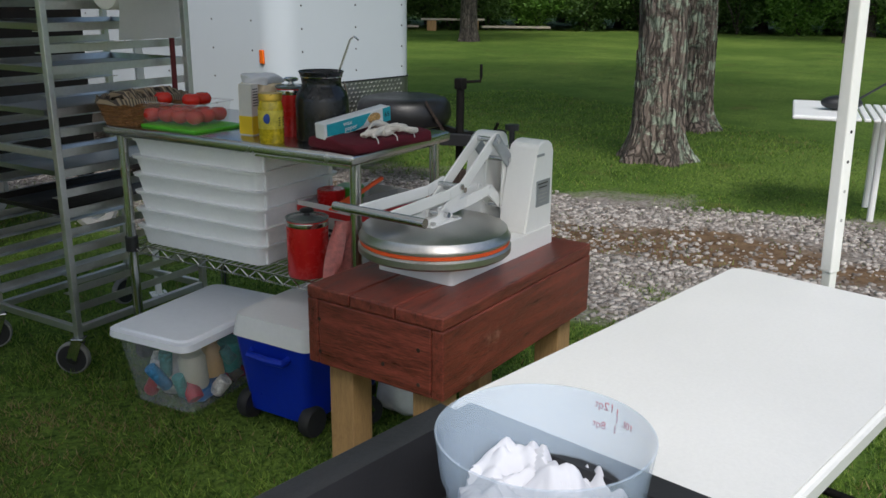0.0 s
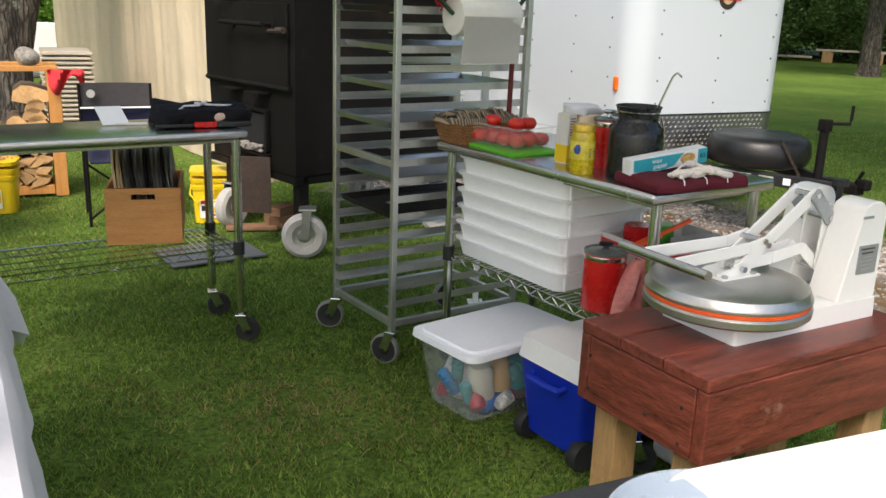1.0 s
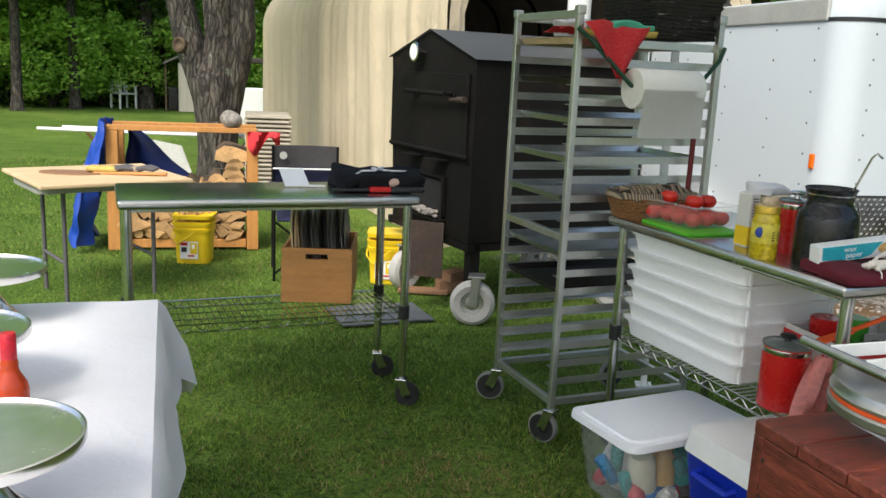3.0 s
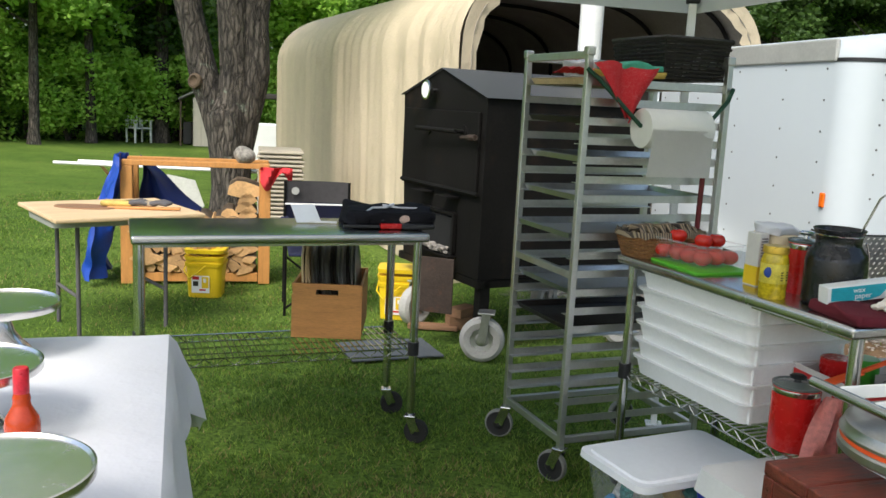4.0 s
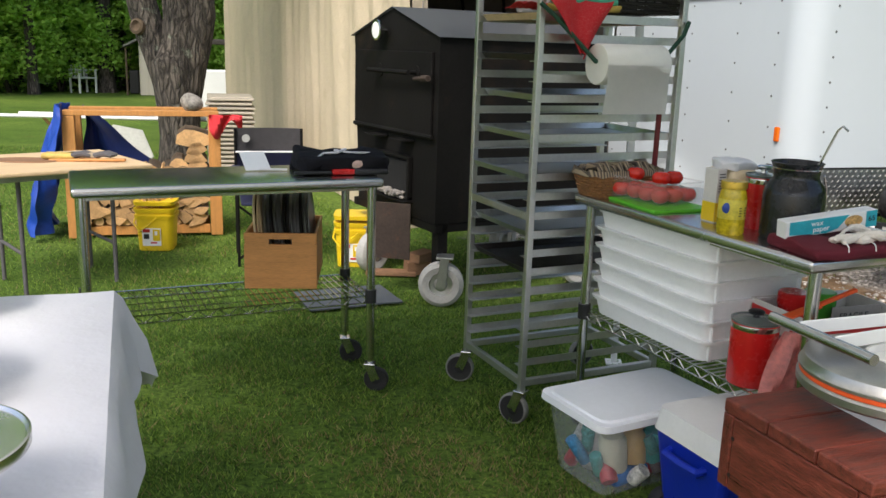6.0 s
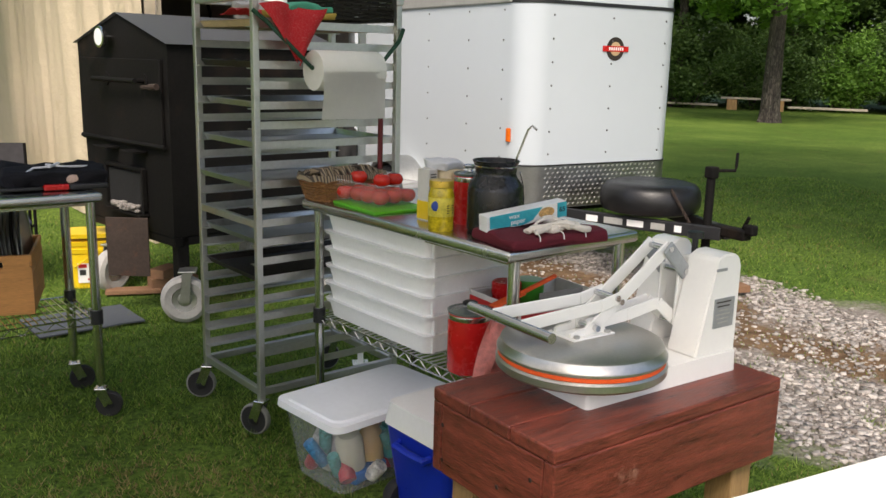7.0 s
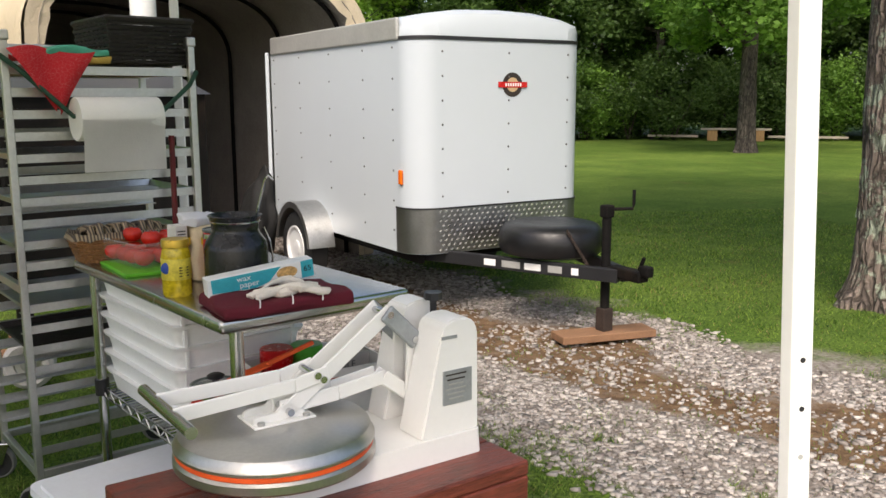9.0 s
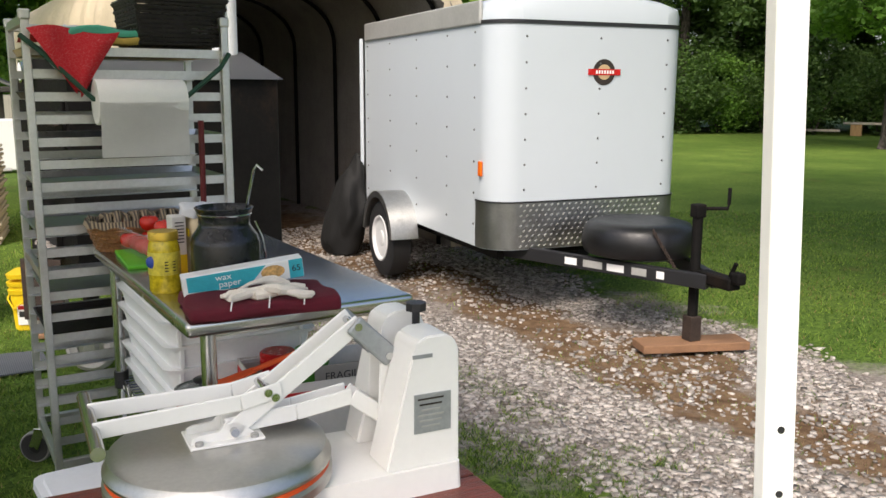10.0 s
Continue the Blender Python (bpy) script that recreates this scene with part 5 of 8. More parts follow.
def bag_and_box():
    t = thing("meal_carton", pose(0.535, 2.53, 0.976, 0, 0, 32) @ Matrix.Diagonal((0.7, 0.7, 1.05, 1)), "white and yellow cardboard carton of meal", "carton")
    bm = B()
    box(bm, (0, 0, 0.085), (0.055, 0.085, 0.17), 0.003)
    part("body", bm, CARDW, t)
    bm = B()
    box(bm, (-0.0285, 0, 0.035), (0.002, 0.084, 0.06))
    box(bm, (0, -0.0435, 0.035), (0.054, 0.002, 0.06))
    part("yellow_panel", bm, YELLOW, t)
    for k in range(7):
        bm = B()
        box(bm, (0.0, -0.0445, 0.1 + 0.009 * k), (0.036, 0.001, 0.003))
        part("print_line", bm, INK, t)
    t = thing("flour_bag", pose(0.60, 2.58, 0.976, 0, 0, 30), "rolled-down paper flour bag with yellow print", "bag")
    bm = B()
    box(bm, (0, 0, 0.09), (0.10, 0.13, 0.18), 0.02, seg=3)
    bmesh.ops.subdivide_edges(bm, edges=bm.edges[:], cuts=2, use_grid_fill=True)
    for v in bm.verts:
        v.co += 0.008 * Vector((noise.noise(v.co * 22), noise.noise(v.co * 22 + Vector((5, 0, 0))), noise.noise(v.co * 22 + Vector((9, 0, 0)))))
    part("bag", bm, mat("cream_paper", (0.66, 0.55, 0.38), 0.85, 0, 0.1, 12, 60, 0.2), t, smooth=True)
    bm = B()
    box(bm, (-0.004, -0.004, 0.188), (0.11, 0.12, 0.035), 0.012, seg=3)
    bmesh.ops.subdivide_edges(bm, edges=bm.edges[:], cuts=2, use_grid_fill=True)
    for v in bm.verts:
        v.co += 0.015 * Vector((noise.noise(v.co * 28), noise.noise(v.co * 28 + Vector((5, 0, 0))), noise.noise(v.co * 28 + Vector((9, 0, 0)))))
    part("folded_top", bm, CLOTH, t, smooth=True)
    bm = B()
    box(bm, (-0.054, 0, 0.13), (0.004, 0.08, 0.022), 0.001)
    box(bm, (0, -0.068, 0.13), (0.06, 0.004, 0.022), 0.001)
    part("yellow_print", bm, YELLOW, t)


bag_and_box()


def towel(m, w, d, h, material, label, name="towel", seed=0.0, amp=1.0):
    bm = B()
    box(bm, (0, 0, h / 2), (w, d, h), h * 0.35, seg=3)
    bmesh.ops.subdivide_edges(bm, edges=bm.edges[:], cuts=4, use_grid_fill=True)
    for v in bm.verts:
        q = v.co * 16 + Vector((seed, seed, 0))
        if v.co.z > 0.003:
            v.co += amp * Vector((0.01 * noise.noise(q), 0.01 * noise.noise(q + Vector((7, 0, 0))), 0.012 * noise.noise(q * 0.8 + Vector((3, 1, 0)))))
        v.co.z = max(0.0005, v.co.z)
    ob = part(name, bm, material, smooth=True)
    ob.matrix_basis = m
    return tagged(ob, label, "cloth")


MAROON = mat("maroon_cotton", (0.105, 0.007, 0.016), 0.9, 0, 0.2, 14, 200, 0.3)
TOWELM = pose(0.84, 2.165, 0.976, 0, 0, 22)
folded = towel(TOWELM, 0.37, 0.22, 0.038, MAROON, "folded maroon towel with a few white woven stripes", amp=1.3)
for x in (-0.09, 0.0, 0.085):
    bm = B()
    tube(bm, [(x, -0.117, 0.026), (x + 0.003, -0.111, 0.038), (x + 0.006, -0.1, 0.0435), (x + 0.01, -0.085, 0.0445)], 0.0018, 6)
    part("white_stripe", bm, TOWEL, folded, "white woven stripe")


def twisted_rag(m):
    """A cotton cloth wrung into ropes and dropped in a loose heap."""
    bm = B()
    for k in range(5):
        q = random.Random(40 + k)
        pts, rad = [], []
        for i in range(12):
            f = i / 11
            pts.append((-0.1 + 0.2 * f + 0.012 * q.uniform(-1, 1), -0.032 + 0.017 * k + 0.022 * math.sin(f * 5.5 + k * 1.1), 0.014 + 0.022 * math.sin(math.pi * f) * (0.6 + 0.4 * math.sin(k * 2.0)) + 0.004 * q.uniform(-1, 1)))
            rad.append((0.010 + 0.005 * math.sin(f * 9 + k * 2)) * (0.55 + 0.45 * math.sin(math.pi * min(1, max(0, f)))))
        tube(bm, pts, rad, 8)
    ob = part("cleaning_cloth", bm, mat("cream_cotton", (0.72, 0.66, 0.58), 0.95, 0, 0.08, 30, 200, 0.3), smooth=True)
    ob.matrix_basis = m
    tagged(ob, "crumpled cream cotton cloth on the maroon towel", "cloth")


twisted_rag(pose(0.87, 2.115, 1.008, 0, 0, 26))


def wax_box():
    t = thing("wax_paper_box", pose(0.795, 2.205, 1.026, 4, -6.5, 20) @ Matrix.Diagonal((0.93, 1, 0.86, 1)), "long teal and white wax paper box", "box")
    L, H = 0.325, 0.058
    bm = B()
    box(bm, (0, 0, H / 2), (L, 0.045, H), 0.002)
    part("box", bm, WHITEPL, t)
    bm = B()
    prism(bm, [(-L / 2 + 0.012, 0.012), (-L / 2 + 0.14, 0.002), (0.02, 0.012), (0.06, H - 0.004), (-L / 2 + 0.012, H - 0.002)], -0.0245, -0.0228)
    part("teal_panel", bm, TEAL, t)
    bm = B()
    box(bm, (0.142, -0.0235, H / 2), (0.038, 0.002, H - 0.002))
    part("teal_panel", bm, TEAL, t)
    bm = B()
    bmesh.ops.create_uvsphere(bm, u_segments=12, v_segments=8, radius=0.022, matrix=Matrix.Translation((0.078, -0.0232, 0.03)) @ Matrix.Diagonal((1.5, 0.06, 0.9, 1)))
    part("picture_patch", bm, mat("toast_print", (0.55, 0.33, 0.12), 0.6, 0, 0.4, 60, 120, 0), t)
    text_part("wax", 0.026, Matrix.Translation((-0.055, -0.0252, 0.041)) @ FLAT_X, WHITEINK, t)
    text_part("paper", 0.026, Matrix.Translation((-0.04, -0.0252, 0.02)) @ FLAT_X, WHITEINK, t)
    text_part("65", 0.026, Matrix.Translation((0.142, -0.0252, 0.03)) @ FLAT_X, INK, t)


TEAL = mat("teal_print", (0.03, 0.36, 0.44), 0.4)
wax_box()


# ---- storage bin and cooler under the table ----
def storage_bin():
    t = thing("storage_bin", pose(0.348, 2.655, 0, 0, 0, 34), "clear plastic storage bin with white lid, full of supplies", "storage bin")
    bm = B()
    frustum(bm, 0.01, (0.46, 0.28), 0.28, (0.545, 0.345), 0.04)
    bmesh.ops.delete(bm, geom=[f for f in bm.faces if f.normal.z > 0.9], context='FACES')
    part("body", bm, MILKPL, t, smooth=True)
    bm = B()
    frustum(bm, 0.272, (0.59, 0.388), 0.296, (0.585, 0.383), 0.045)
    frustum(bm, 0.296, (0.54, 0.335), 0.303, (0.53, 0.325), 0.04)
    part("lid", bm, BINLID, t, "translucent white lid", smooth=True)
    return t


BINLID = mat("bin_lid_plastic", (0.84, 0.86, 0.9), 0.4, 0, 0.03, 5, 40, 0.02)
storage_bin()
BINM = pose(0.348, 2.655, 0, 0, 0, 34)
stock = [((-0.15, -0.09), 0.05, 0.15, (0.62, 0.6, 0.5)), ((-0.05, -0.1), 0.045, 0.13, (0.6, 0.4, 0.16)), ((0.06, -0.09), 0.05, 0.12, (0.05, 0.38, 0.36)), ((0.16, -0.1), 0.04, 0.11, (0.1, 0.1, 0.12)),
         ((-0.16, 0.04), 0.05, 0.18, (0.6, 0.6, 0.62)), ((-0.05, 0.03), 0.05, 0.2, (0.1, 0.4, 0.38)), ((0.07, 0.04), 0.05, 0.16, (0.3, 0.2, 0.12)), ((0.17, 0.03), 0.04, 0.2, (0.05, 0.05, 0.06))]
for k, ((x, y), r, h, col) in enumerate(stock):
    bm = B()
    lathe(bm, [(r * 0.95, 0), (r, 0.005), (r, h * 0.8), (r * 0.8, h * 0.9), (r * 0.8, h), (r * 0.7, h)], 20)
    ob = part("bottle", bm, mat("bottle_plastic", col, 0.4, 0, 0.1), smooth=True)
    ob.matrix_basis = BINM @ pose(x * 0.85, y * 0.75, 0.07, (8, -11, 5, -6, 9, -4, 12, 3)[k], (-14, 9, -8, 15, 5, -10, 7, -5)[k], 20 * k)
    tagged(ob, "plastic bottle inside the storage bin", "bottle", "supplies in the bin")
for x, y, rz, col in ((-0.1, -0.1, 8, (0.05, 0.2, 0.55)), (0.1, -0.08, -12, (0.5, 0.03, 0.05)), (0.0, 0.08, 4, (0.1, 0.25, 0.5))):
    bm = B()
    box(bm, (0, 0, 0.025), (0.17, 0.09, 0.05), 0.012, seg=3)
    ob = part("packet", bm, mat("packet_foil", col, 0.35, 0, 0.3, 14, 60, 0.1), smooth=True)
    ob.matrix_basis = BINM @ pose(x * 0.8, y * 0.7, 0.016, 0, 0, rz)
    tagged(ob, "bright plastic packet at the bottom of the bin", "packet", "supplies in the bin")

q = random.Random(77)
for k in range(16):
    side = k % 2
    x = q.uniform(-0.2, 0.2) if side else q.uniform(-0.205, -0.18)
    y = -0.105 - q.uniform(0, 0.015) if side else q.uniform(-0.1, 0.1)
    h = q.uniform(0.05, 0.11)
    r = q.uniform(0.022, 0.034)
    bm = B()
    lathe(bm, [(r * 0.9, 0), (r, 0.004), (r, h), (r * 0.96, h + 0.004), (r * 0.96, h + 0.016), (r * 0.9, h + 0.018)], 18)
    ob = part("jar", bm, mat("jar_print", q.choice(((0.6, 0.6, 0.58), (0.4, 0.3, 0.16), (0.06, 0.22, 0.42), (0.4, 0.04, 0.06), (0.1, 0.08, 0.07), (0.55, 0.56, 0.58), (0.08, 0.3, 0.3))), 0.35, 0, 0.5, 22, 90, 0), smooth=True)
    ob.matrix_basis = BINM @ pose(x, y, 0.03 + q.uniform(0, 0.09), q.uniform(-35, 35), q.uniform(-40, 40), q.uniform(0, 180))
    tagged(ob, "small printed jar jumbled inside the storage bin", "jar", "supplies in the bin")


def cooler():
    t = thing("cooler", pose(0.66, 2.295, 0, 0, 0, 30), "blue wheeled cooler with a white lid", "cooler")
    bm = B()
    frustum(bm, 0.045, (0.41, 0.27), 0.325, (0.47, 0.335), 0.03)
    part("body", bm, BLUEPL, t, smooth=True)
    bm = B()
    frustum(bm, 0.327, (0.485, 0.35), 0.402, (0.46, 0.325), 0.035, seg=4)
    part("lid", bm, WHITEPL, t, smooth=True)
    bm = B()
    tube(bm, [(-0.222, -0.08, 0.285), (-0.254, -0.075, 0.275), (-0.256, 0.0, 0.272), (-0.254, 0.075, 0.275), (-0.222, 0.08, 0.285)], 0.014, 8)
    part("carry_handle", bm, BLUEPL, t, smooth=True)
    for y in (-0.14, 0.14):
        bm = B()
        M = Matrix.Translation((-0.19, y, 0.055)) @ Euler((radians(90), 0, 0)).to_matrix().to_4x4()
        lathe(bm, [(0.02, -0.02), (0.05, -0.022), (0.055, -0.012), (0.055, 0.012), (0.05, 0.022), (0.02, 0.02)], 24, M)
        part("wheel", bm, RUBBER, t, smooth=True)
    for y in (-0.12, 0.12):
        bm = B()
        box(bm, (0.17, y, 0.025), (0.04, 0.04, 0.05), 0.005)
        part("foot", bm, BLACKPL, t)


cooler()
# pale plastic sack slumped behind the stand's legs
bm = B()
box(bm, (0, 0, 0.16), (0.26, 0.2, 0.32), 0.06, seg=3)
bmesh.ops.subdivide_edges(bm, edges=bm.edges[:], cuts=3, use_grid_fill=True)
for v in bm.verts:
    v.co += 0.02 * Vector((noise.noise(v.co * 14), noise.noise(v.co * 14 + Vector((5, 0, 0))), 0))
    v.co.z = max(0.0, v.co.z)
ob = part("plastic_sack", bm, mat("white_sack", (0.68, 0.7, 0.68), 0.4, 0, 0.1, 8, 40, 0.2), smooth=True)
ob.matrix_basis = pose(0.98, 2.12, 0.0, 0, 0, 25)
tagged(ob, "slumped white plastic sack on the grass", "sack")


# ---- things on and round the rack ----
def on_rack(x, y, z, rx=0, ry=0, rz=0):
    return RACK @ pose(x, y, z, rx, ry, rz)


def towel_roll():
    t = thing("paper_towel_roll", on_rack(0.0, -0.365, 1.468), "white paper towel roll hung on a green elastic cord", "paper towel")
    M = Euler((0, radians(90), 0)).to_matrix().to_4x4()
    bm = B()
    lathe(bm, [(0.02, -0.145), (0.074, -0.145), (0.076, -0.142), (0.076, 0.142), (0.074, 0.145), (0.02, 0.145), (0.02, -0.144)], 40, M)
    part("roll", bm, TOWEL, t, smooth=True)
    bm = B()
    rows = []
    for j in range(12):
        z = -0.0165 * j
        rows.append([bm.verts.new((-0.143 + 0.286 * i / 12, -0.0765 - 0.004 * math.sin(j * 0.4 + i * 0.3) + 0.0015 * j, z)) for i in range(13)])
    for p, q in zip(rows, rows[1:]):
        for i in range(12):
            bm.faces.new((p[i], p[i + 1], q[i + 1], q[i]))
    bmesh.ops.solidify(bm, geom=bm.faces[:], thickness=0.001)
    part("loose_sheet", bm, TOWEL, t, smooth=True)
    bm = B()
    tube(bm, [(-0.35, 0.085, 0.215), (-0.30, 0.06, 0.17), (-0.15, 0.0, 0.01), (0.15, 0.0, 0.01), (0.30, 0.06, 0.12), (0.34, 0.085, 0.17)], 0.009, 8)
    part("elastic_cord", bm, mat("green_cord", (0.015, 0.06, 0.035), 0.7, 0, 0.3, 60, 200, 0.2), t, smooth=True)


towel_roll()


def drape(name, m, pts_fn, nu, nv, material, label, category):
    bm = B()
    rows = [[bm.verts.new(pts_fn(i / nu, j / nv)) for i in range(nu + 1)] for j in range(nv + 1)]
    for p, q in zip(rows, rows[1:]):
        for i in range(nu):
            bm.faces.new((p[i], p[i + 1], q[i + 1], q[i]))
    bmesh.ops.remove_doubles(bm, verts=bm.verts, dist=0.0004)
    bmesh.ops.recalc_face_normals(bm, faces=bm.faces)
    bmesh.ops.solidify(bm, geom=bm.faces[:], thickness=0.002)
    ob = part(name, bm, material, smooth=True)
    ob.matrix_basis = m
    return tagged(ob, label, category)


def bandana_mat():
    m = mat("red_bandana", (0.5, 0.012, 0.02), 0.8, 0, 0.15, 12, 200, 0.15)
    L, b = m.node_tree.links, m.node_tree.nodes["Principled BSDF"]
    tc = nd(m, "ShaderNodeTexCoord")
    v = nd(m, "ShaderNodeTexVoronoi", Scale=85.0)
    v.feature = 'DISTANCE_TO_EDGE'
    L.new(tc.outputs["Object"], v.inputs["Vector"])
    r = nd(m, "ShaderNodeMapRange")
    for i, q in enumerate((0.022, 0.01, 0.0, 0.4)):
        r.inputs[i + 1].default_value = q
    L.new(v.outputs["Distance"], r.inputs[0])
    mx = nd(m, "ShaderNodeMix")
    mx.data_type = 'RGBA'
    L.new(r.outputs[0], mx.inputs[0])
    mx.inputs[6].default_value, mx.inputs[7].default_value = (0.5, 0.012, 0.02, 1), (0.6, 0.35, 0.35, 1)
    L.new(mx.outputs[2], b.inputs["Base Color"])
    return m


BANDANA = bandana_mat()
drape("bandana", on_rack(-0.17, -0.275, 1.675), lambda u, v: (-0.16 + 0.29 * (u * (1 - 0.94 * v) + 0.47 * v), -0.03 - 0.02 * math.sin(u * 9 + v * 3) * (1 - v * 0.5) - 0.03 * v + 0.1 * max(0, 0.12 - v), 0.03 - 0.21 * v + 0.012 * math.sin(u * 6)), 14, 12, BANDANA, "red patterned bandana draped over the rack's edge", "bandana")
towel(on_rack(-0.1, -0.19, 1.688, 0, 0, 15), 0.25, 0.14, 0.03, mat("green_cloth", (0.08, 0.4, 0.28), 0.85, 0, 0.15, 20, 200, 0.2), "folded teal cloth on top of the rack", "folded_cloth", 2.0, 1.6)
towel(on_rack(-0.1, -0.19, 1.662, 0, 0, 8), 0.25, 0.15, 0.025, mat("ochre_cloth", (0.5, 0.35, 0.08), 0.85, 0, 0.15, 20, 200, 0.2), "folded ochre cloth beneath the teal one", "folded_cloth", 6.0, 1.4)
towel(on_rack(-0.12, 0.1, 1.662, 0, 0, 30), 0.2, 0.16, 0.07, CLOTH, "crumpled white cloth on top of the rack", "crumpled_cloth", 9.0, 2.5)
drape("bandana", on_rack(-0.24, -0.05, 1.67), lambda u, v: (-0.09 + 0.18 * u, 0.15 * v - 0.07, 0.012 + 0.012 * math.sin(u * 8 + v * 5)), 10, 8, BANDANA, "red bandana lying on the wooden tray", "bandana")


def black_basket():
    t = thing("black_basket", on_rack(0.19, -0.04, 1.665), "black woven storage basket on top of the rack", "basket")
    hx, hy, h = 0.16, 0.19, 0.17
    def ring(z, g):
        out = []
        for a, b_ in (((-1, -1), (1, -1)), ((1, -1), (1, 1)), ((1, 1), (-1, 1)), ((-1, 1), (-1, -1))):
            for k in range(14):
                f = k / 14
                out.append(((a[0] + (b_[0] - a[0]) * f) * hx * g, (a[1] + (b_[1] - a[1]) * f) * hy * g, z))
        return out
    for j in range(11):
        bm = B()
        pts = [(x * (1 + 0.016 * (-1) ** (i + j)), y * (1 + 0.016 * (-1) ** (i + j)), z) for i, (x, y, z) in enumerate(ring(0.008 + 0.0155 * j, 0.9 + 0.01 * j))]
        tube(bm, pts, 0.0075 if j < 10 else 0.011, 5, True)
        part("woven_strand", bm, BLACKWICK, t, smooth=True)
    for i in range(0, 56, 2):
        bm = B()
        rod(bm, ring(0.0, 0.9)[i], ring(0.17, 1.0)[i], 0.004, 5)
        part("stake", bm, BLACKWICK, t)
    bm = B()
    box(bm, (0, 0, 0.006), (2 * hx * 0.88, 2 * hy * 0.88, 0.008))
    part("bottom", bm, BLACKWICK, t)


BLACKWICK = mat("black_wicker", (0.016, 0.014, 0.013), 0.5, 0, 0.4, 40, 120, 0.3)
black_basket()
bm = B()
rod(bm, (0, 0, 0), (0.004, 0, 0.42), 0.011, 10)
ob = part("broom_handle", bm, mat("dark_red_paint", (0.13, 0.008, 0.012), 0.4), smooth=True)
ob.matrix_basis = on_rack(0.22, -0.29, 0.98)
tagged(ob, "dark red wooden handle propped against the rack", "handle")


# ---- things on the left-hand table ----
def on_l(x, y, z):
    return pose(x, y, z)


CR = pose(-1.18, 3.48, 0.445, 0, 0, 10)


def crate():
    t = thing("wooden_crate", CR, "pine crate with a hand slot holding round pans", "crate")
    W, D, H = 0.316, 0.42, 0.25
    def endboard(y):
        bm = B()
        for c, s in (((0, y, 0.1), (W, 0.018, 0.2)), ((0, y, 0.237), (W, 0.018, 0.026)), ((-0.1, y, 0.212), (0.1, 0.018, 0.024)), ((0.1, y, 0.212), (0.1, 0.018, 0.024))):
            box(bm, c, s)
        return bm
    for y in (-D / 2, D / 2):
        part("end_board", endboard(y), CRATEW, t)
    for x in (-W / 2 + 0.006, W / 2 - 0.006):
        for k in range(3):
            bm = B()
            box(bm, (x, 0, 0.042 + 0.083 * k), (0.012, D - 0.02, 0.078), 0.002, None)
            part("side_slat", bm, CRATEW, t)
    bm = B()
    box(bm, (0, 0, 0.008), (W - 0.03, D - 0.02, 0.012))
    part("bottom_board", bm, CRATEW, t)


crate()
for k in range(17):
    bm = B()
    r = 0.19 + 0.004 * math.sin(k * 1.3)
    lathe(bm, [(r * 0.5, 0), (r * 0.95, 0.0), (r * 0.97, 0.003), (r, 0.01), (r + 0.003, 0.011), (r + 0.001, 0.013), (r * 0.96, 0.005), (r * 0.5, 0.003)], 36)
    ob = part("pizza_pan", bm, BOARD if k < 3 else (DARKPAN if k in (5, 9, 10, 14) else PANS), smooth=True)
    ob.matrix_basis = CR @ pose(-0.118 + 0.0145 * k, 0.0, 0.225, 0, 84 + 2 * math.sin(k * 2.1), 0)
    tagged(ob, "round wooden peel standing in the crate" if k < 3 else "round metal pizza pan standing on edge in the crate", "pan", "pans in the crate")

towel(pose(-0.90, 3.38, 0.965, 0, 0, 22), 0.40, 0.24, 0.085, mat("black_cloth", (0.01, 0.01, 0.013), 0.9, 0, 0.4, 20, 200, 0.4, spec=0.2), "folded black apron with white ties on the table", "apron", 3.0, 3.0)
bm = B()
tube(bm, [(-0.12, -0.1, 0.07), (-0.08, -0.04, 0.085), (-0.02, -0.06, 0.09), (0.02, -0.02, 0.1), (0.0, 0.02, 0.09), (-0.03, -0.02, 0.095), (0.04, -0.05, 0.088), (0.09, -0.03, 0.085), (0.16, 0.0, 0.08), (0.19, 0.04, 0.07)], 0.005, 6)
ob = part("apron_string", bm, CLOTH, smooth=True)
ob.matrix_basis = pose(-0.90, 3.38, 0.965, 0, 0, 22)
tagged(ob, "white cotton apron string in a loose knot", "string")
bm = B()
bmesh.ops.create_uvsphere(bm, u_segments=14, v_segments=8, radius=0.045, matrix=Matrix.Diagonal((1.3, 0.7, 0.6, 1)))
ob = part("pale_rag", bm, mat("pale_cloth", (0.5, 0.36, 0.3), 0.85, 0, 0.2, 20, 100, 0.2), smooth=True)
ob.matrix_basis = pose(-0.80, 3.32, 1.005, 0, 0, 22)
tagged(ob, "small pale cloth bundle tucked in the apron", "cloth")


def tongs():
    t = thing("grill_tool", pose(-0.86, 3.255, 0.967, 0, 0, 24), "black and red handled grill tool on the table", "tool")
    bm = B()
    box(bm, (-0.13, 0, 0.012), (0.16, 0.02, 0.012), 0.004)
    part("shaft", bm, BLACKPL, t)
    bm = B()
    box(bm, (0.0, 0, 0.014), (0.1, 0.03, 0.024), 0.008)
    part("grip", bm, REDPAINT, t)
    bm = B()
    box(bm, (0.12, 0, 0.014), (0.15, 0.05, 0.024), 0.008)
    part("head", bm, BLACKPL, t)


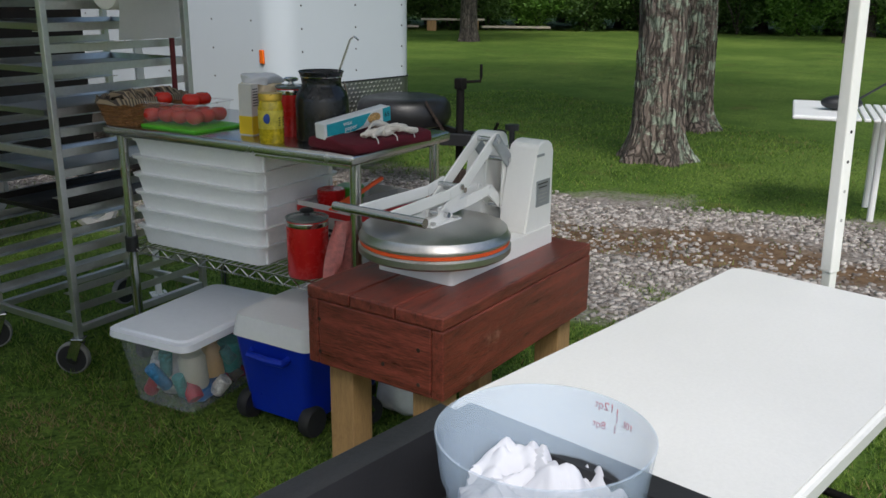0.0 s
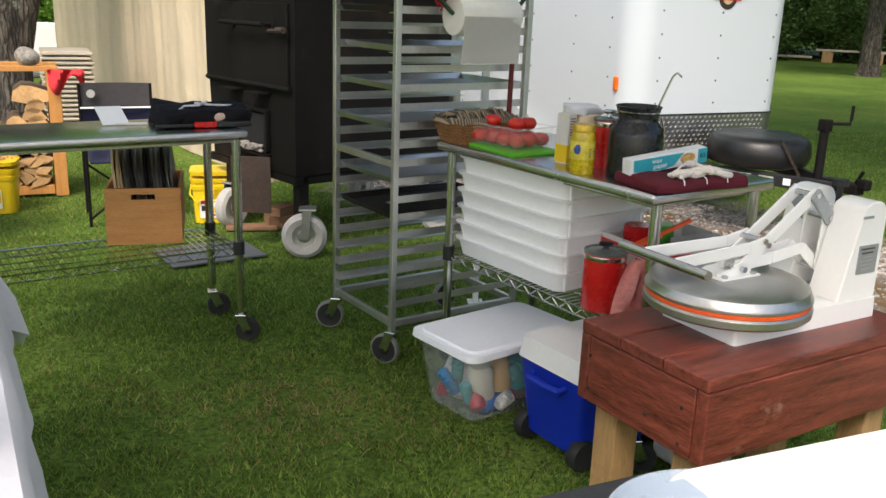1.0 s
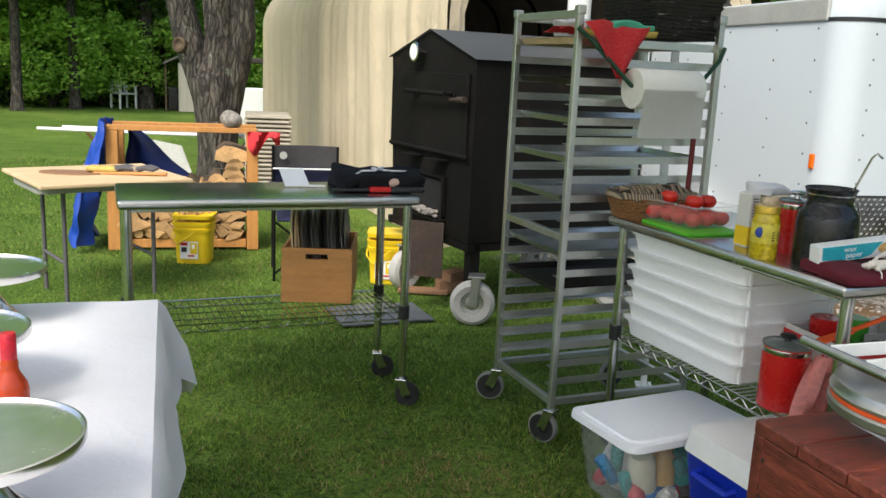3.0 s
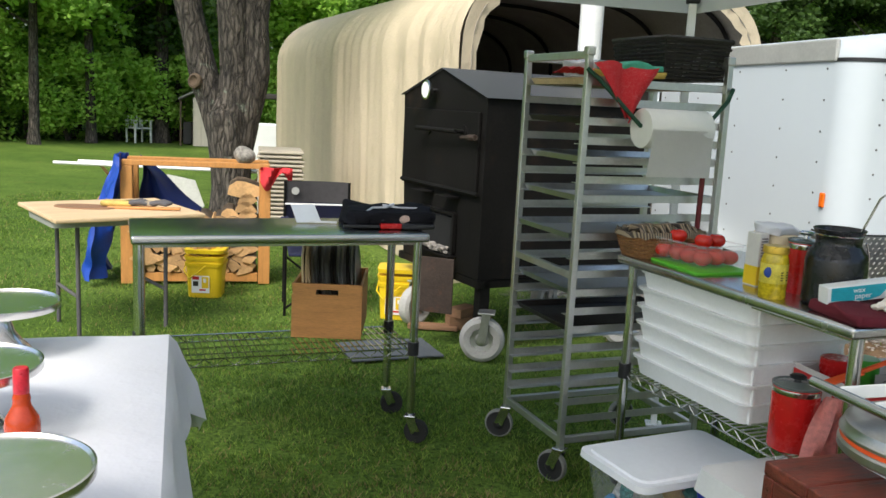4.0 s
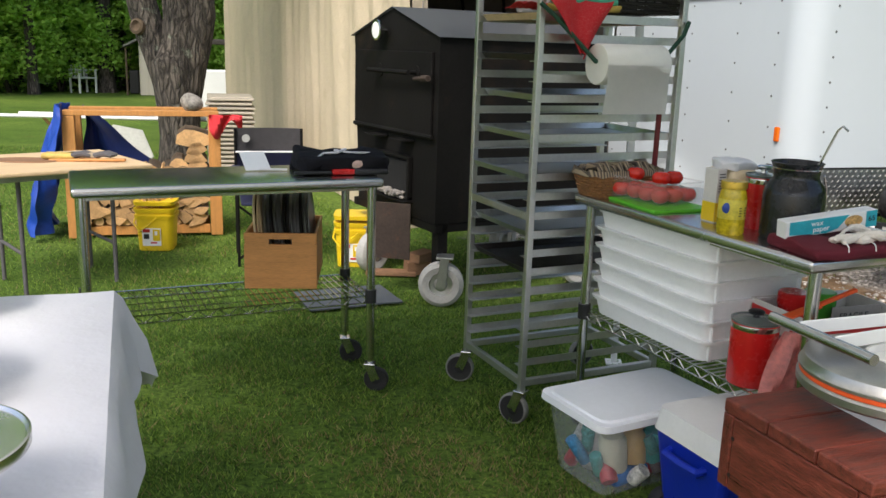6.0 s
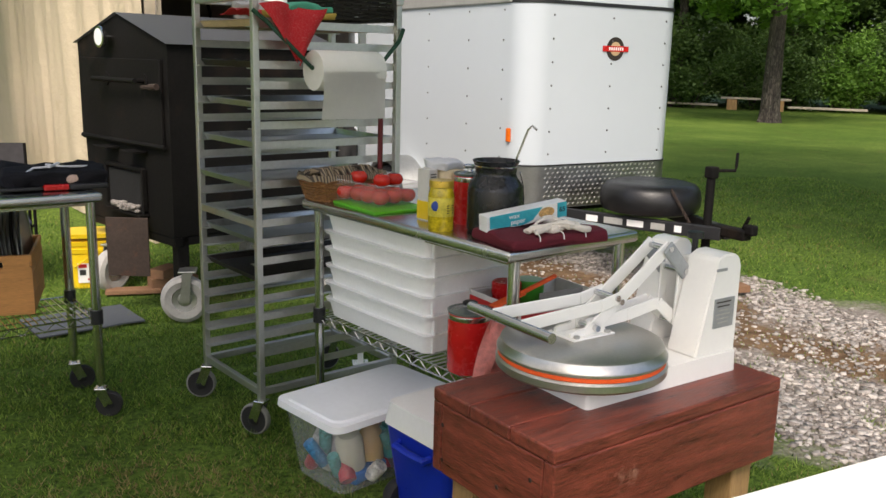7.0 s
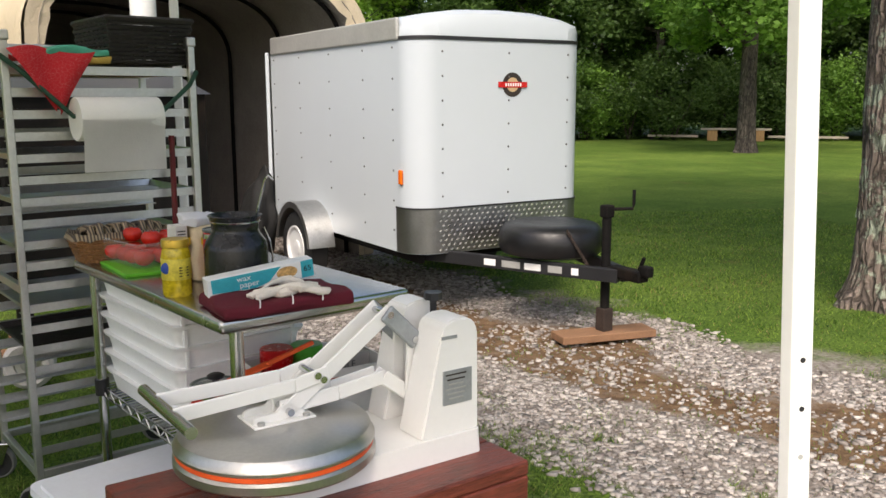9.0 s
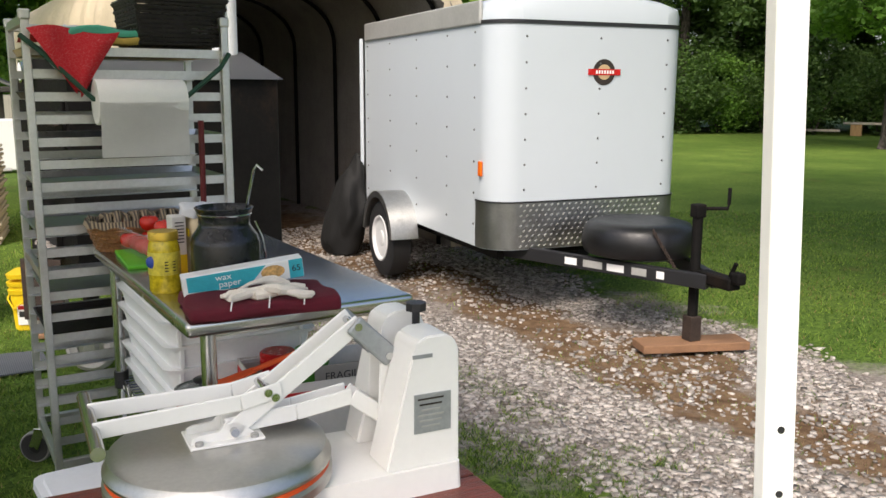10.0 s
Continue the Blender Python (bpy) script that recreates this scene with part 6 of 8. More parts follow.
tongs()
bm = B()
box(bm, (0, 0, 0), (0.11, 0.15, 0.002), 0, pose(0, 0, 0, 24, 0, 0))
beam(bm, (0.0, -0.07, -0.026), (0.12, -0.09, -0.028), 0.012, 0.008)
ob = part("spatula", bm, WHITEPL)
ob.matrix_basis = pose(-1.27, 3.33, 1.0, 0, 0, 30)
tagged(ob, "flat white plastic scraper lying on the table", "spatula")


# ---- near tables ----
def folding_table(m, L, W, h, label, top_mat, leg_mat):
    t = thing("folding_table", m, label, "table")
    bm = B()
    frustum(bm, h - 0.045, (L - 0.01, W - 0.01), h, (L, W), 0.06, seg=6)
    bmesh.ops.bevel(bm, geom=[e for e in bm.edges if all(v.co.z > h - 0.001 for v in e.verts)], offset=0.012, segments=3, affect='EDGES')
    part("tabletop", bm, top_mat, t, smooth=True)
    for sx in (-1, 1):
        x = sx * (L / 2 - 0.16)
        for sy in (-1, 1):
            bm = B()
            rod(bm, (x, sy * (W / 2 - 0.08), 0), (x, sy * (W / 2 - 0.08), h - 0.04), 0.0135, 12)
            part("leg", bm, leg_mat, t, smooth=True)
        bm = B()
        rod(bm, (x, -W / 2 + 0.08, 0.25), (x, W / 2 - 0.08, 0.25), 0.011, 10)
        part("leg_brace", bm, leg_mat, t, smooth=True)
    return t


folding_table(pose(1.02, 0.69, 0, 0, 0, 18), 1.22, 0.61, 0.74, "white plastic folding table with rounded corners", TABLEPL, BLACKSTEEL)
CT = pose(-1.33, 2.09, 0, 0, 0, 25)         # far corner of the cloth-covered table: x and y run negative from it
folding_table(CT @ pose(-0.38, -0.915, 0, 0, 0, 90), 1.83, 0.76, 0.745, "folding table hidden under a white paper cloth", TABLEPL, BLACKSTEEL)


def table_cloth():
    W, L, drop = 0.78, 1.86, 0.27
    xs = [-W - drop, -W - drop * 0.6, -W - 0.02] + [-W + W * k / 16 for k in range(17)] + [0.02, drop * 0.3, drop * 0.6, drop]
    ys = [-L - drop, -L - 0.02] + [-L + L * k / 34 for k in range(35)] + [0.02, drop * 0.3, drop * 0.6, drop]
    bm = B()
    rows = []
    for y in ys:
        row = []
        for x in xs:
            ox, oy = max(0, x) - max(0, -W - x), max(0, y) - max(0, -L - y)
            hx, hy = abs(ox), abs(oy)
            cx, cy = min(0, max(-W, x)), min(0, max(-L, y))
            fall = max(hx, hy) if not (hx and hy) else min(0.36, 1.15 * math.hypot(hx, hy))
            flare = 0.13 if not (hx and hy) else 0.35
            wave = 0.018 * math.sin(9 * (x + y * 1.2)) * min(1, fall / 0.2)
            z = 0.7495 - fall * 0.97
            if not fall:
                z += 0.004 * noise.noise((x * 5, y * 5, 0)) + 0.003 * max(0, 1 - abs(((y + 0.52) * 8))) + 0.003
            else:
                z += 0.012 * noise.noise((x * 9, y * 9, 4))
            row.append(bm.verts.new((cx + (0.016 + flare * hx) * (1 if ox > 0 else -1 if ox < 0 else 0) + (wave if hx else 0),
                                     cy + (0.016 + flare * hy) * (1 if oy > 0 else -1 if oy < 0 else 0) + (wave if hy else 0), z)))
        rows.append(row)
    for p, q in zip(rows, rows[1:]):
        for i in range(len(xs) - 1):
            bm.faces.new((p[i], p[i + 1], q[i + 1], q[i]))
    ob = part("tablecloth", bm, CLOTH, smooth=True)
    ob.matrix_basis = CT
    tagged(ob, "white paper tablecloth with fold creases hanging over the edge", "tablecloth")


table_cloth()


def pizza_stand(x, y, h=0.94):
    t = thing("pizza_stand", pose(x, y, 0.755), "polished steel pedestal stand with a round tray", "stand", "pedestal stands on the cloth")
    z = h - 0.755
    bm = B()
    lathe(bm, [(0.085, 0.0), (0.083, 0.006), (0.06, 0.03), (0.04, 0.06), (0.032, 0.09), (0.045, z - 0.03), (0.06, z - 0.012), (0.02, z - 0.011)], 32)
    part("pedestal", bm, CHROME, t, smooth=True)
    bm = B()
    lathe(bm, [(0.05, z - 0.012), (0.155, z - 0.01), (0.163, z - 0.018), (0.166, z - 0.014), (0.166, z + 0.003), (0.162, z + 0.004), (0.157, z - 0.002), (0.05, z - 0.003), (0.005, z - 0.003)], 56)
    part("tray", bm, TRAYM, t, smooth=True)


pizza_stand(-1.694, 1.769, 0.90)
pizza_stand(-1.406, 1.236, 0.90)
pizza_stand(-0.997, 0.752, 0.90)


def sauce_bottle():
    t = thing("hot_sauce_bottle", pose(-1.22, 1.17, 0.755), "glass bottle of red hot sauce with a red wrapper", "bottle")
    bm = B()
    lathe(bm, [(0.03, 0), (0.036, 0.006), (0.037, 0.05), (0.034, 0.065), (0.02, 0.09), (0.018, 0.1), (0.019, 0.108), (0.016, 0.118), (0.015, 0.13)], 28)
    part("bottle", bm, mat("hot_sauce", (0.4, 0.045, 0.012), 0.1, 0, 0.15, 20, 60, 0), t, smooth=True)
    bm = B()
    lathe(bm, [(0.0155, 0.118), (0.0165, 0.12), (0.016, 0.172), (0.014, 0.175), (0.004, 0.1755)], 24)
    part("wrapper", bm, mat("red_wrapper", (0.5, 0.015, 0.03), 0.35, 0, 0.25, 60, 120, 0), t, smooth=True)


sauce_bottle()


# ---- black utility cart with the plastic container ----
CART = pose(0.335, 0.705, 0, 0, 0, 20)


def utility_cart():
    t = thing("utility_cart", CART, "black moulded plastic utility cart", "cart")
    L, W = 0.98, 0.62
    bm = B()
    zt, zf = 0.80, 0.685
    def rim(e, z):
        return [bm.verts.new(c) for c in ((-L - e, -W - e, z), (e, -W - e, z), (e, e, z), (-L - e, e, z))]
    a, b_, c, d, g = rim(0.0, 0.74), rim(0.006, zt - 0.006), rim(-0.004, zt), rim(-0.055, zt - 0.004), rim(-0.075, zf)
    for p, q in ((a, b_), (b_, c), (c, d), (d, g)):
        for i in range(4):
            bm.faces.new((p[i], p[(i + 1) % 4], q[(i + 1) % 4], q[i]))
    bm.faces.new(g)
    bmesh.ops.bevel(bm, geom=[e for e in bm.edges if e.calc_length() < 0.3], offset=0.03, segments=4, affect='EDGES')
    part("top_tray", bm, BLACKPL, t, smooth=True)
    for y in (-0.2, -0.36, -0.5):
        bm = B()
        box(bm, (-L / 2, y, zf + 0.004), (L - 0.3, 0.018, 0.012), 0.004)
        part("tray_rib", bm, BLACKPL, t)
    for x in (-L + 0.07, -0.07):
        for y in (-W + 0.07, -0.07):
            bm = B()
            box(bm, (x, y, 0.42), (0.07, 0.07, 0.55), 0.015)
            p = part("post", bm, BLACKPL, t)
            caster(p, (x, y, 0.16), 0.06, None, 40)
    bm = B()
    box(bm, (-L / 2, -W / 2, 0.19), (L - 0.02, W - 0.02, 0.06), 0.02)
    part("lower_tray", bm, BLACKPL, t)


utility_cart()


def container():
    t = thing("food_container", pose(0.285, 0.37, 0.69), "round translucent plastic food container with red quart marks", "container")
    bm = B()
    lathe(bm, [(0.115, 0.0), (0.125, 0.006), (0.134, 0.135), (0.142, 0.15), (0.149, 0.207), (0.150, 0.212), (0.147, 0.213), (0.145, 0.208), (0.138, 0.152), (0.130, 0.136), (0.121, 0.01), (0.02, 0.006)], 64)
    part("tub", bm, BUCKETPL, t, smooth=True)
    for txt, a, z, s in (("12qt", 18, 0.196, 0.019), ("10L", 0, 0.182, 0.016), ("8qt", 20, 0.166, 0.017)):
        r = 0.1475 + (z - 0.195) * 0.125
        A = radians(a)
        m = Matrix.Translation((r * math.cos(A), r * math.sin(A), z)) @ pose(0, 0, 0, 0, 0, a + 90) @ FLAT_X
        text_part(txt, s, m, REDINK, t, "mark")
    for a, z, w in ((9, 0.189, 0.022), (10, 0.166, 0.013)):
        A = radians(a)
        bm = B()
        box(bm, (0, 0, 0), (0.0014, 0.0016, w), 0, Matrix.Translation((0.1475 * math.cos(A), 0.1475 * math.sin(A), z)))
        part("scale_line", bm, REDINK, t)
    bm = B()
    bmesh.ops.create_grid(bm, x_segments=46, y_segments=46, size=0.115)
    for v in list(bm.verts):
        r = math.hypot(v.co.x, v.co.y)
        n1 = noise.noise(v.co * 16) + 0.6 * abs(noise.noise(v.co * 34 + Vector((3, 3, 0))))
        v.co.z = 0.108 + 0.055 * n1 + 0.02 * max(0, 1 - r / 0.08)
        if r > 0.118:
            v.co.x *= 0.118 / r
            v.co.y *= 0.118 / r
            v.co.z -= 0.03
    part("rag", bm, CLOTH, t, "crumpled white cloths inside", smooth=True)


container()


# ---- chopping board table, wood rack and buckets ----
BT = pose(-2.97, 4.68, 0, 0, 0, 47)
folding_table(BT, 0.86, 0.6, 0.735, "grey folding table under a wooden board", mat("grey_table", (0.33, 0.33, 0.31), 0.6), GREYFAB)
bm = B()
box(bm, (0, 0, 0.014), (0.9, 0.86, 0.026), 0.008)
ob = part("wooden_board", bm, BOARD)
ob.matrix_basis = BT @ pose(0, 0, 0.735)
tagged(ob, "large pale wooden board laid on a folding table", "board")


def peel():
    t = thing("pizza_peel", BT @ pose(-0.03, -0.03, 0.757, 0, 0, -38), "long-handled wooden peel lying on the board", "peel")
    bm = B()
    bmesh.ops.create_cone(bm, cap_ends=True, segments=28, radius1=0.13, radius2=0.125, depth=0.012, matrix=Matrix.Translation((-0.14, 0, 0.008)) @ Matrix.Diagonal((1.5, 0.8, 1, 1)))
    part("blade", bm, PLANKW, t, smooth=True)
    bm = B()
    beam(bm, (0.0, 0, 0.012), (0.45, 0.03, 0.02), 0.03, 0.018, 0.006)
    part("handle", bm, CRATEW, t)


peel()
for k, (x, y, rz, mt) in enumerate(((0.04, -0.02, -35, "yellow_leather"), (0.16, -0.08, -42, "tan_leather"))):
    t = thing("work_glove", BT @ pose(x, y, 0.775, 0, 0, rz), "worn leather work glove with dark fingers on the board", "glove", "gloves on the board")
    bm = B()
    box(bm, (0, 0, 0.018), (0.2, 0.11, 0.036), 0.016, seg=3)
    part("cuff", bm, mat(mt, (0.5, 0.36, 0.1) if k == 0 else (0.33, 0.26, 0.18), 0.8, 0, 0.3, 15, 80, 0.3), t, smooth=True)
    for j in range(4):
        bm = B()
        tube(bm, [(0.08, -0.04 + 0.026 * j, 0.022), (0.14, -0.04 + 0.028 * j, 0.034), (0.19, -0.042 + 0.03 * j, 0.022)], [0.016, 0.015, 0.01], 8)
        part("finger", bm, GREYFAB, t, smooth=True)

WR = pose(-2.51, 6.23, 0, 0, 0, 21)           # foot of the right post; the rack runs along -x


def wood_rack():
    t = thing("firewood_rack", WR, "orange timber firewood rack with a top rail", "rack")
    for x in (0, -1.05):
        for y in (0, 0.36):
            bm = B()
            box(bm, (x, y, 0.465), (0.09, 0.085, 0.93), 0.005)
            part("post", bm, CEDAR, t)
        bm = B()
        box(bm, (x, 0.18, 0.06), (0.085, 0.27, 0.085), 0.004)
        part("end_sill", bm, CEDAR, t)
    for y in (0, 0.36):
        bm = B()
        box(bm, (0, 0, 0), (0.04, 0.085, 1.12), 0.004, Matrix.Translation((-0.525, y, 0.952)) @ Euler((0, radians(90), 0)).to_matrix().to_4x4())
        part("top_rail", bm, CEDAR, t)
        bm = B()
        box(bm, (0, 0, 0), (0.07, 0.04, 0.95), 0.004, Matrix.Translation((-0.525, y, 0.05)) @ Euler((0, radians(90), 0)).to_matrix().to_4x4())
        part("bottom_rail", bm, CEDAR, t)


wood_rack()


def split_log(m, r, a0, a1, ln, group="split logs in the rack"):
    """A split billet: a wedge or half round with bark on its outside."""
    bm = B()
    pts = [(0.0, 0.0)] if a1 - a0 < 6 else []
    n = 6
    for k in range(n + 1):
        a = a0 + (a1 - a0) * k / n
        rr = r * (1 + 0.12 * math.sin(a * 3 + r * 90))
        pts.append((rr * math.cos(a), rr * math.sin(a)))
    prism(bm, pts, -ln / 2, ln / 2)
    for f in bm.faces:
        if abs(f.normal.y) > 0.7:
            f.material_index = 0
        else:
            c = f.calc_center_median()
            f.material_index = 1 if math.hypot(c.x, c.z) > r * 0.8 else 0
    ob = part("firewood_log", bm, [LOGEND, BARKM])
    ob.matrix_basis = m
    tagged(ob, "split firewood log with pale end grain", "log", group)


rnd = random.Random(5)
z = 0.09
while z < 0.47:
    x = -0.06
    h = 0.076
    up = True
    while x > -0.99:
        w = rnd.uniform(0.075, 0.115)
        sp = rnd.uniform(1.5, 2.2)
        if rnd.random() < 0.15:
            split_log(WR @ pose(x - w / 2, 0.17 + rnd.uniform(-0.04, 0.02), z + h / 2, 0, rnd.uniform(-20, 20), 0), h * 0.52, 0, 6.2831, 0.40)
            x -= w * 0.85
        else:
            a = (math.pi / 2 if up else -math.pi / 2) + rnd.uniform(-0.4, 0.4)
            split_log(WR @ pose(x - w / 2, 0.17 + rnd.uniform(-0.04, 0.02), z + h / 2 - (0.036 if up else -0.036)), w * 0.86, a - sp / 2, a + sp / 2, 0.40)
            x -= w * 0.62
        up = not up
    z += h * 0.98
for k in range(4):
    split_log(WR @ pose(-0.13 - 0.02 * (k % 2), 0.17, 0.50 + 0.062 * k), 0.10 if k < 3 else 0.15, 0.25 if k % 2 else 0.6, 2.9, 0.38)
split_log(WR @ pose(-0.27, 0.17, 0.50), 0.10, 0.2, 2.6, 0.38)

# stone on the rail, red cloth on the post
bm = B()
bmesh.ops.create_icosphere(bm, subdivisions=3, radius=0.085)
for v in bm.verts:
    v.co *= 1 + 0.3 * noise.noise(v.co * 9)
    v.co.z *= 0.85
ob = part("stone", bm, mat("grey_stone", (0.25, 0.23, 0.2), 0.95, 0, 0.5, 14, 50, 0.7))
ob.matrix_basis = WR @ pose(-0.17, 0.02, 1.035)
tagged(ob, "rough grey stone lying on the rack's top rail", "stone")
drape("red_cloth", WR @ pose(0.05, -0.07, 0.93), lambda u, v: (-0.09 + 0.25 * u, -0.02 + 0.03 * math.sin(u * 11 + v * 4), 0.02 - 0.19 * v * (0.6 + 0.4 * math.sin(u * 7))), 12, 8, BANDANA, "red patterned cloth hung over the firewood rack", "cloth")
drape("tarpaulin", WR @ pose(-1.10, 0.16, 0.97), lambda u, v: (-0.04 - 0.3 * v * (0.6 + noise.noise((u * 7, v * 2.2, 1.0))) - 0.05 * noise.noise((u * 13, v * 5, 2.0)) + 0.10 * (1 - v) * abs(u - 0.5),
                                                             0.34 * (1 - 2 * u) * (0.75 + 0.35 * v) + 0.06 * noise.noise((u * 5, v * 6, 5.0)), 0.03 - 0.95 * v + 0.05 * noise.noise((u * 9, v * 3, 8.0)) * (1 - v)), 40, 26, TARP, "blue tarpaulin draped over the end of the firewood rack", "tarpaulin")
drape("tarpaulin", WR @ pose(-1.02, 0.42, 0.96), lambda u, v: (0.02 + 0.75 * u * v + 0.02 * math.sin(v * 9), 0.04 + 0.04 * math.sin(u * 8) + 0.08 * v, 0.0 - 0.66 * v + 0.02 * math.sin(u * 7)), 14, 14, mat("navy_tarp", (0.006, 0.016, 0.09), 0.45, 0, 0.2, 10, 60, 0.15), "dark blue tarpaulin stretched behind the firewood", "tarpaulin")


def yellow_bucket(m, label, sticks):
    t = thing("bucket", m, label, "bucket", "yellow buckets")
    bm = B()
    frustum(bm, 0.0, (0.24, 0.22), 0.30, (0.275, 0.25), 0.05, seg=5)
    part("tub", bm, YELLOW, t, smooth=True)
    for z, e in ((0.235, 0.006), (0.285, 0.012), (0.335, 0.012)):
        bm = B()
        frustum(bm, z, (0.275 + e, 0.25 + e), z + 0.028, (0.285 + e, 0.26 + e), 0.05, seg=5)
        part("rim", bm, YELLOW, t, smooth=True)
    bm = B()
    tube(bm, [(-0.14, -0.02, 0.26), (-0.15, -0.08, 0.2), (-0.1, -0.145, 0.15), (-0.03, -0.15, 0.20), (0.02, -0.15, 0.25)], 0.006, 6)
    part("handle", bm, YELLOW, t, smooth=True)
    bm = B()
    box(bm, (-0.02, -0.1185, 0.11), (0.13, 0.003, 0.13), 0, pose(0, 0, 0, 2.5, 0, 0))
    lb = part("label", bm, WHITEPL, t, "white and red printed label")
    for c, s, mt in (((-0.055, -0.1215, 0.158), (0.05, 0.003, 0.024), REDINK), ((-0.055, -0.1215, 0.115), (0.038, 0.003, 0.036), INK), ((-0.005, -0.1215, 0.068), (0.045, 0.003, 0.012), REDINK), ((0.015, -0.1215, 0.125), (0.05, 0.003, 0.085), YELLOW), ((0.012, -0.1235, 0.14), (0.02, 0.002, 0.03), WHITEINK)):
        bm = B()
        box(bm, (c[0], c[1] + 0.0005, c[2]), s, 0, pose(0, 0, 0, 2.5, 0, 0))
        part("print_patch", bm, mt, lb)
    if sticks:
        for k in range(34):
            bm = B()
            a, b_ = rnd.uniform(-0.11, 0.11), rnd.uniform(-0.09, 0.09)
            beam(bm, (a, b_, 0.2), (a + rnd.uniform(-0.02, 0.02), b_ + rnd.uniform(-0.02, 0.02), 0.375 + rnd.uniform(0, 0.035)), rnd.uniform(0.012, 0.03), 0.012)
            ob = part("kindling_stick", bm, LOGEND)
            ob.matrix_basis = m
            tagged(ob, "split kindling stick standing in the bucket", "stick", "kindling in the bucket")


yellow_bucket(pose(-2.76, 5.68, 0, 0, 0, 12), "square yellow plastic bucket full of kindling on the grass", True)
yellow_bucket(pose(-1.25, 5.52, 0, 0, 0, 8), "square yellow plastic bucket beside the smoker", False)


# ---- chairs and bits beyond ----
def camp_chair():
    t = thing("camp_chair", pose(-1.86, 5.55, -0.0, 0, 0, 20), "folding camp chair with grey and navy fabric", "chair")
    W, D = 0.47, 0.46
    rows = []
    bm = B()
    for j in range(9):
        z = 0.48 + 0.42 * j / 8
        rows.append([bm.verts.new((-W / 2 + W * i / 12, 0.2 + 0.05 * j / 8 + 0.05 * math.sin(math.pi * i / 12), z)) for i in range(13)])
    for p, q in zip(rows, rows[1:]):
        for i in range(12):
            f = bm.faces.new((p[i], p[i + 1], q[i + 1], q[i]))
            f.material_index = 1 if f.calc_center_median().z > 0.74 else 0
    bmesh.ops.solidify(bm, geom=bm.faces[:], thickness=0.006)
    part("backrest", bm, [NAVY, GREYFAB], t, smooth=True)
    bm = B()
    beam(bm, (-W / 2, 0.222, 0.735), (W / 2, 0.222, 0.735), 0.006, 0.012)
    part("white_stripe", bm, WHITEINK, t)
    bm = B()
    rod(bm, (-0.16, 0.232, 0.83), (-0.16, 0.228, 0.83), 0.028, 20)
    part("round_badge", bm, TRIMGREY, t)
    bm = B()
    box(bm, (0, 0, 0.43), (W - 0.04, D, 0.02), 0.008)
    part("seat", bm, NAVY, t)
    for sx in (-1, 1):
        for a, b_ in (((sx * W / 2, 0.24, 0.9), (sx * W / 2, 0.18, 0.0)), ((sx * W / 2, -0.22, 0.62), (sx * W / 2, -0.22, 0.0))):
            bm = B()
            rod(bm, a, b_, 0.01, 8)
            part("leg", bm, BLACKSTEEL, t)
        bm = B()
        box(bm, (sx * W / 2, 0.0, 0.63), (0.06, 0.46, 0.02), 0.008)
        part("armrest", bm, NAVY, t)
        bm = B()
        rod(bm, (sx * W / 2, -0.22, 0.05), (-sx * W / 2, -0.2, 0.42), 0.008, 8)
        part("cross_strut", bm, BLACKSTEEL, t)


camp_chair()
CHAIRPL = mat("beige_chair_plastic", (0.42, 0.37, 0.3), 0.6, 0, 0.12, 6, 50, 0.05, rnd=0.12)
for k in range(21):
    bm = B()
    box(bm, (0, 0, 0.018), (0.47, 0.86, 0.026), 0.008)
    box(bm, (0, -0.2, 0.034), (0.4, 0.36, 0.012), 0.005)
    ob = part("folded_chair", bm, CHAIRPL)
    ob.matrix_basis = pose(-3.25 + 0.01 * math.sin(k * 2.2), 8.75, 0.045 * k, 0, 0, 20 + 1.5 * math.sin(k * 1.9))
    tagged(ob, "folded beige plastic chair in a flat stack", "folding chair", "stack of folded chairs")
# pale slab leaning near the tree, poles on the grass, ground mat, timber blocks
bm = B()
lathe(bm, [(0.3, -0.025), (0.31, -0.02), (0.31, 0.02), (0.3, 0.025)], 6)
ob = part("leaning_panel", bm, mat("pale_panel", (0.5, 0.5, 0.46), 0.7, 0, 0.15, 6, 40, 0.1))
ob.matrix_basis = pose(-4.45, 8.75, 0.29, 72, 12, 28)
tagged(ob, "pale six-sided panel leaning against the tree", "panel")
for k in range(2):
    bm = B()
    rod(bm, (0, 0, 0), (2.6, 0.45, 0), 0.02, 10)
    ob = part("white_pole", bm, WHITEPL, smooth=True)
    ob.matrix_basis = pose(-5.9 - 0.1 * k, 9.2 - 0.35 * k, 0.62, 0, 0, 0)
    tagged(ob, "long white plastic pole resting above the grass", "pole", "white poles")
for p in ((-5.4, 9.1), (-3.8, 9.35)):
    bm = B()
    beam(bm, (-0.2, -0.3, 0), (0.1, 0.1, 0.61), 0.03, 0.03)
    beam(bm, (0.2, 0.3, 0), (-0.1, -0.1, 0.61), 0.03, 0.03)
    ob = part("pole_trestle", bm, PINE)
    ob.matrix_basis = pose(*p, 0)
    tagged(ob, "small timber trestle carrying the poles", "trestle", "trestles under the poles")
bm = B()
bmesh.ops.create_grid(bm, x_segments=18, y_segments=14, size=0.5, matrix=Matrix.Diagonal((0.57, 0.4, 1, 1)))
for v in bm.verts:
    v.co.z = 0.012 + 0.006 * noise.noise(v.co * 6)
bmesh.ops.solidify(bm, geom=bm.faces[:], thickness=0.008)
ob = part("ground_mat", bm, stripes("grey_mat", (0.07, 0.08, 0.09), (0.11, 0.12, 0.135), 30), smooth=True)
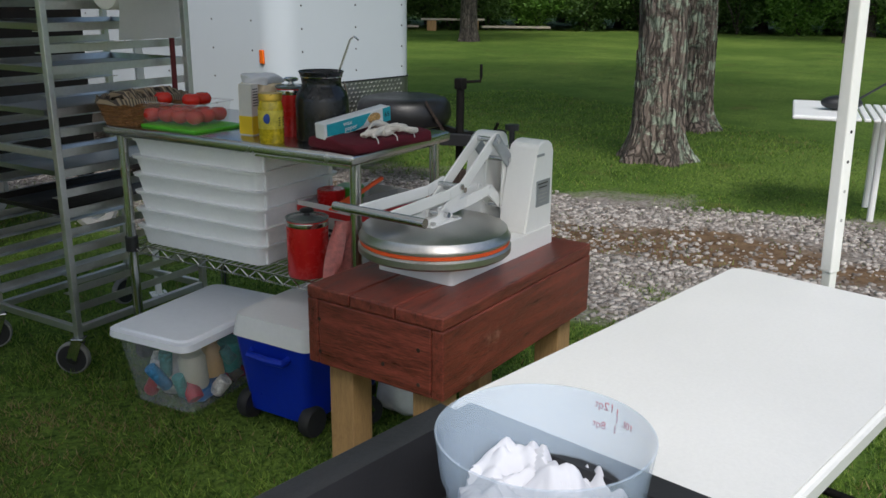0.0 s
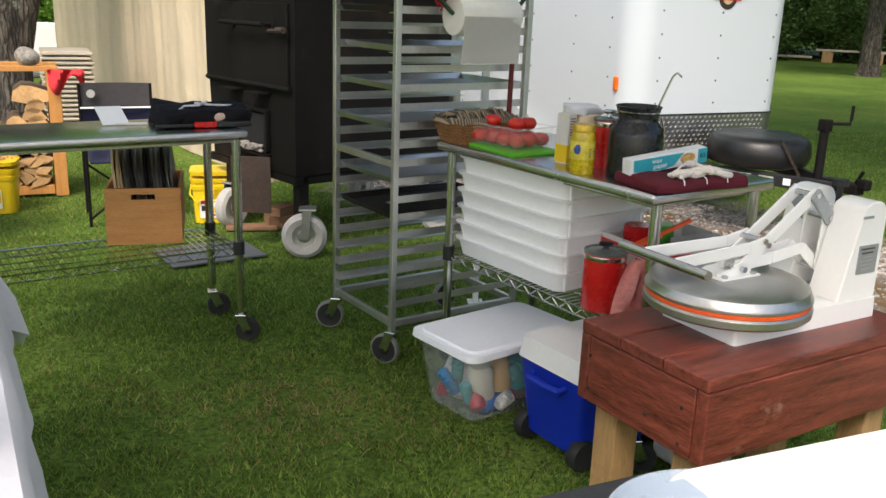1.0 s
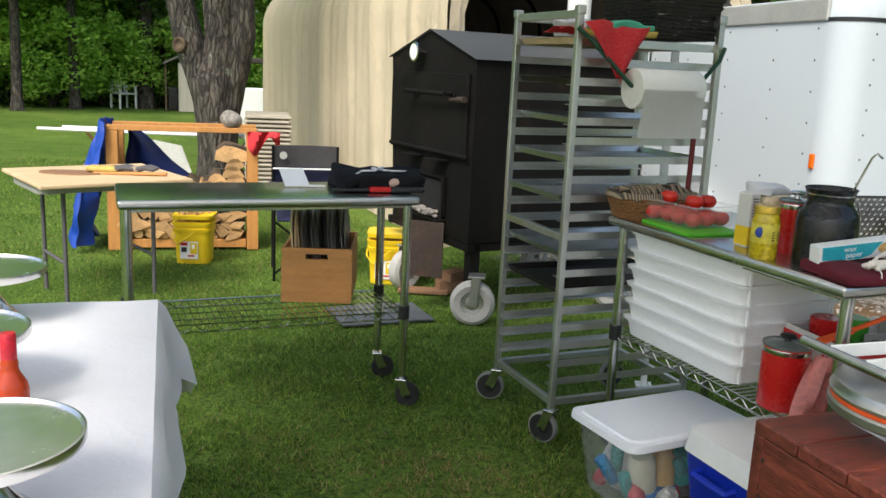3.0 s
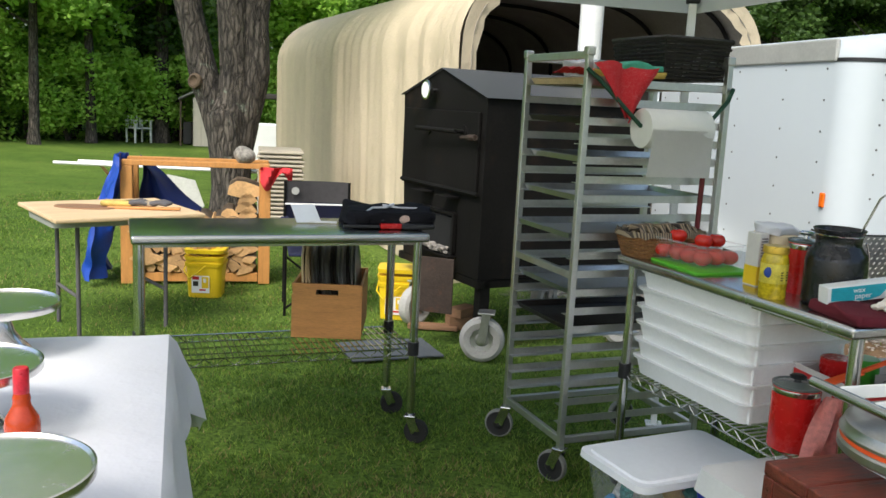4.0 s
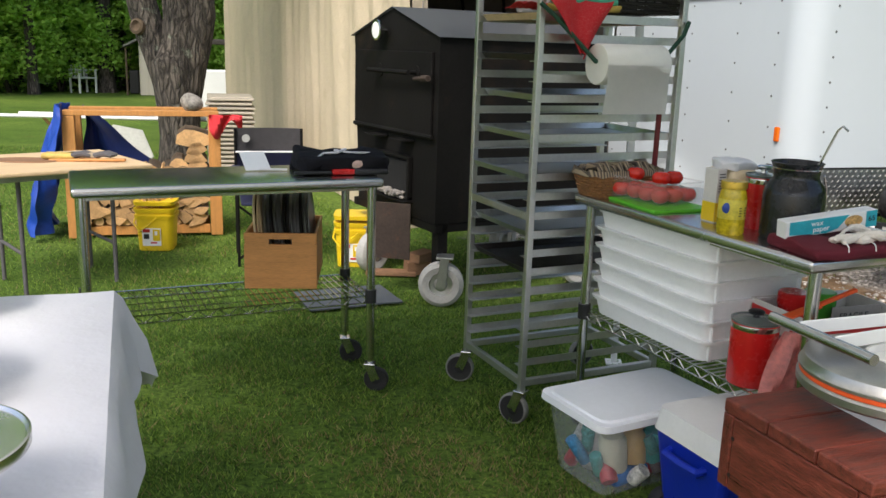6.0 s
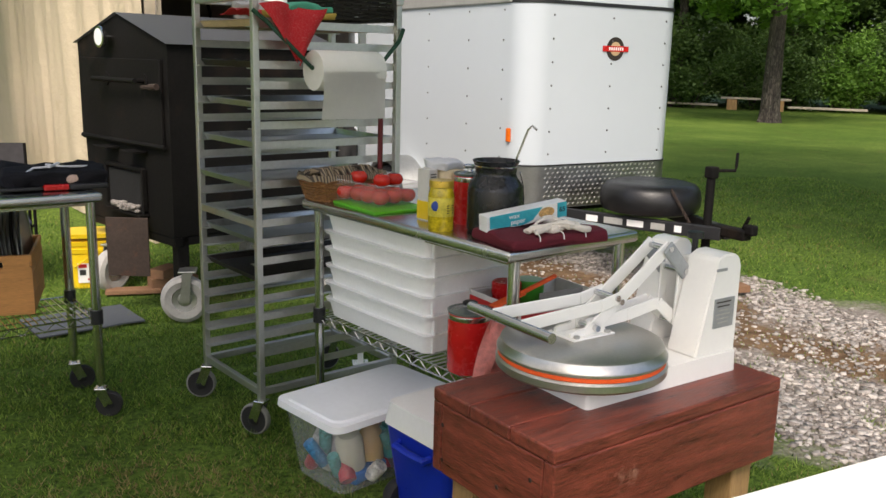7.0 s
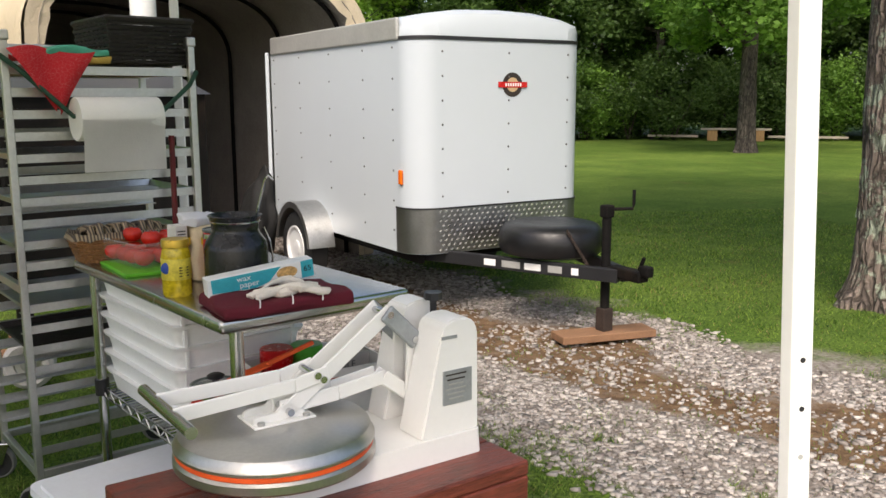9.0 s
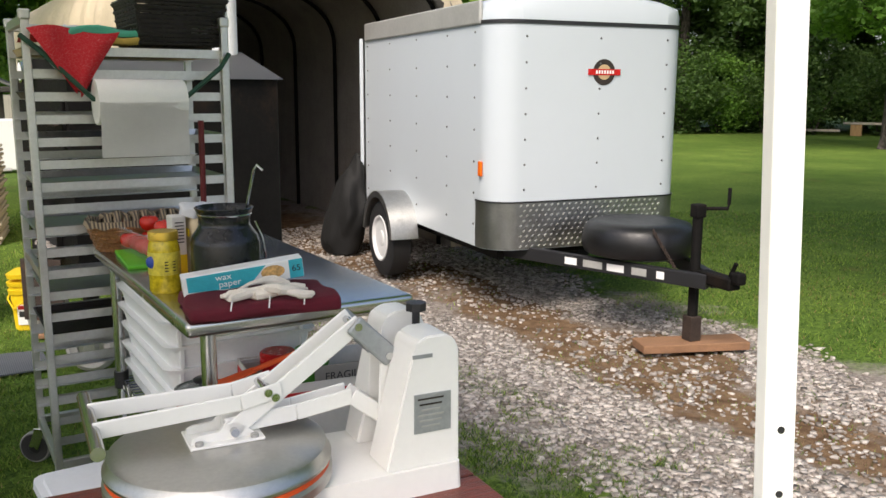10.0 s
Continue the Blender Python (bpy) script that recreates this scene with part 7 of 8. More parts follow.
ob.matrix_basis = pose(-1.12, 4.61, 0.012, 0, 0, 30)
tagged(ob, "grey woven mat lying on the grass", "mat")
for k, (x, y, zz, rz, s) in enumerate(((-0.72, 5.35, 0.05, 20, (0.3, 0.14, 0.09)), (-0.76, 5.33, 0.125, 60, (0.2, 0.12, 0.06)), (-0.95, 5.25, 0.02, 5, (0.34, 0.1, 0.03)))):
    bm = B()
    box(bm, (0, 0, 0), s, 0.006)
    ob = part("timber_block", bm, PLANKW)
    ob.matrix_basis = pose(x, y, zz, 0, 0, rz)
    tagged(ob, "weathered timber block on the grass by the smoker", "block", "timber blocks")
# black lump, narrower to the top, at the shelter's mouth beside the trailer's open door
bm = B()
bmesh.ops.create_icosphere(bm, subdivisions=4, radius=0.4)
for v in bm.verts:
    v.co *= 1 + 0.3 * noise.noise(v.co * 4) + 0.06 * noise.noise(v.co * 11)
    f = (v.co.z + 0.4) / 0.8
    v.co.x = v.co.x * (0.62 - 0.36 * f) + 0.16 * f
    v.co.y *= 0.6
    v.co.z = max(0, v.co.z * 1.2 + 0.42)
ob = part("dark_lump", bm, mat("lump_black", (0.008, 0.008, 0.008), 0.75, 0, 0.4, 8, 50, 0.4), smooth=True)
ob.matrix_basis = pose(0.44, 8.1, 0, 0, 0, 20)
tagged(ob, "black tapering lump on the gravel at the shelter's mouth", "sheeting")
# white slatted table at the far side of the drive
SL = pose(4.37, 3.36, 0, 0, 0, -50)


def slat_table():
    t = thing("slatted_table", SL, "white plastic table with a slatted top", "table")
    for k in range(11):
        bm = B()
        box(bm, (0.35 + 0.055 * k + 0.02, 0.42, 0.715), (0.04, 0.86, 0.02), 0.006)
        part("slat", bm, WHITEPL, t)
    bm = B()
    box(bm, (0.16, 0.42, 0.715), (0.36, 0.9, 0.03), 0.012)
    part("end_panel", bm, WHITEPL, t)
    for x in (0.55, 0.88):
        for y in (0.3, 0.75):
            bm = B()
            rod(bm, (x, y, 0), (x, y, 0.7), 0.022, 10)
            part("leg", bm, WHITEPL, t)


slat_table()
bm = B()
bmesh.ops.create_uvsphere(bm, u_segments=16, v_segments=8, radius=0.1, matrix=Matrix.Diagonal((1.4, 0.8, 0.5, 1)))
rod(bm, (0.1, 0, 0.02), (0.55, 0.25, 0.2), 0.008, 8)
ob = part("skillet", bm, BLACKPL, smooth=True)
ob.matrix_basis = SL @ pose(0.28, 0.35, 0.78, 0, 0, 20)
tagged(ob, "black utensil lying on the slatted table", "utensil")


# ---- trees ----
def trunk_mesh(path, radii, seg=18, flare=0.0, seed=0.0):
    bm = B()
    pts = [Vector(p) for p in path]
    fine, rad = [], []
    for i in range(len(pts) - 1):
        for k in range(5):
            f = k / 5
            fine.append(pts[i].lerp(pts[i + 1], f))
            rad.append(radii[i] + (radii[i + 1] - radii[i]) * f)
    fine.append(pts[-1])
    rad.append(radii[-1])
    rings = []
    for p, r in zip(fine, rad):
        ring = []
        for k in range(seg):
            a = 2 * math.pi * k / seg
            fl = flare * math.exp(-max(0, p.z) / 0.16) * (0.6 + 0.4 * math.sin(a * 5 + seed))
            rr = r * (1 + fl + 0.08 * noise.noise((math.cos(a) * 2 + seed, math.sin(a) * 2, p.z * 1.6)) + 0.04 * noise.noise((math.cos(a) * 6, math.sin(a) * 6 + seed, p.z * 4))
                      + (0.07 * noise.noise((math.cos(a) * 11 + seed, math.sin(a) * 11, p.z * 1.5)) if seg > 30 else 0.0))
            ring.append(bm.verts.new(p + Vector((rr * math.cos(a), rr * math.sin(a), 0))))
        rings.append(ring)
    for p, q in zip(rings, rings[1:]):
        for k in range(seg):
            bm.faces.new((p[k], p[(k + 1) % seg], q[(k + 1) % seg], q[k]))
    bm.faces.new(rings[-1])
    return bm


def leaf_cloud(name, centres, per, spread, size, material, parent, seed, squash=0.8):
    """Many separate bent leaves gathered in clumps."""
    g = np.random.default_rng(seed)
    cs = np.repeat(np.array(centres, float), per, axis=0)
    n = len(cs)
    d = g.normal(size=(n, 3))
    d /= np.linalg.norm(d, axis=1)[:, None]
    c = cs + d * spread * (g.random((n, 1)) ** 0.45) * np.array([1, 1, squash])
    a = g.normal(size=(n, 3))
    a[:, 2] *= 0.5
    a /= np.linalg.norm(a, axis=1)[:, None]
    b = np.cross(a, g.normal(size=(n, 3)))
    b /= np.linalg.norm(b, axis=1)[:, None]
    s = size * (0.6 + 0.8 * g.random((n, 1)))
    up = np.cross(a, b)
    v = np.stack([c - a * s, c + b * s * 0.55 + up * s * 0.15, c + a * s, c - b * s * 0.55 + up * s * 0.15], axis=1).reshape(-1, 3)
    f = np.arange(n * 4).reshape(n, 4)
    me = bpy.data.meshes.new(name)
    me.vertices.add(n * 4)
    me.vertices.foreach_set("co", v.ravel())
    me.loops.add(n * 4)
    me.loops.foreach_set("vertex_index", f.ravel())
    me.polygons.add(n)
    me.polygons.foreach_set("loop_start", np.arange(0, n * 4, 4))
    me.update()
    me.validate()
    me.materials.append(material)
    return link(name, me, parent)


def crown_centres(g, n, rx, rz, z0):
    out = []
    while len(out) < n:
        p = g.uniform(-1, 1, 3)
        q = p[0] ** 2 + p[1] ** 2 + p[2] ** 2
        if 0.25 < q < 1 or (q < 0.25 and g.random() < 0.3):
            out.append((p[0] * rx, p[1] * rx, z0 + rz + p[2] * rz))
    return out


def forest_tree(m, seed, h, r, low, leaf, size, label, n=90, per=260, rx=2.6):
    g = np.random.default_rng(seed)
    t = thing("tree", m, label, "tree", "trees at the lawn's edge")
    lean = g.uniform(-0.25, 0.25, 2)
    path = [(0, 0, -0.05), (lean[0] * 0.2, lean[1] * 0.2, h * 0.2), (lean[0] * 0.6, lean[1] * 0.6, h * 0.55), (lean[0], lean[1], h * 0.95)]
    part("trunk", trunk_mesh(path, [r, r * 0.85, r * 0.6, r * 0.15], 12, 0.5, seed), BARK, t, smooth=True)
    for k in range(7):
        z = low + (h * 0.8 - low) * (k + 0.5) / 7
        a = g.uniform(0, 6.28)
        e = Vector((math.cos(a), math.sin(a), 0.5)) * rx * g.uniform(0.5, 0.8)
        bm = B()
        tube(bm, [(0, 0, z), (e.x * 0.5, e.y * 0.5, z + e.z * 0.35), (e.x, e.y, z + e.z)], [r * 0.35, r * 0.2, r * 0.06], 6)
        part("limb", bm, BARK, t, smooth=True)
    leaf_cloud("crown", crown_centres(g, n, rx, (h - low) / 2, low), per, 0.75, size, leaf, t, seed)
    return t


# the near maple by the firewood: forked trunk
def maple(x, y):
    t = thing("maple_tree", pose(x, y, 0), "old maple with a forked grey trunk", "tree")
    part("trunk", trunk_mesh([(0, 0, -0.05), (0.02, 0, 0.45), (-0.01, 0, 0.9), (-0.03, 0, 1.25), (-0.04, 0, 1.5)], [0.235, 0.21, 0.235, 0.25, 0.12], 48, 0.5, 1.0), BARK, t, smooth=True)
    for path, rad in (([(-0.08, 0, 0.8), (-0.17, 0, 1.25), (-0.34, 0.02, 1.75), (-0.52, 0.05, 2.4), (-0.75, 0.1, 3.4), (-1.1, 0.2, 5.0)], [0.14, 0.17, 0.16, 0.15, 0.14, 0.08]),
                      ([(0.04, 0, 0.8), (0.06, 0, 1.25), (0.06, 0.02, 1.75), (0.0, 0.03, 2.4), (-0.05, 0.05, 3.4), (0.1, 0.2, 5.5)], [0.2, 0.2, 0.18, 0.17, 0.15, 0.08]),
                      ([(0.08, 0.02, 0.8), (0.14, 0.05, 1.25), (0.25, 0.08, 1.75), (0.24, 0.1, 2.3), (0.34, 0.1, 3.4), (0.8, 0.3, 5.4)], [0.15, 0.17, 0.16, 0.14, 0.12, 0.06])):
        part("limb", trunk_mesh(path, rad, 40, 0, rad[1] * 40), BARK, t, smooth=True)
    bm = B()
    M = Matrix.Translation((-0.36, -0.15, 1.62)) @ Euler((radians(80), 0, radians(-15))).to_matrix().to_4x4()
    lathe(bm, [(0.085, -0.03), (0.085, 0.02), (0.06, 0.035), (0.045, 0.01), (0.02, 0.0)], 18, M)
    part("branch_scar", bm, BARKM, t, smooth=True)
    g = np.random.default_rng(3)
    leaf_cloud("crown", crown_centres(g, 80, 3.2, 2.2, 3.6), 90, 0.8, 0.09, LEAF2, t, 4)
    return t


maple(-3.92, 9.0)


def drive_tree(x, y, r, seed, label):
    t = thing("drive_tree", pose(x, y, 0), label, "tree", "trees beside the drive")
    part("trunk", trunk_mesh([(0, 0, -0.05), (0.0, 0, 0.25), (-0.01, 0, 1.0), (-0.04, 0.02, 2.2), (-0.06, 0.05, 4.5), (0.1, 0.1, 8)], [r * 1.25, r * 1.1, r, r * 0.93, r * 0.8, r * 0.4], 56, 0.55, seed), BARK2, t, smooth=True)
    bm = B()
    tube(bm, [(0.05, 0, 2.0), (-0.4, 0.1, 2.7), (-1.3, 0.3, 3.5)], [0.12, 0.09, 0.04], 8)
    part("limb", bm, BARK2, t, smooth=True)
    # plates of lifting bark
    q = random.Random(seed)
    for k in range(150):
        a, z = q.uniform(0, 6.283), q.uniform(0.15, 3.0)
        rr = r * (1.0 + 0.55 * 0.4 * math.exp(-z / 0.16)) * (0.99 if z > 1 else 1.05)
        bm = B()
        w, h = q.uniform(0.02, 0.05), q.uniform(0.06, 0.16)
        M = Matrix.Translation((rr * math.cos(a) - 0.01 * z, rr * math.sin(a), z)) @ pose(0, 0, 0, 0, 0, math.degrees(a)) @ pose(0, 0, 0, 0, q.uniform(-6, 6), 0)
        box(bm, (-0.002, 0, 0), (0.012, w, h), 0.004, M, 1)
        part("bark_plate", bm, BARK2, t)
    g = np.random.default_rng(seed)
    leaf_cloud("crown", crown_centres(g, 90, 4.4, 2.4, 4.2), 105, 0.9, 0.1, LEAF, t, seed)


BARK2 = mat("shaggy_bark", (0.19, 0.15, 0.125), 0.95, 0, 0.7, 8, 26, 1.0, stretch=(1, 1, 0.2), dirt=(0.34, 0.38, 0.29), dirt_at=0.52, bdist=0.04, dirt_w=0.04)
fissures(BARK2, 22.0, (1, 1, 0.1), 0.3)
drive_tree(5.19, 5.52, 0.212, 11, "thick shaggy-barked tree with pale lichen beside the drive")
drive_tree(6.88, 6.8, 0.185, 12, "second shaggy-barked tree standing behind")

base = [forest_tree(pose(-13.18, 19.4, 0), 21, 9.5, 0.13, 2.5, LEAF2, 0.085, "broad-leaved tree with a low green crown"),
        forest_tree(pose(-12.65, 21.1, 0), 22, 11, 0.13, 2.7, LEAF2, 0.1, "broad-leaved tree with sunlight put into its leaf colour"),
        forest_tree(pose(-11.6, 22.9, 0), 23, 12, 0.22, 2.4, LEAFD, 0.1, "tall dark-leaved tree in the wood")]
q = random.Random(8)
spots = []
def dist_edge(a):
    # the wood's edge as seen from the tables: nearer on the left, farther on the right
    return 24.0 + 11.5 * max(0.0, min(1.0, (a + 45) / 80))
for ring, (extra, step) in enumerate(((1.0, 6.0), (5.0, 6.5), (10.0, 7.0))):
    a = -62.0
    while a < 100:
        d = dist_edge(a) + extra + q.uniform(-1.2, 1.2)
        spots.append((d * math.sin(radians(a)), d * math.cos(radians(a)), ring))
        a += step * q.uniform(0.7, 1.3)
for x, y, ring in spots:
    # sunlit-coloured crowns mostly go left, darker-coloured ones right
    left = x < -2
    src = base[2] if (not left and q.random() < 0.75) else base[1 if q.random() < (0.75 if left else 0.2) else 0]
    copy_thing(src, pose(x, y, 0, 0, 0, q.uniform(0, 360)))
for x, y, k in ((24.5, 18.2, 0), (12.9, 33.5, 2), (-16.5, 19.5, 0)):
    copy_thing(base[k], pose(x, y, 0, 0, 0, 40 * k + x))

forest_tree(pose(13.45, 23.0, 0), 24, 10, 0.27, 2.6, LEAF, 0.1, "single dark-trunked maple standing on the lawn", 100, 200, 4.2)


def shrub(seed, leaf):
    g = np.random.default_rng(seed)
    t = thing("shrub", pose(-15, 23.5, 0), "leafy green shrub at the edge of the wood", "shrub", "shrubs at the wood's edge")
    for k in range(5):
        a = g.uniform(0, 6.28)
        bm = B()
        tube(bm, [(0, 0, -0.05), (0.25 * math.cos(a), 0.25 * math.sin(a), 0.7), (0.7 * math.cos(a), 0.7 * math.sin(a), 1.6)], [0.04, 0.03, 0.012], 6)
        part("stem", bm, BARK, t, smooth=True)
    leaf_cloud("foliage", crown_centres(g, 46, 1.5, 1.5, 0.1), 150, 0.55, 0.065, leaf, t, seed)
    return t


sh = [shrub(31, LEAF2), shrub(32, LEAF), shrub(33, LEAFD)]
a = -64.0
while a < 100:
    for extra in (0.0, 2.2, 5.5):
        d = dist_edge(a) + extra + q.uniform(-0.6, 0.6)
        copy_thing((sh[0] if q.random() < 0.7 else sh[1]) if a < 0 else (sh[2] if q.random() < 0.75 else sh[1]), pose((d) * math.sin(radians(a)), d * math.cos(radians(a)), 0, 0, 0, q.uniform(0, 360)))
    a += q.uniform(2.3, 3.6)


# ---- shed, chairs and bench at the far edge ----
def shed():
    t = thing("garden_shed", pose(-10.4, 22.2, 0, 0, 0, 20) @ Matrix.Diagonal((0.62, 0.62, 0.62, 1)), "cream garden shed with a dark open side", "shed")
    bm = B()
    box(bm, (1.3, 1.0, 1.05), (2.4, 2.0, 2.1), 0.01)
    part("wall", bm, mat("cream_boards", (0.5, 0.46, 0.38), 0.8, 0, 0.1, 3, 30, 0.1, stretch=(8, 8, 1)), t)
    for k in range(8):
        bm = B()
        box(bm, (0.12 + 0.33 * k, -0.012, 1.05), (0.03, 0.02, 2.08), 0.003)
        part("batten", bm, mat("cream_batten", (0.45, 0.41, 0.34), 0.8) if k == 0 else bpy.data.materials["cream_batten"], t)
    bm = B()
    prism(bm, [(-0.5, 2.0), (1.1, 2.8), (2.7, 2.05), (2.7, 2.13), (1.1, 2.9), (-0.5, 2.08)], -0.2, 2.2)
    part("roof", bm, mat("weathered_roofing", (0.17, 0.165, 0.155), 0.85, 0, 0.2, 3, 30, 0.1), t)
    for y in (0.0, 2.0):
        bm = B()
        box(bm, (-0.42, y, 1.0), (0.07, 0.07, 2.0), 0.005)
        part("post", bm, BARKM, t)
    bm = B()
    box(bm, (-0.2, 1.2, 0.5), (0.4, 0.6, 1.0), 0.05)
    part("stored_bin", bm, BLACKPL, t)


shed()


def garden_chair(m, label):
    t = thing("garden_chair", m, label, "chair", "garden chairs")
    bm = B()
    box(bm, (0, 0, 0.4), (0.5, 0.46, 0.04), 0.015)
    part("seat", bm, FADEDPL, t)
    for k in range(5):
        bm = B()
        box(bm, (-0.18 + 0.09 * k, 0.24, 0.57), (0.05, 0.03, 0.32), 0.01)
        part("back_slat", bm, FADEDPL, t)
    for sx in (-1, 1):
        for y in (-0.2, 0.22):
            bm = B()
            box(bm, (sx * 0.24, y, 0.3), (0.05, 0.05, 0.6), 0.01)
            part("leg", bm, FADEDPL, t)
        bm = B()
        box(bm, (sx * 0.25, 0, 0.61), (0.06, 0.5, 0.03), 0.01)
        part("armrest", bm, FADEDPL, t)


FADEDPL = mat("faded_plastic", (0.6, 0.63, 0.58), 0.6, 0, 0.15)
garden_chair(pose(-11.95, 22.3, 0, 0, 0, 60), "pale plastic garden chair at the lawn's edge")
garden_chair(pose(11.6, 33.0, 0, 0, 0, -30), "white plastic garden chair by the wood")
garden_chair(pose(12.5, 33.2, 0, 0, 0, 20), "white plastic garden chair by the wood")


def bench():
    t = thing("log_bench", pose(16.45, 29.3, 0, 0, 0, -32), "low weathered plank bench on the lawn", "bench")
    for c, s in (((0, 0, 0.42), (2.4, 0.3, 0.07)), ((-2.2, -0.1, 0.16), (1.8, 0.12, 0.08)), ((2.4, 0.1, 0.16), (2.6, 0.12, 0.08))):
        bm = B()
        box(bm, c, s, 0.01)
        part("plank", bm, mat("grey_plank", (0.4, 0.35, 0.28), 0.85, 0, 0.2, 4, 30, 0.2), t)
    for x in (-0.8, 0.8):
        bm = B()
        box(bm, (x, 0, 0.19), (0.35, 0.26, 0.38), 0.01)
        part("support", bm, PINE, t)


bench()
# white van-sized trailer side far behind the firewood
bm = B()
box(bm, (0, 0, 0.5), (2.6, 0.3, 0.9), 0.03)
ob = part("white_board", bm, WHITEPL)
ob.matrix_basis = pose(-5.4, 16.0, 0, 0, 0, 20)
tagged(ob, "large white board standing far behind the firewood", "board")
bm = B()
box(bm, (0, 0, 1.45), (4.0, 2.0, 0.12), 0.03)
for x in (-1.8, 1.8):
    for y in (-0.8, 0.8):
        box(bm, (x, y, 0.75), (0.12, 0.12, 1.5))
ob = part("open_lean_to", bm, mat("dark_timber", (0.04, 0.035, 0.03), 0.9))
ob.matrix_basis = pose(-6.2, 19.5, 0, 0, 0, 20)
tagged(ob, "dark open lean-to roof behind the white board", "lean-to")


# ---- gravel and grass ----
def gravel():
    g = np.random.default_rng(2)
    cube = np.array([(-1, -1, -1), (1, -1, -1), (1, 1, -1), (-1, 1, -1), (-1, -1, 1), (1, -1, 1), (1, 1, 1), (-1, 1, 1)], float)
    faces = np.array([(0, 3, 2, 1), (4, 5, 6, 7), (0, 1, 5, 4), (1, 2, 6, 5), (2, 3, 7, 6), (3, 0, 4, 7)])
    u, v = g.uniform(2.6, 5.8, 150000), g.uniform(-1.5, 8.5, 150000)
    keep = []
    for a, b in zip(u, v):
        w = a + 0.4 * noise.noise((b * 0.8, a * 0.8, 1.0))
        d = min(1, max(0, (w - 2.9) / 0.35)) * min(1, max(0, (5.65 - w) / 0.3))
        if 4.2 < w < 4.95:
            d *= 0.17
        d *= 0.35 + 0.65 * min(1, max(0, 0.6 + 1.6 * noise.noise((a * 1.7, b * 1.7, 7.0))))
        keep.append(g.random() < d * 0.95)
    keep = np.array(keep)
    u, v = u[keep], v[keep]
    n = len(u)
    x, y = 0.866 * u - 0.5 * v, 0.5 * u + 0.866 * v
    z = np.array([ground_z(a, b) for a, b in zip(x, y)])
    r = 0.0045 + 0.0115 * g.random(n) ** 1.9
    pts = cube[None] * (0.55 + 0.6 * g.random((n, 8, 1))) + 0.25 * g.normal(size=(n, 8, 3))
    pts *= (r[:, None] * np.array([1.2, 1.0, 0.65])[None])[:, None, :].reshape(n, 1, 3)
    a = g.uniform(0, 6.28, n)
    ca, sa = np.cos(a)[:, None], np.sin(a)[:, None]
    px = pts[..., 0] * ca - pts[..., 1] * sa + x[:, None]
    py = pts[..., 0] * sa + pts[..., 1] * ca + y[:, None]
    pz = pts[..., 2] + (z + r * 0.25)[:, None]
    co = np.stack([px, py, pz], axis=-1).reshape(-1, 3)
    fs = (faces[None] + (np.arange(n) * 8)[:, None, None]).reshape(-1, 4)
    me = bpy.data.meshes.new("gravel")
    me.vertices.add(len(co))
    me.vertices.foreach_set("co", co.ravel())
    me.loops.add(fs.size)
    me.loops.foreach_set("vertex_index", fs.ravel())
    me.polygons.add(len(fs))
    me.polygons.foreach_set("loop_start", np.arange(0, fs.size, 4))
    me.update()
    me.validate()
    m = leaf_mat("gravel_stones", (0.155, 0.13, 0.112), (0.52, 0.475, 0.435))
    out = m.node_tree.nodes["Material Output"]
    m.node_tree.links.new(m.node_tree.nodes["Principled BSDF"].outputs[0], out.inputs[0])
    m.node_tree.nodes["Principled BSDF"].inputs["Roughness"].default_value = 0.9
    me.materials.append(m)
    tagged(new("gravel", me), "loose pale limestone gravel on the drive", "gravel", "", "stuff")


gravel()


def patchy(x, y, cell, seed):
    """Smooth random field over the ground, from 0 to 1."""
    t = np.random.default_rng(seed).random((64, 64))
    fx, fy = x / cell, y / cell
    ix, iy = np.floor(fx).astype(int), np.floor(fy).astype(int)
    ux, uy = fx - ix, fy - iy
    ux, uy = ux * ux * (3 - 2 * ux), uy * uy * (3 - 2 * uy)
    def at(a, b):
        return t[(ix + a) % 64, (iy + b) % 64]
    return (at(0, 0) * (1 - ux) + at(1, 0) * ux) * (1 - uy) + (at(0, 1) * (1 - ux) + at(1, 1) * ux) * uy


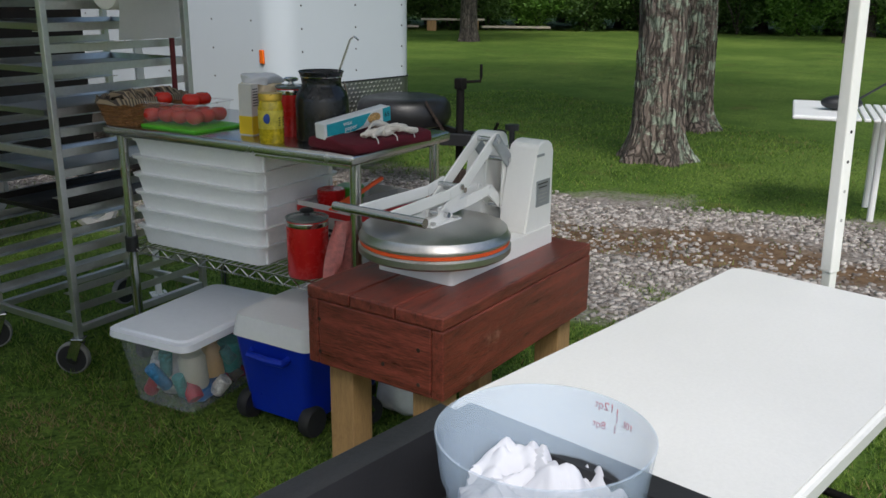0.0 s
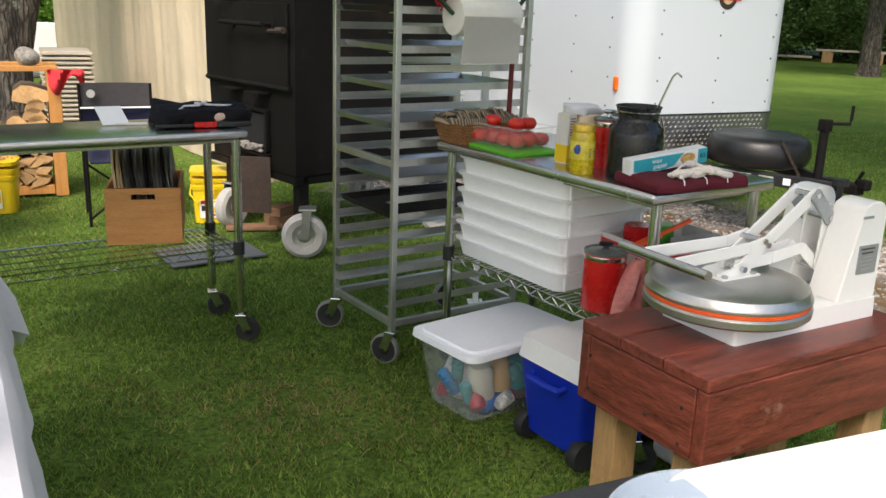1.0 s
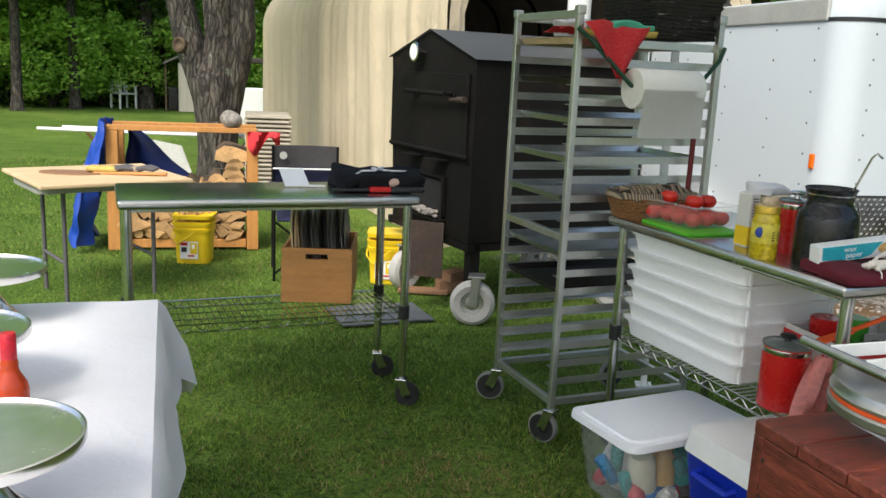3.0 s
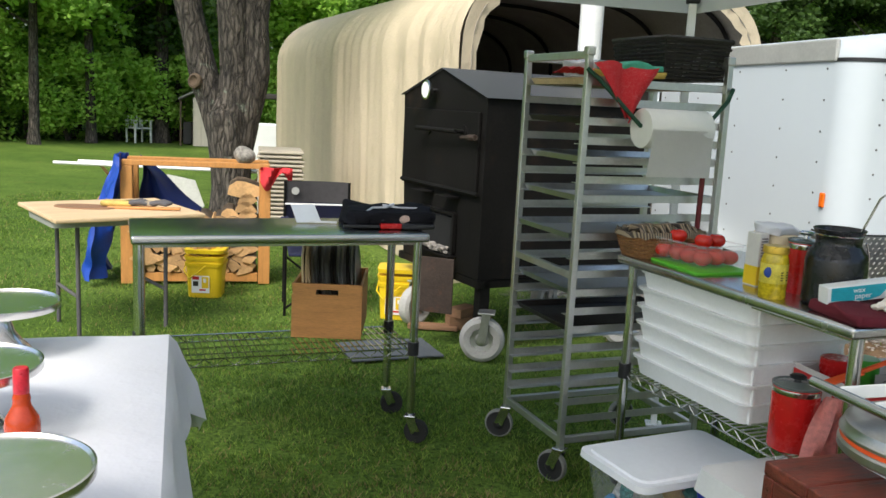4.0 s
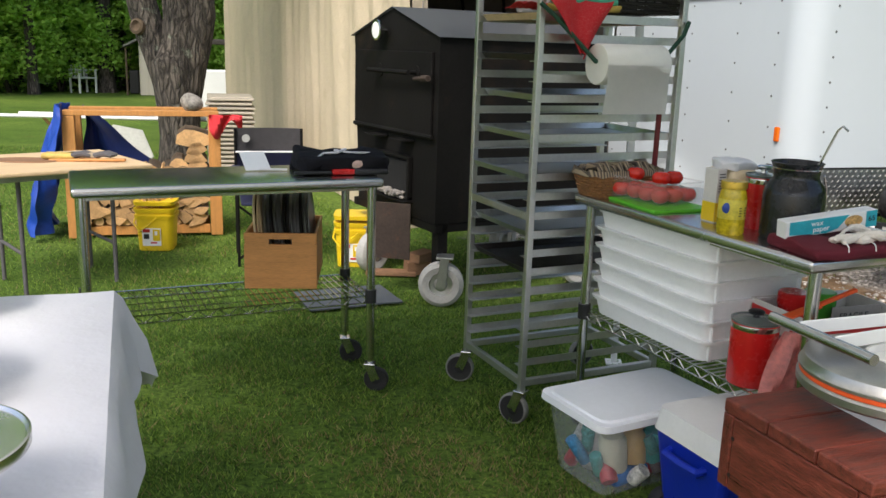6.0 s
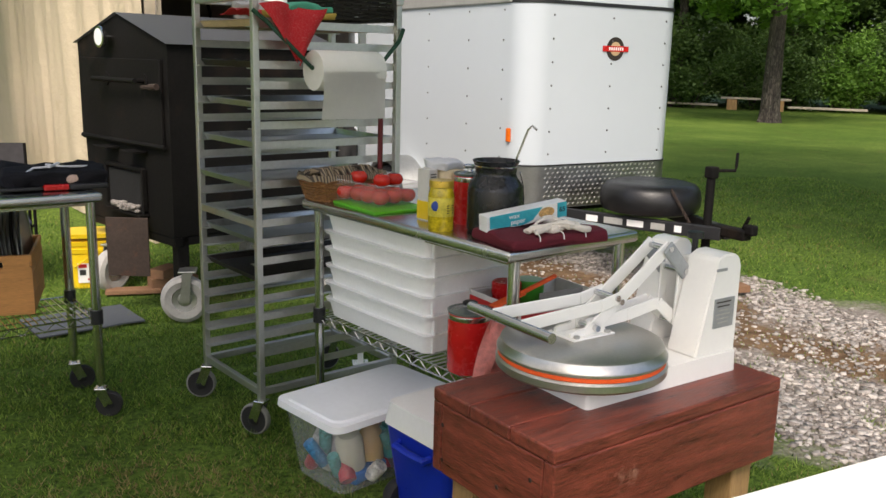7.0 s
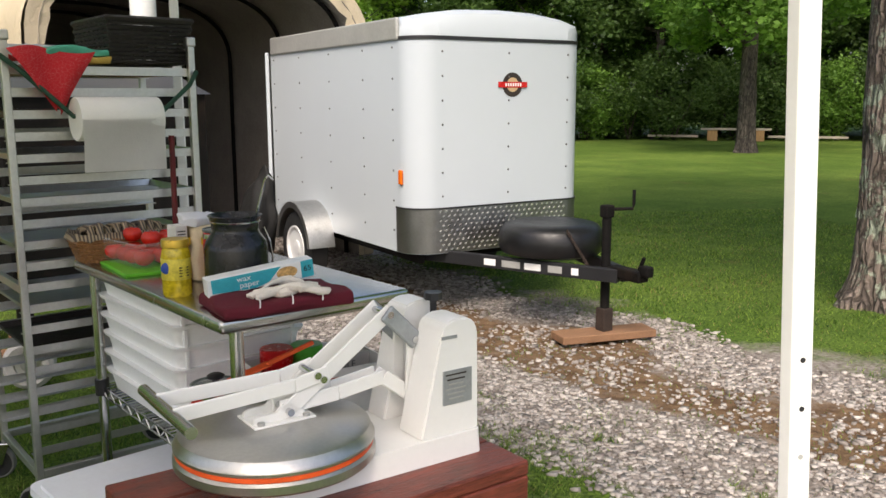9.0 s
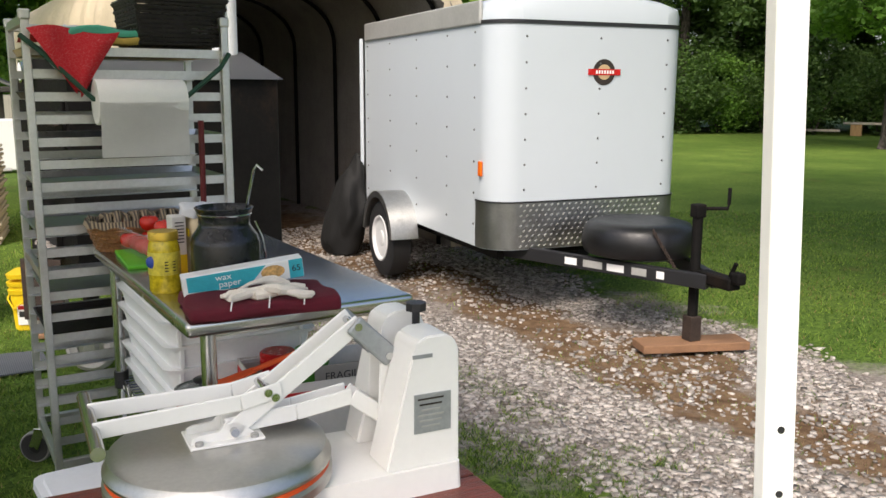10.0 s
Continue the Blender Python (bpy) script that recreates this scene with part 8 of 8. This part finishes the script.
def grass():
    g = np.random.default_rng(4)
    parts = []
    for (x0, x1, y0, y1, n) in ((-2.6, 3.4, 0.8, 5.0, 420000), (-7.5, 7.5, 5.0, 11.0, 260000), (3.4, 8.5, 1.0, 5.0, 60000), (-7.0, -2.6, 1.5, 5.0, 50000)):
        parts.append(np.stack([g.uniform(x0, x1, n), g.uniform(y0, y1, n)], axis=1))
    p = np.concatenate(parts)
    x, y = p[:, 0], p[:, 1]
    u = 0.866 * x + 0.5 * y
    v = -0.5 * x + 0.866 * y
    edge = 0.25 * np.sin(v * 2.3) + 0.2 * np.sin(v * 5.1 + 1) + 0.15 * g.normal(size=len(u))
    weeds = np.where((u > 3.0) & (u < 3.7), 0.55 * (patchy(x, y, 0.45, 9) > 0.55), 0.04)
    ok = (u + edge < 3.1) | (u + edge > 5.6) | (g.random(len(u)) < weeds)
    ok &= ~((u > 2.2) & (u < 6) & (v > 6.4))                                # bare floor under the shelter
    bare = np.exp(-(((x + 0.45) / 0.5) ** 2 + ((y - 2.5) / 0.3) ** 2)) * (0.35 + 0.9 * patchy(x, y, 0.16, 6))
    tuft = 0.6 * patchy(x, y, 0.055, 1) + 0.4 * patchy(x, y, 0.19, 2)
    ok &= g.random(len(u)) > 0.45 * bare
    ok &= g.random(len(u)) < np.clip((tuft - 0.26) * 3.2, 0.12, 1.0)
    p, bare, tuft = p[ok], bare[ok], tuft[ok]
    x, y = p[:, 0], p[:, 1]
    n = len(p)
    z = np.array([ground_z(a, b) for a, b in p])
    far = y > 5
    h = (0.009 + 0.02 * g.random(n) ** 1.4) * (0.55 + 0.95 * tuft) * np.where(far, 1.2, 1.0)
    a = g.uniform(0, 6.28, n)
    w = 0.0017 + 0.0022 * g.random(n) + np.where(far, 0.001, 0)
    ln = h * g.uniform(0.3, 1.5, n)
    b = g.uniform(0, 6.28, n)
    base0 = np.stack([x - w * np.cos(a), y - w * np.sin(a), z - 0.004], axis=1)
    base1 = np.stack([x + w * np.cos(a), y + w * np.sin(a), z - 0.004], axis=1)
    tip = np.stack([x + ln * np.cos(b), y + ln * np.sin(b), z + h], axis=1)
    co = np.stack([base0, base1, tip], axis=1).reshape(-1, 3)
    me = bpy.data.meshes.new("grass")
    me.vertices.add(n * 3)
    me.vertices.foreach_set("co", co.ravel())
    me.loops.add(n * 3)
    me.loops.foreach_set("vertex_index", np.arange(n * 3))
    me.polygons.add(n)
    me.polygons.foreach_set("loop_start", np.arange(0, n * 3, 3))
    me.update()
    me.validate()
    kind = np.where(g.random(n) < 0.25 + 0.6 * patchy(x, y, 0.4, 3), 0, 1)
    dry = g.random(n) < 0.02 + 0.1 * patchy(x, y, 0.6, 5) ** 2 + 0.8 * bare
    kind = np.where(dry, 2, kind)
    for q in (GRASS, GRASS2, STRAW):
        me.materials.append(q)
    me.polygons.foreach_set("material_index", kind.astype(np.int32))
    tagged(new("grass", me), "short mown green grass blades", "grass", "", "stuff")


grass()
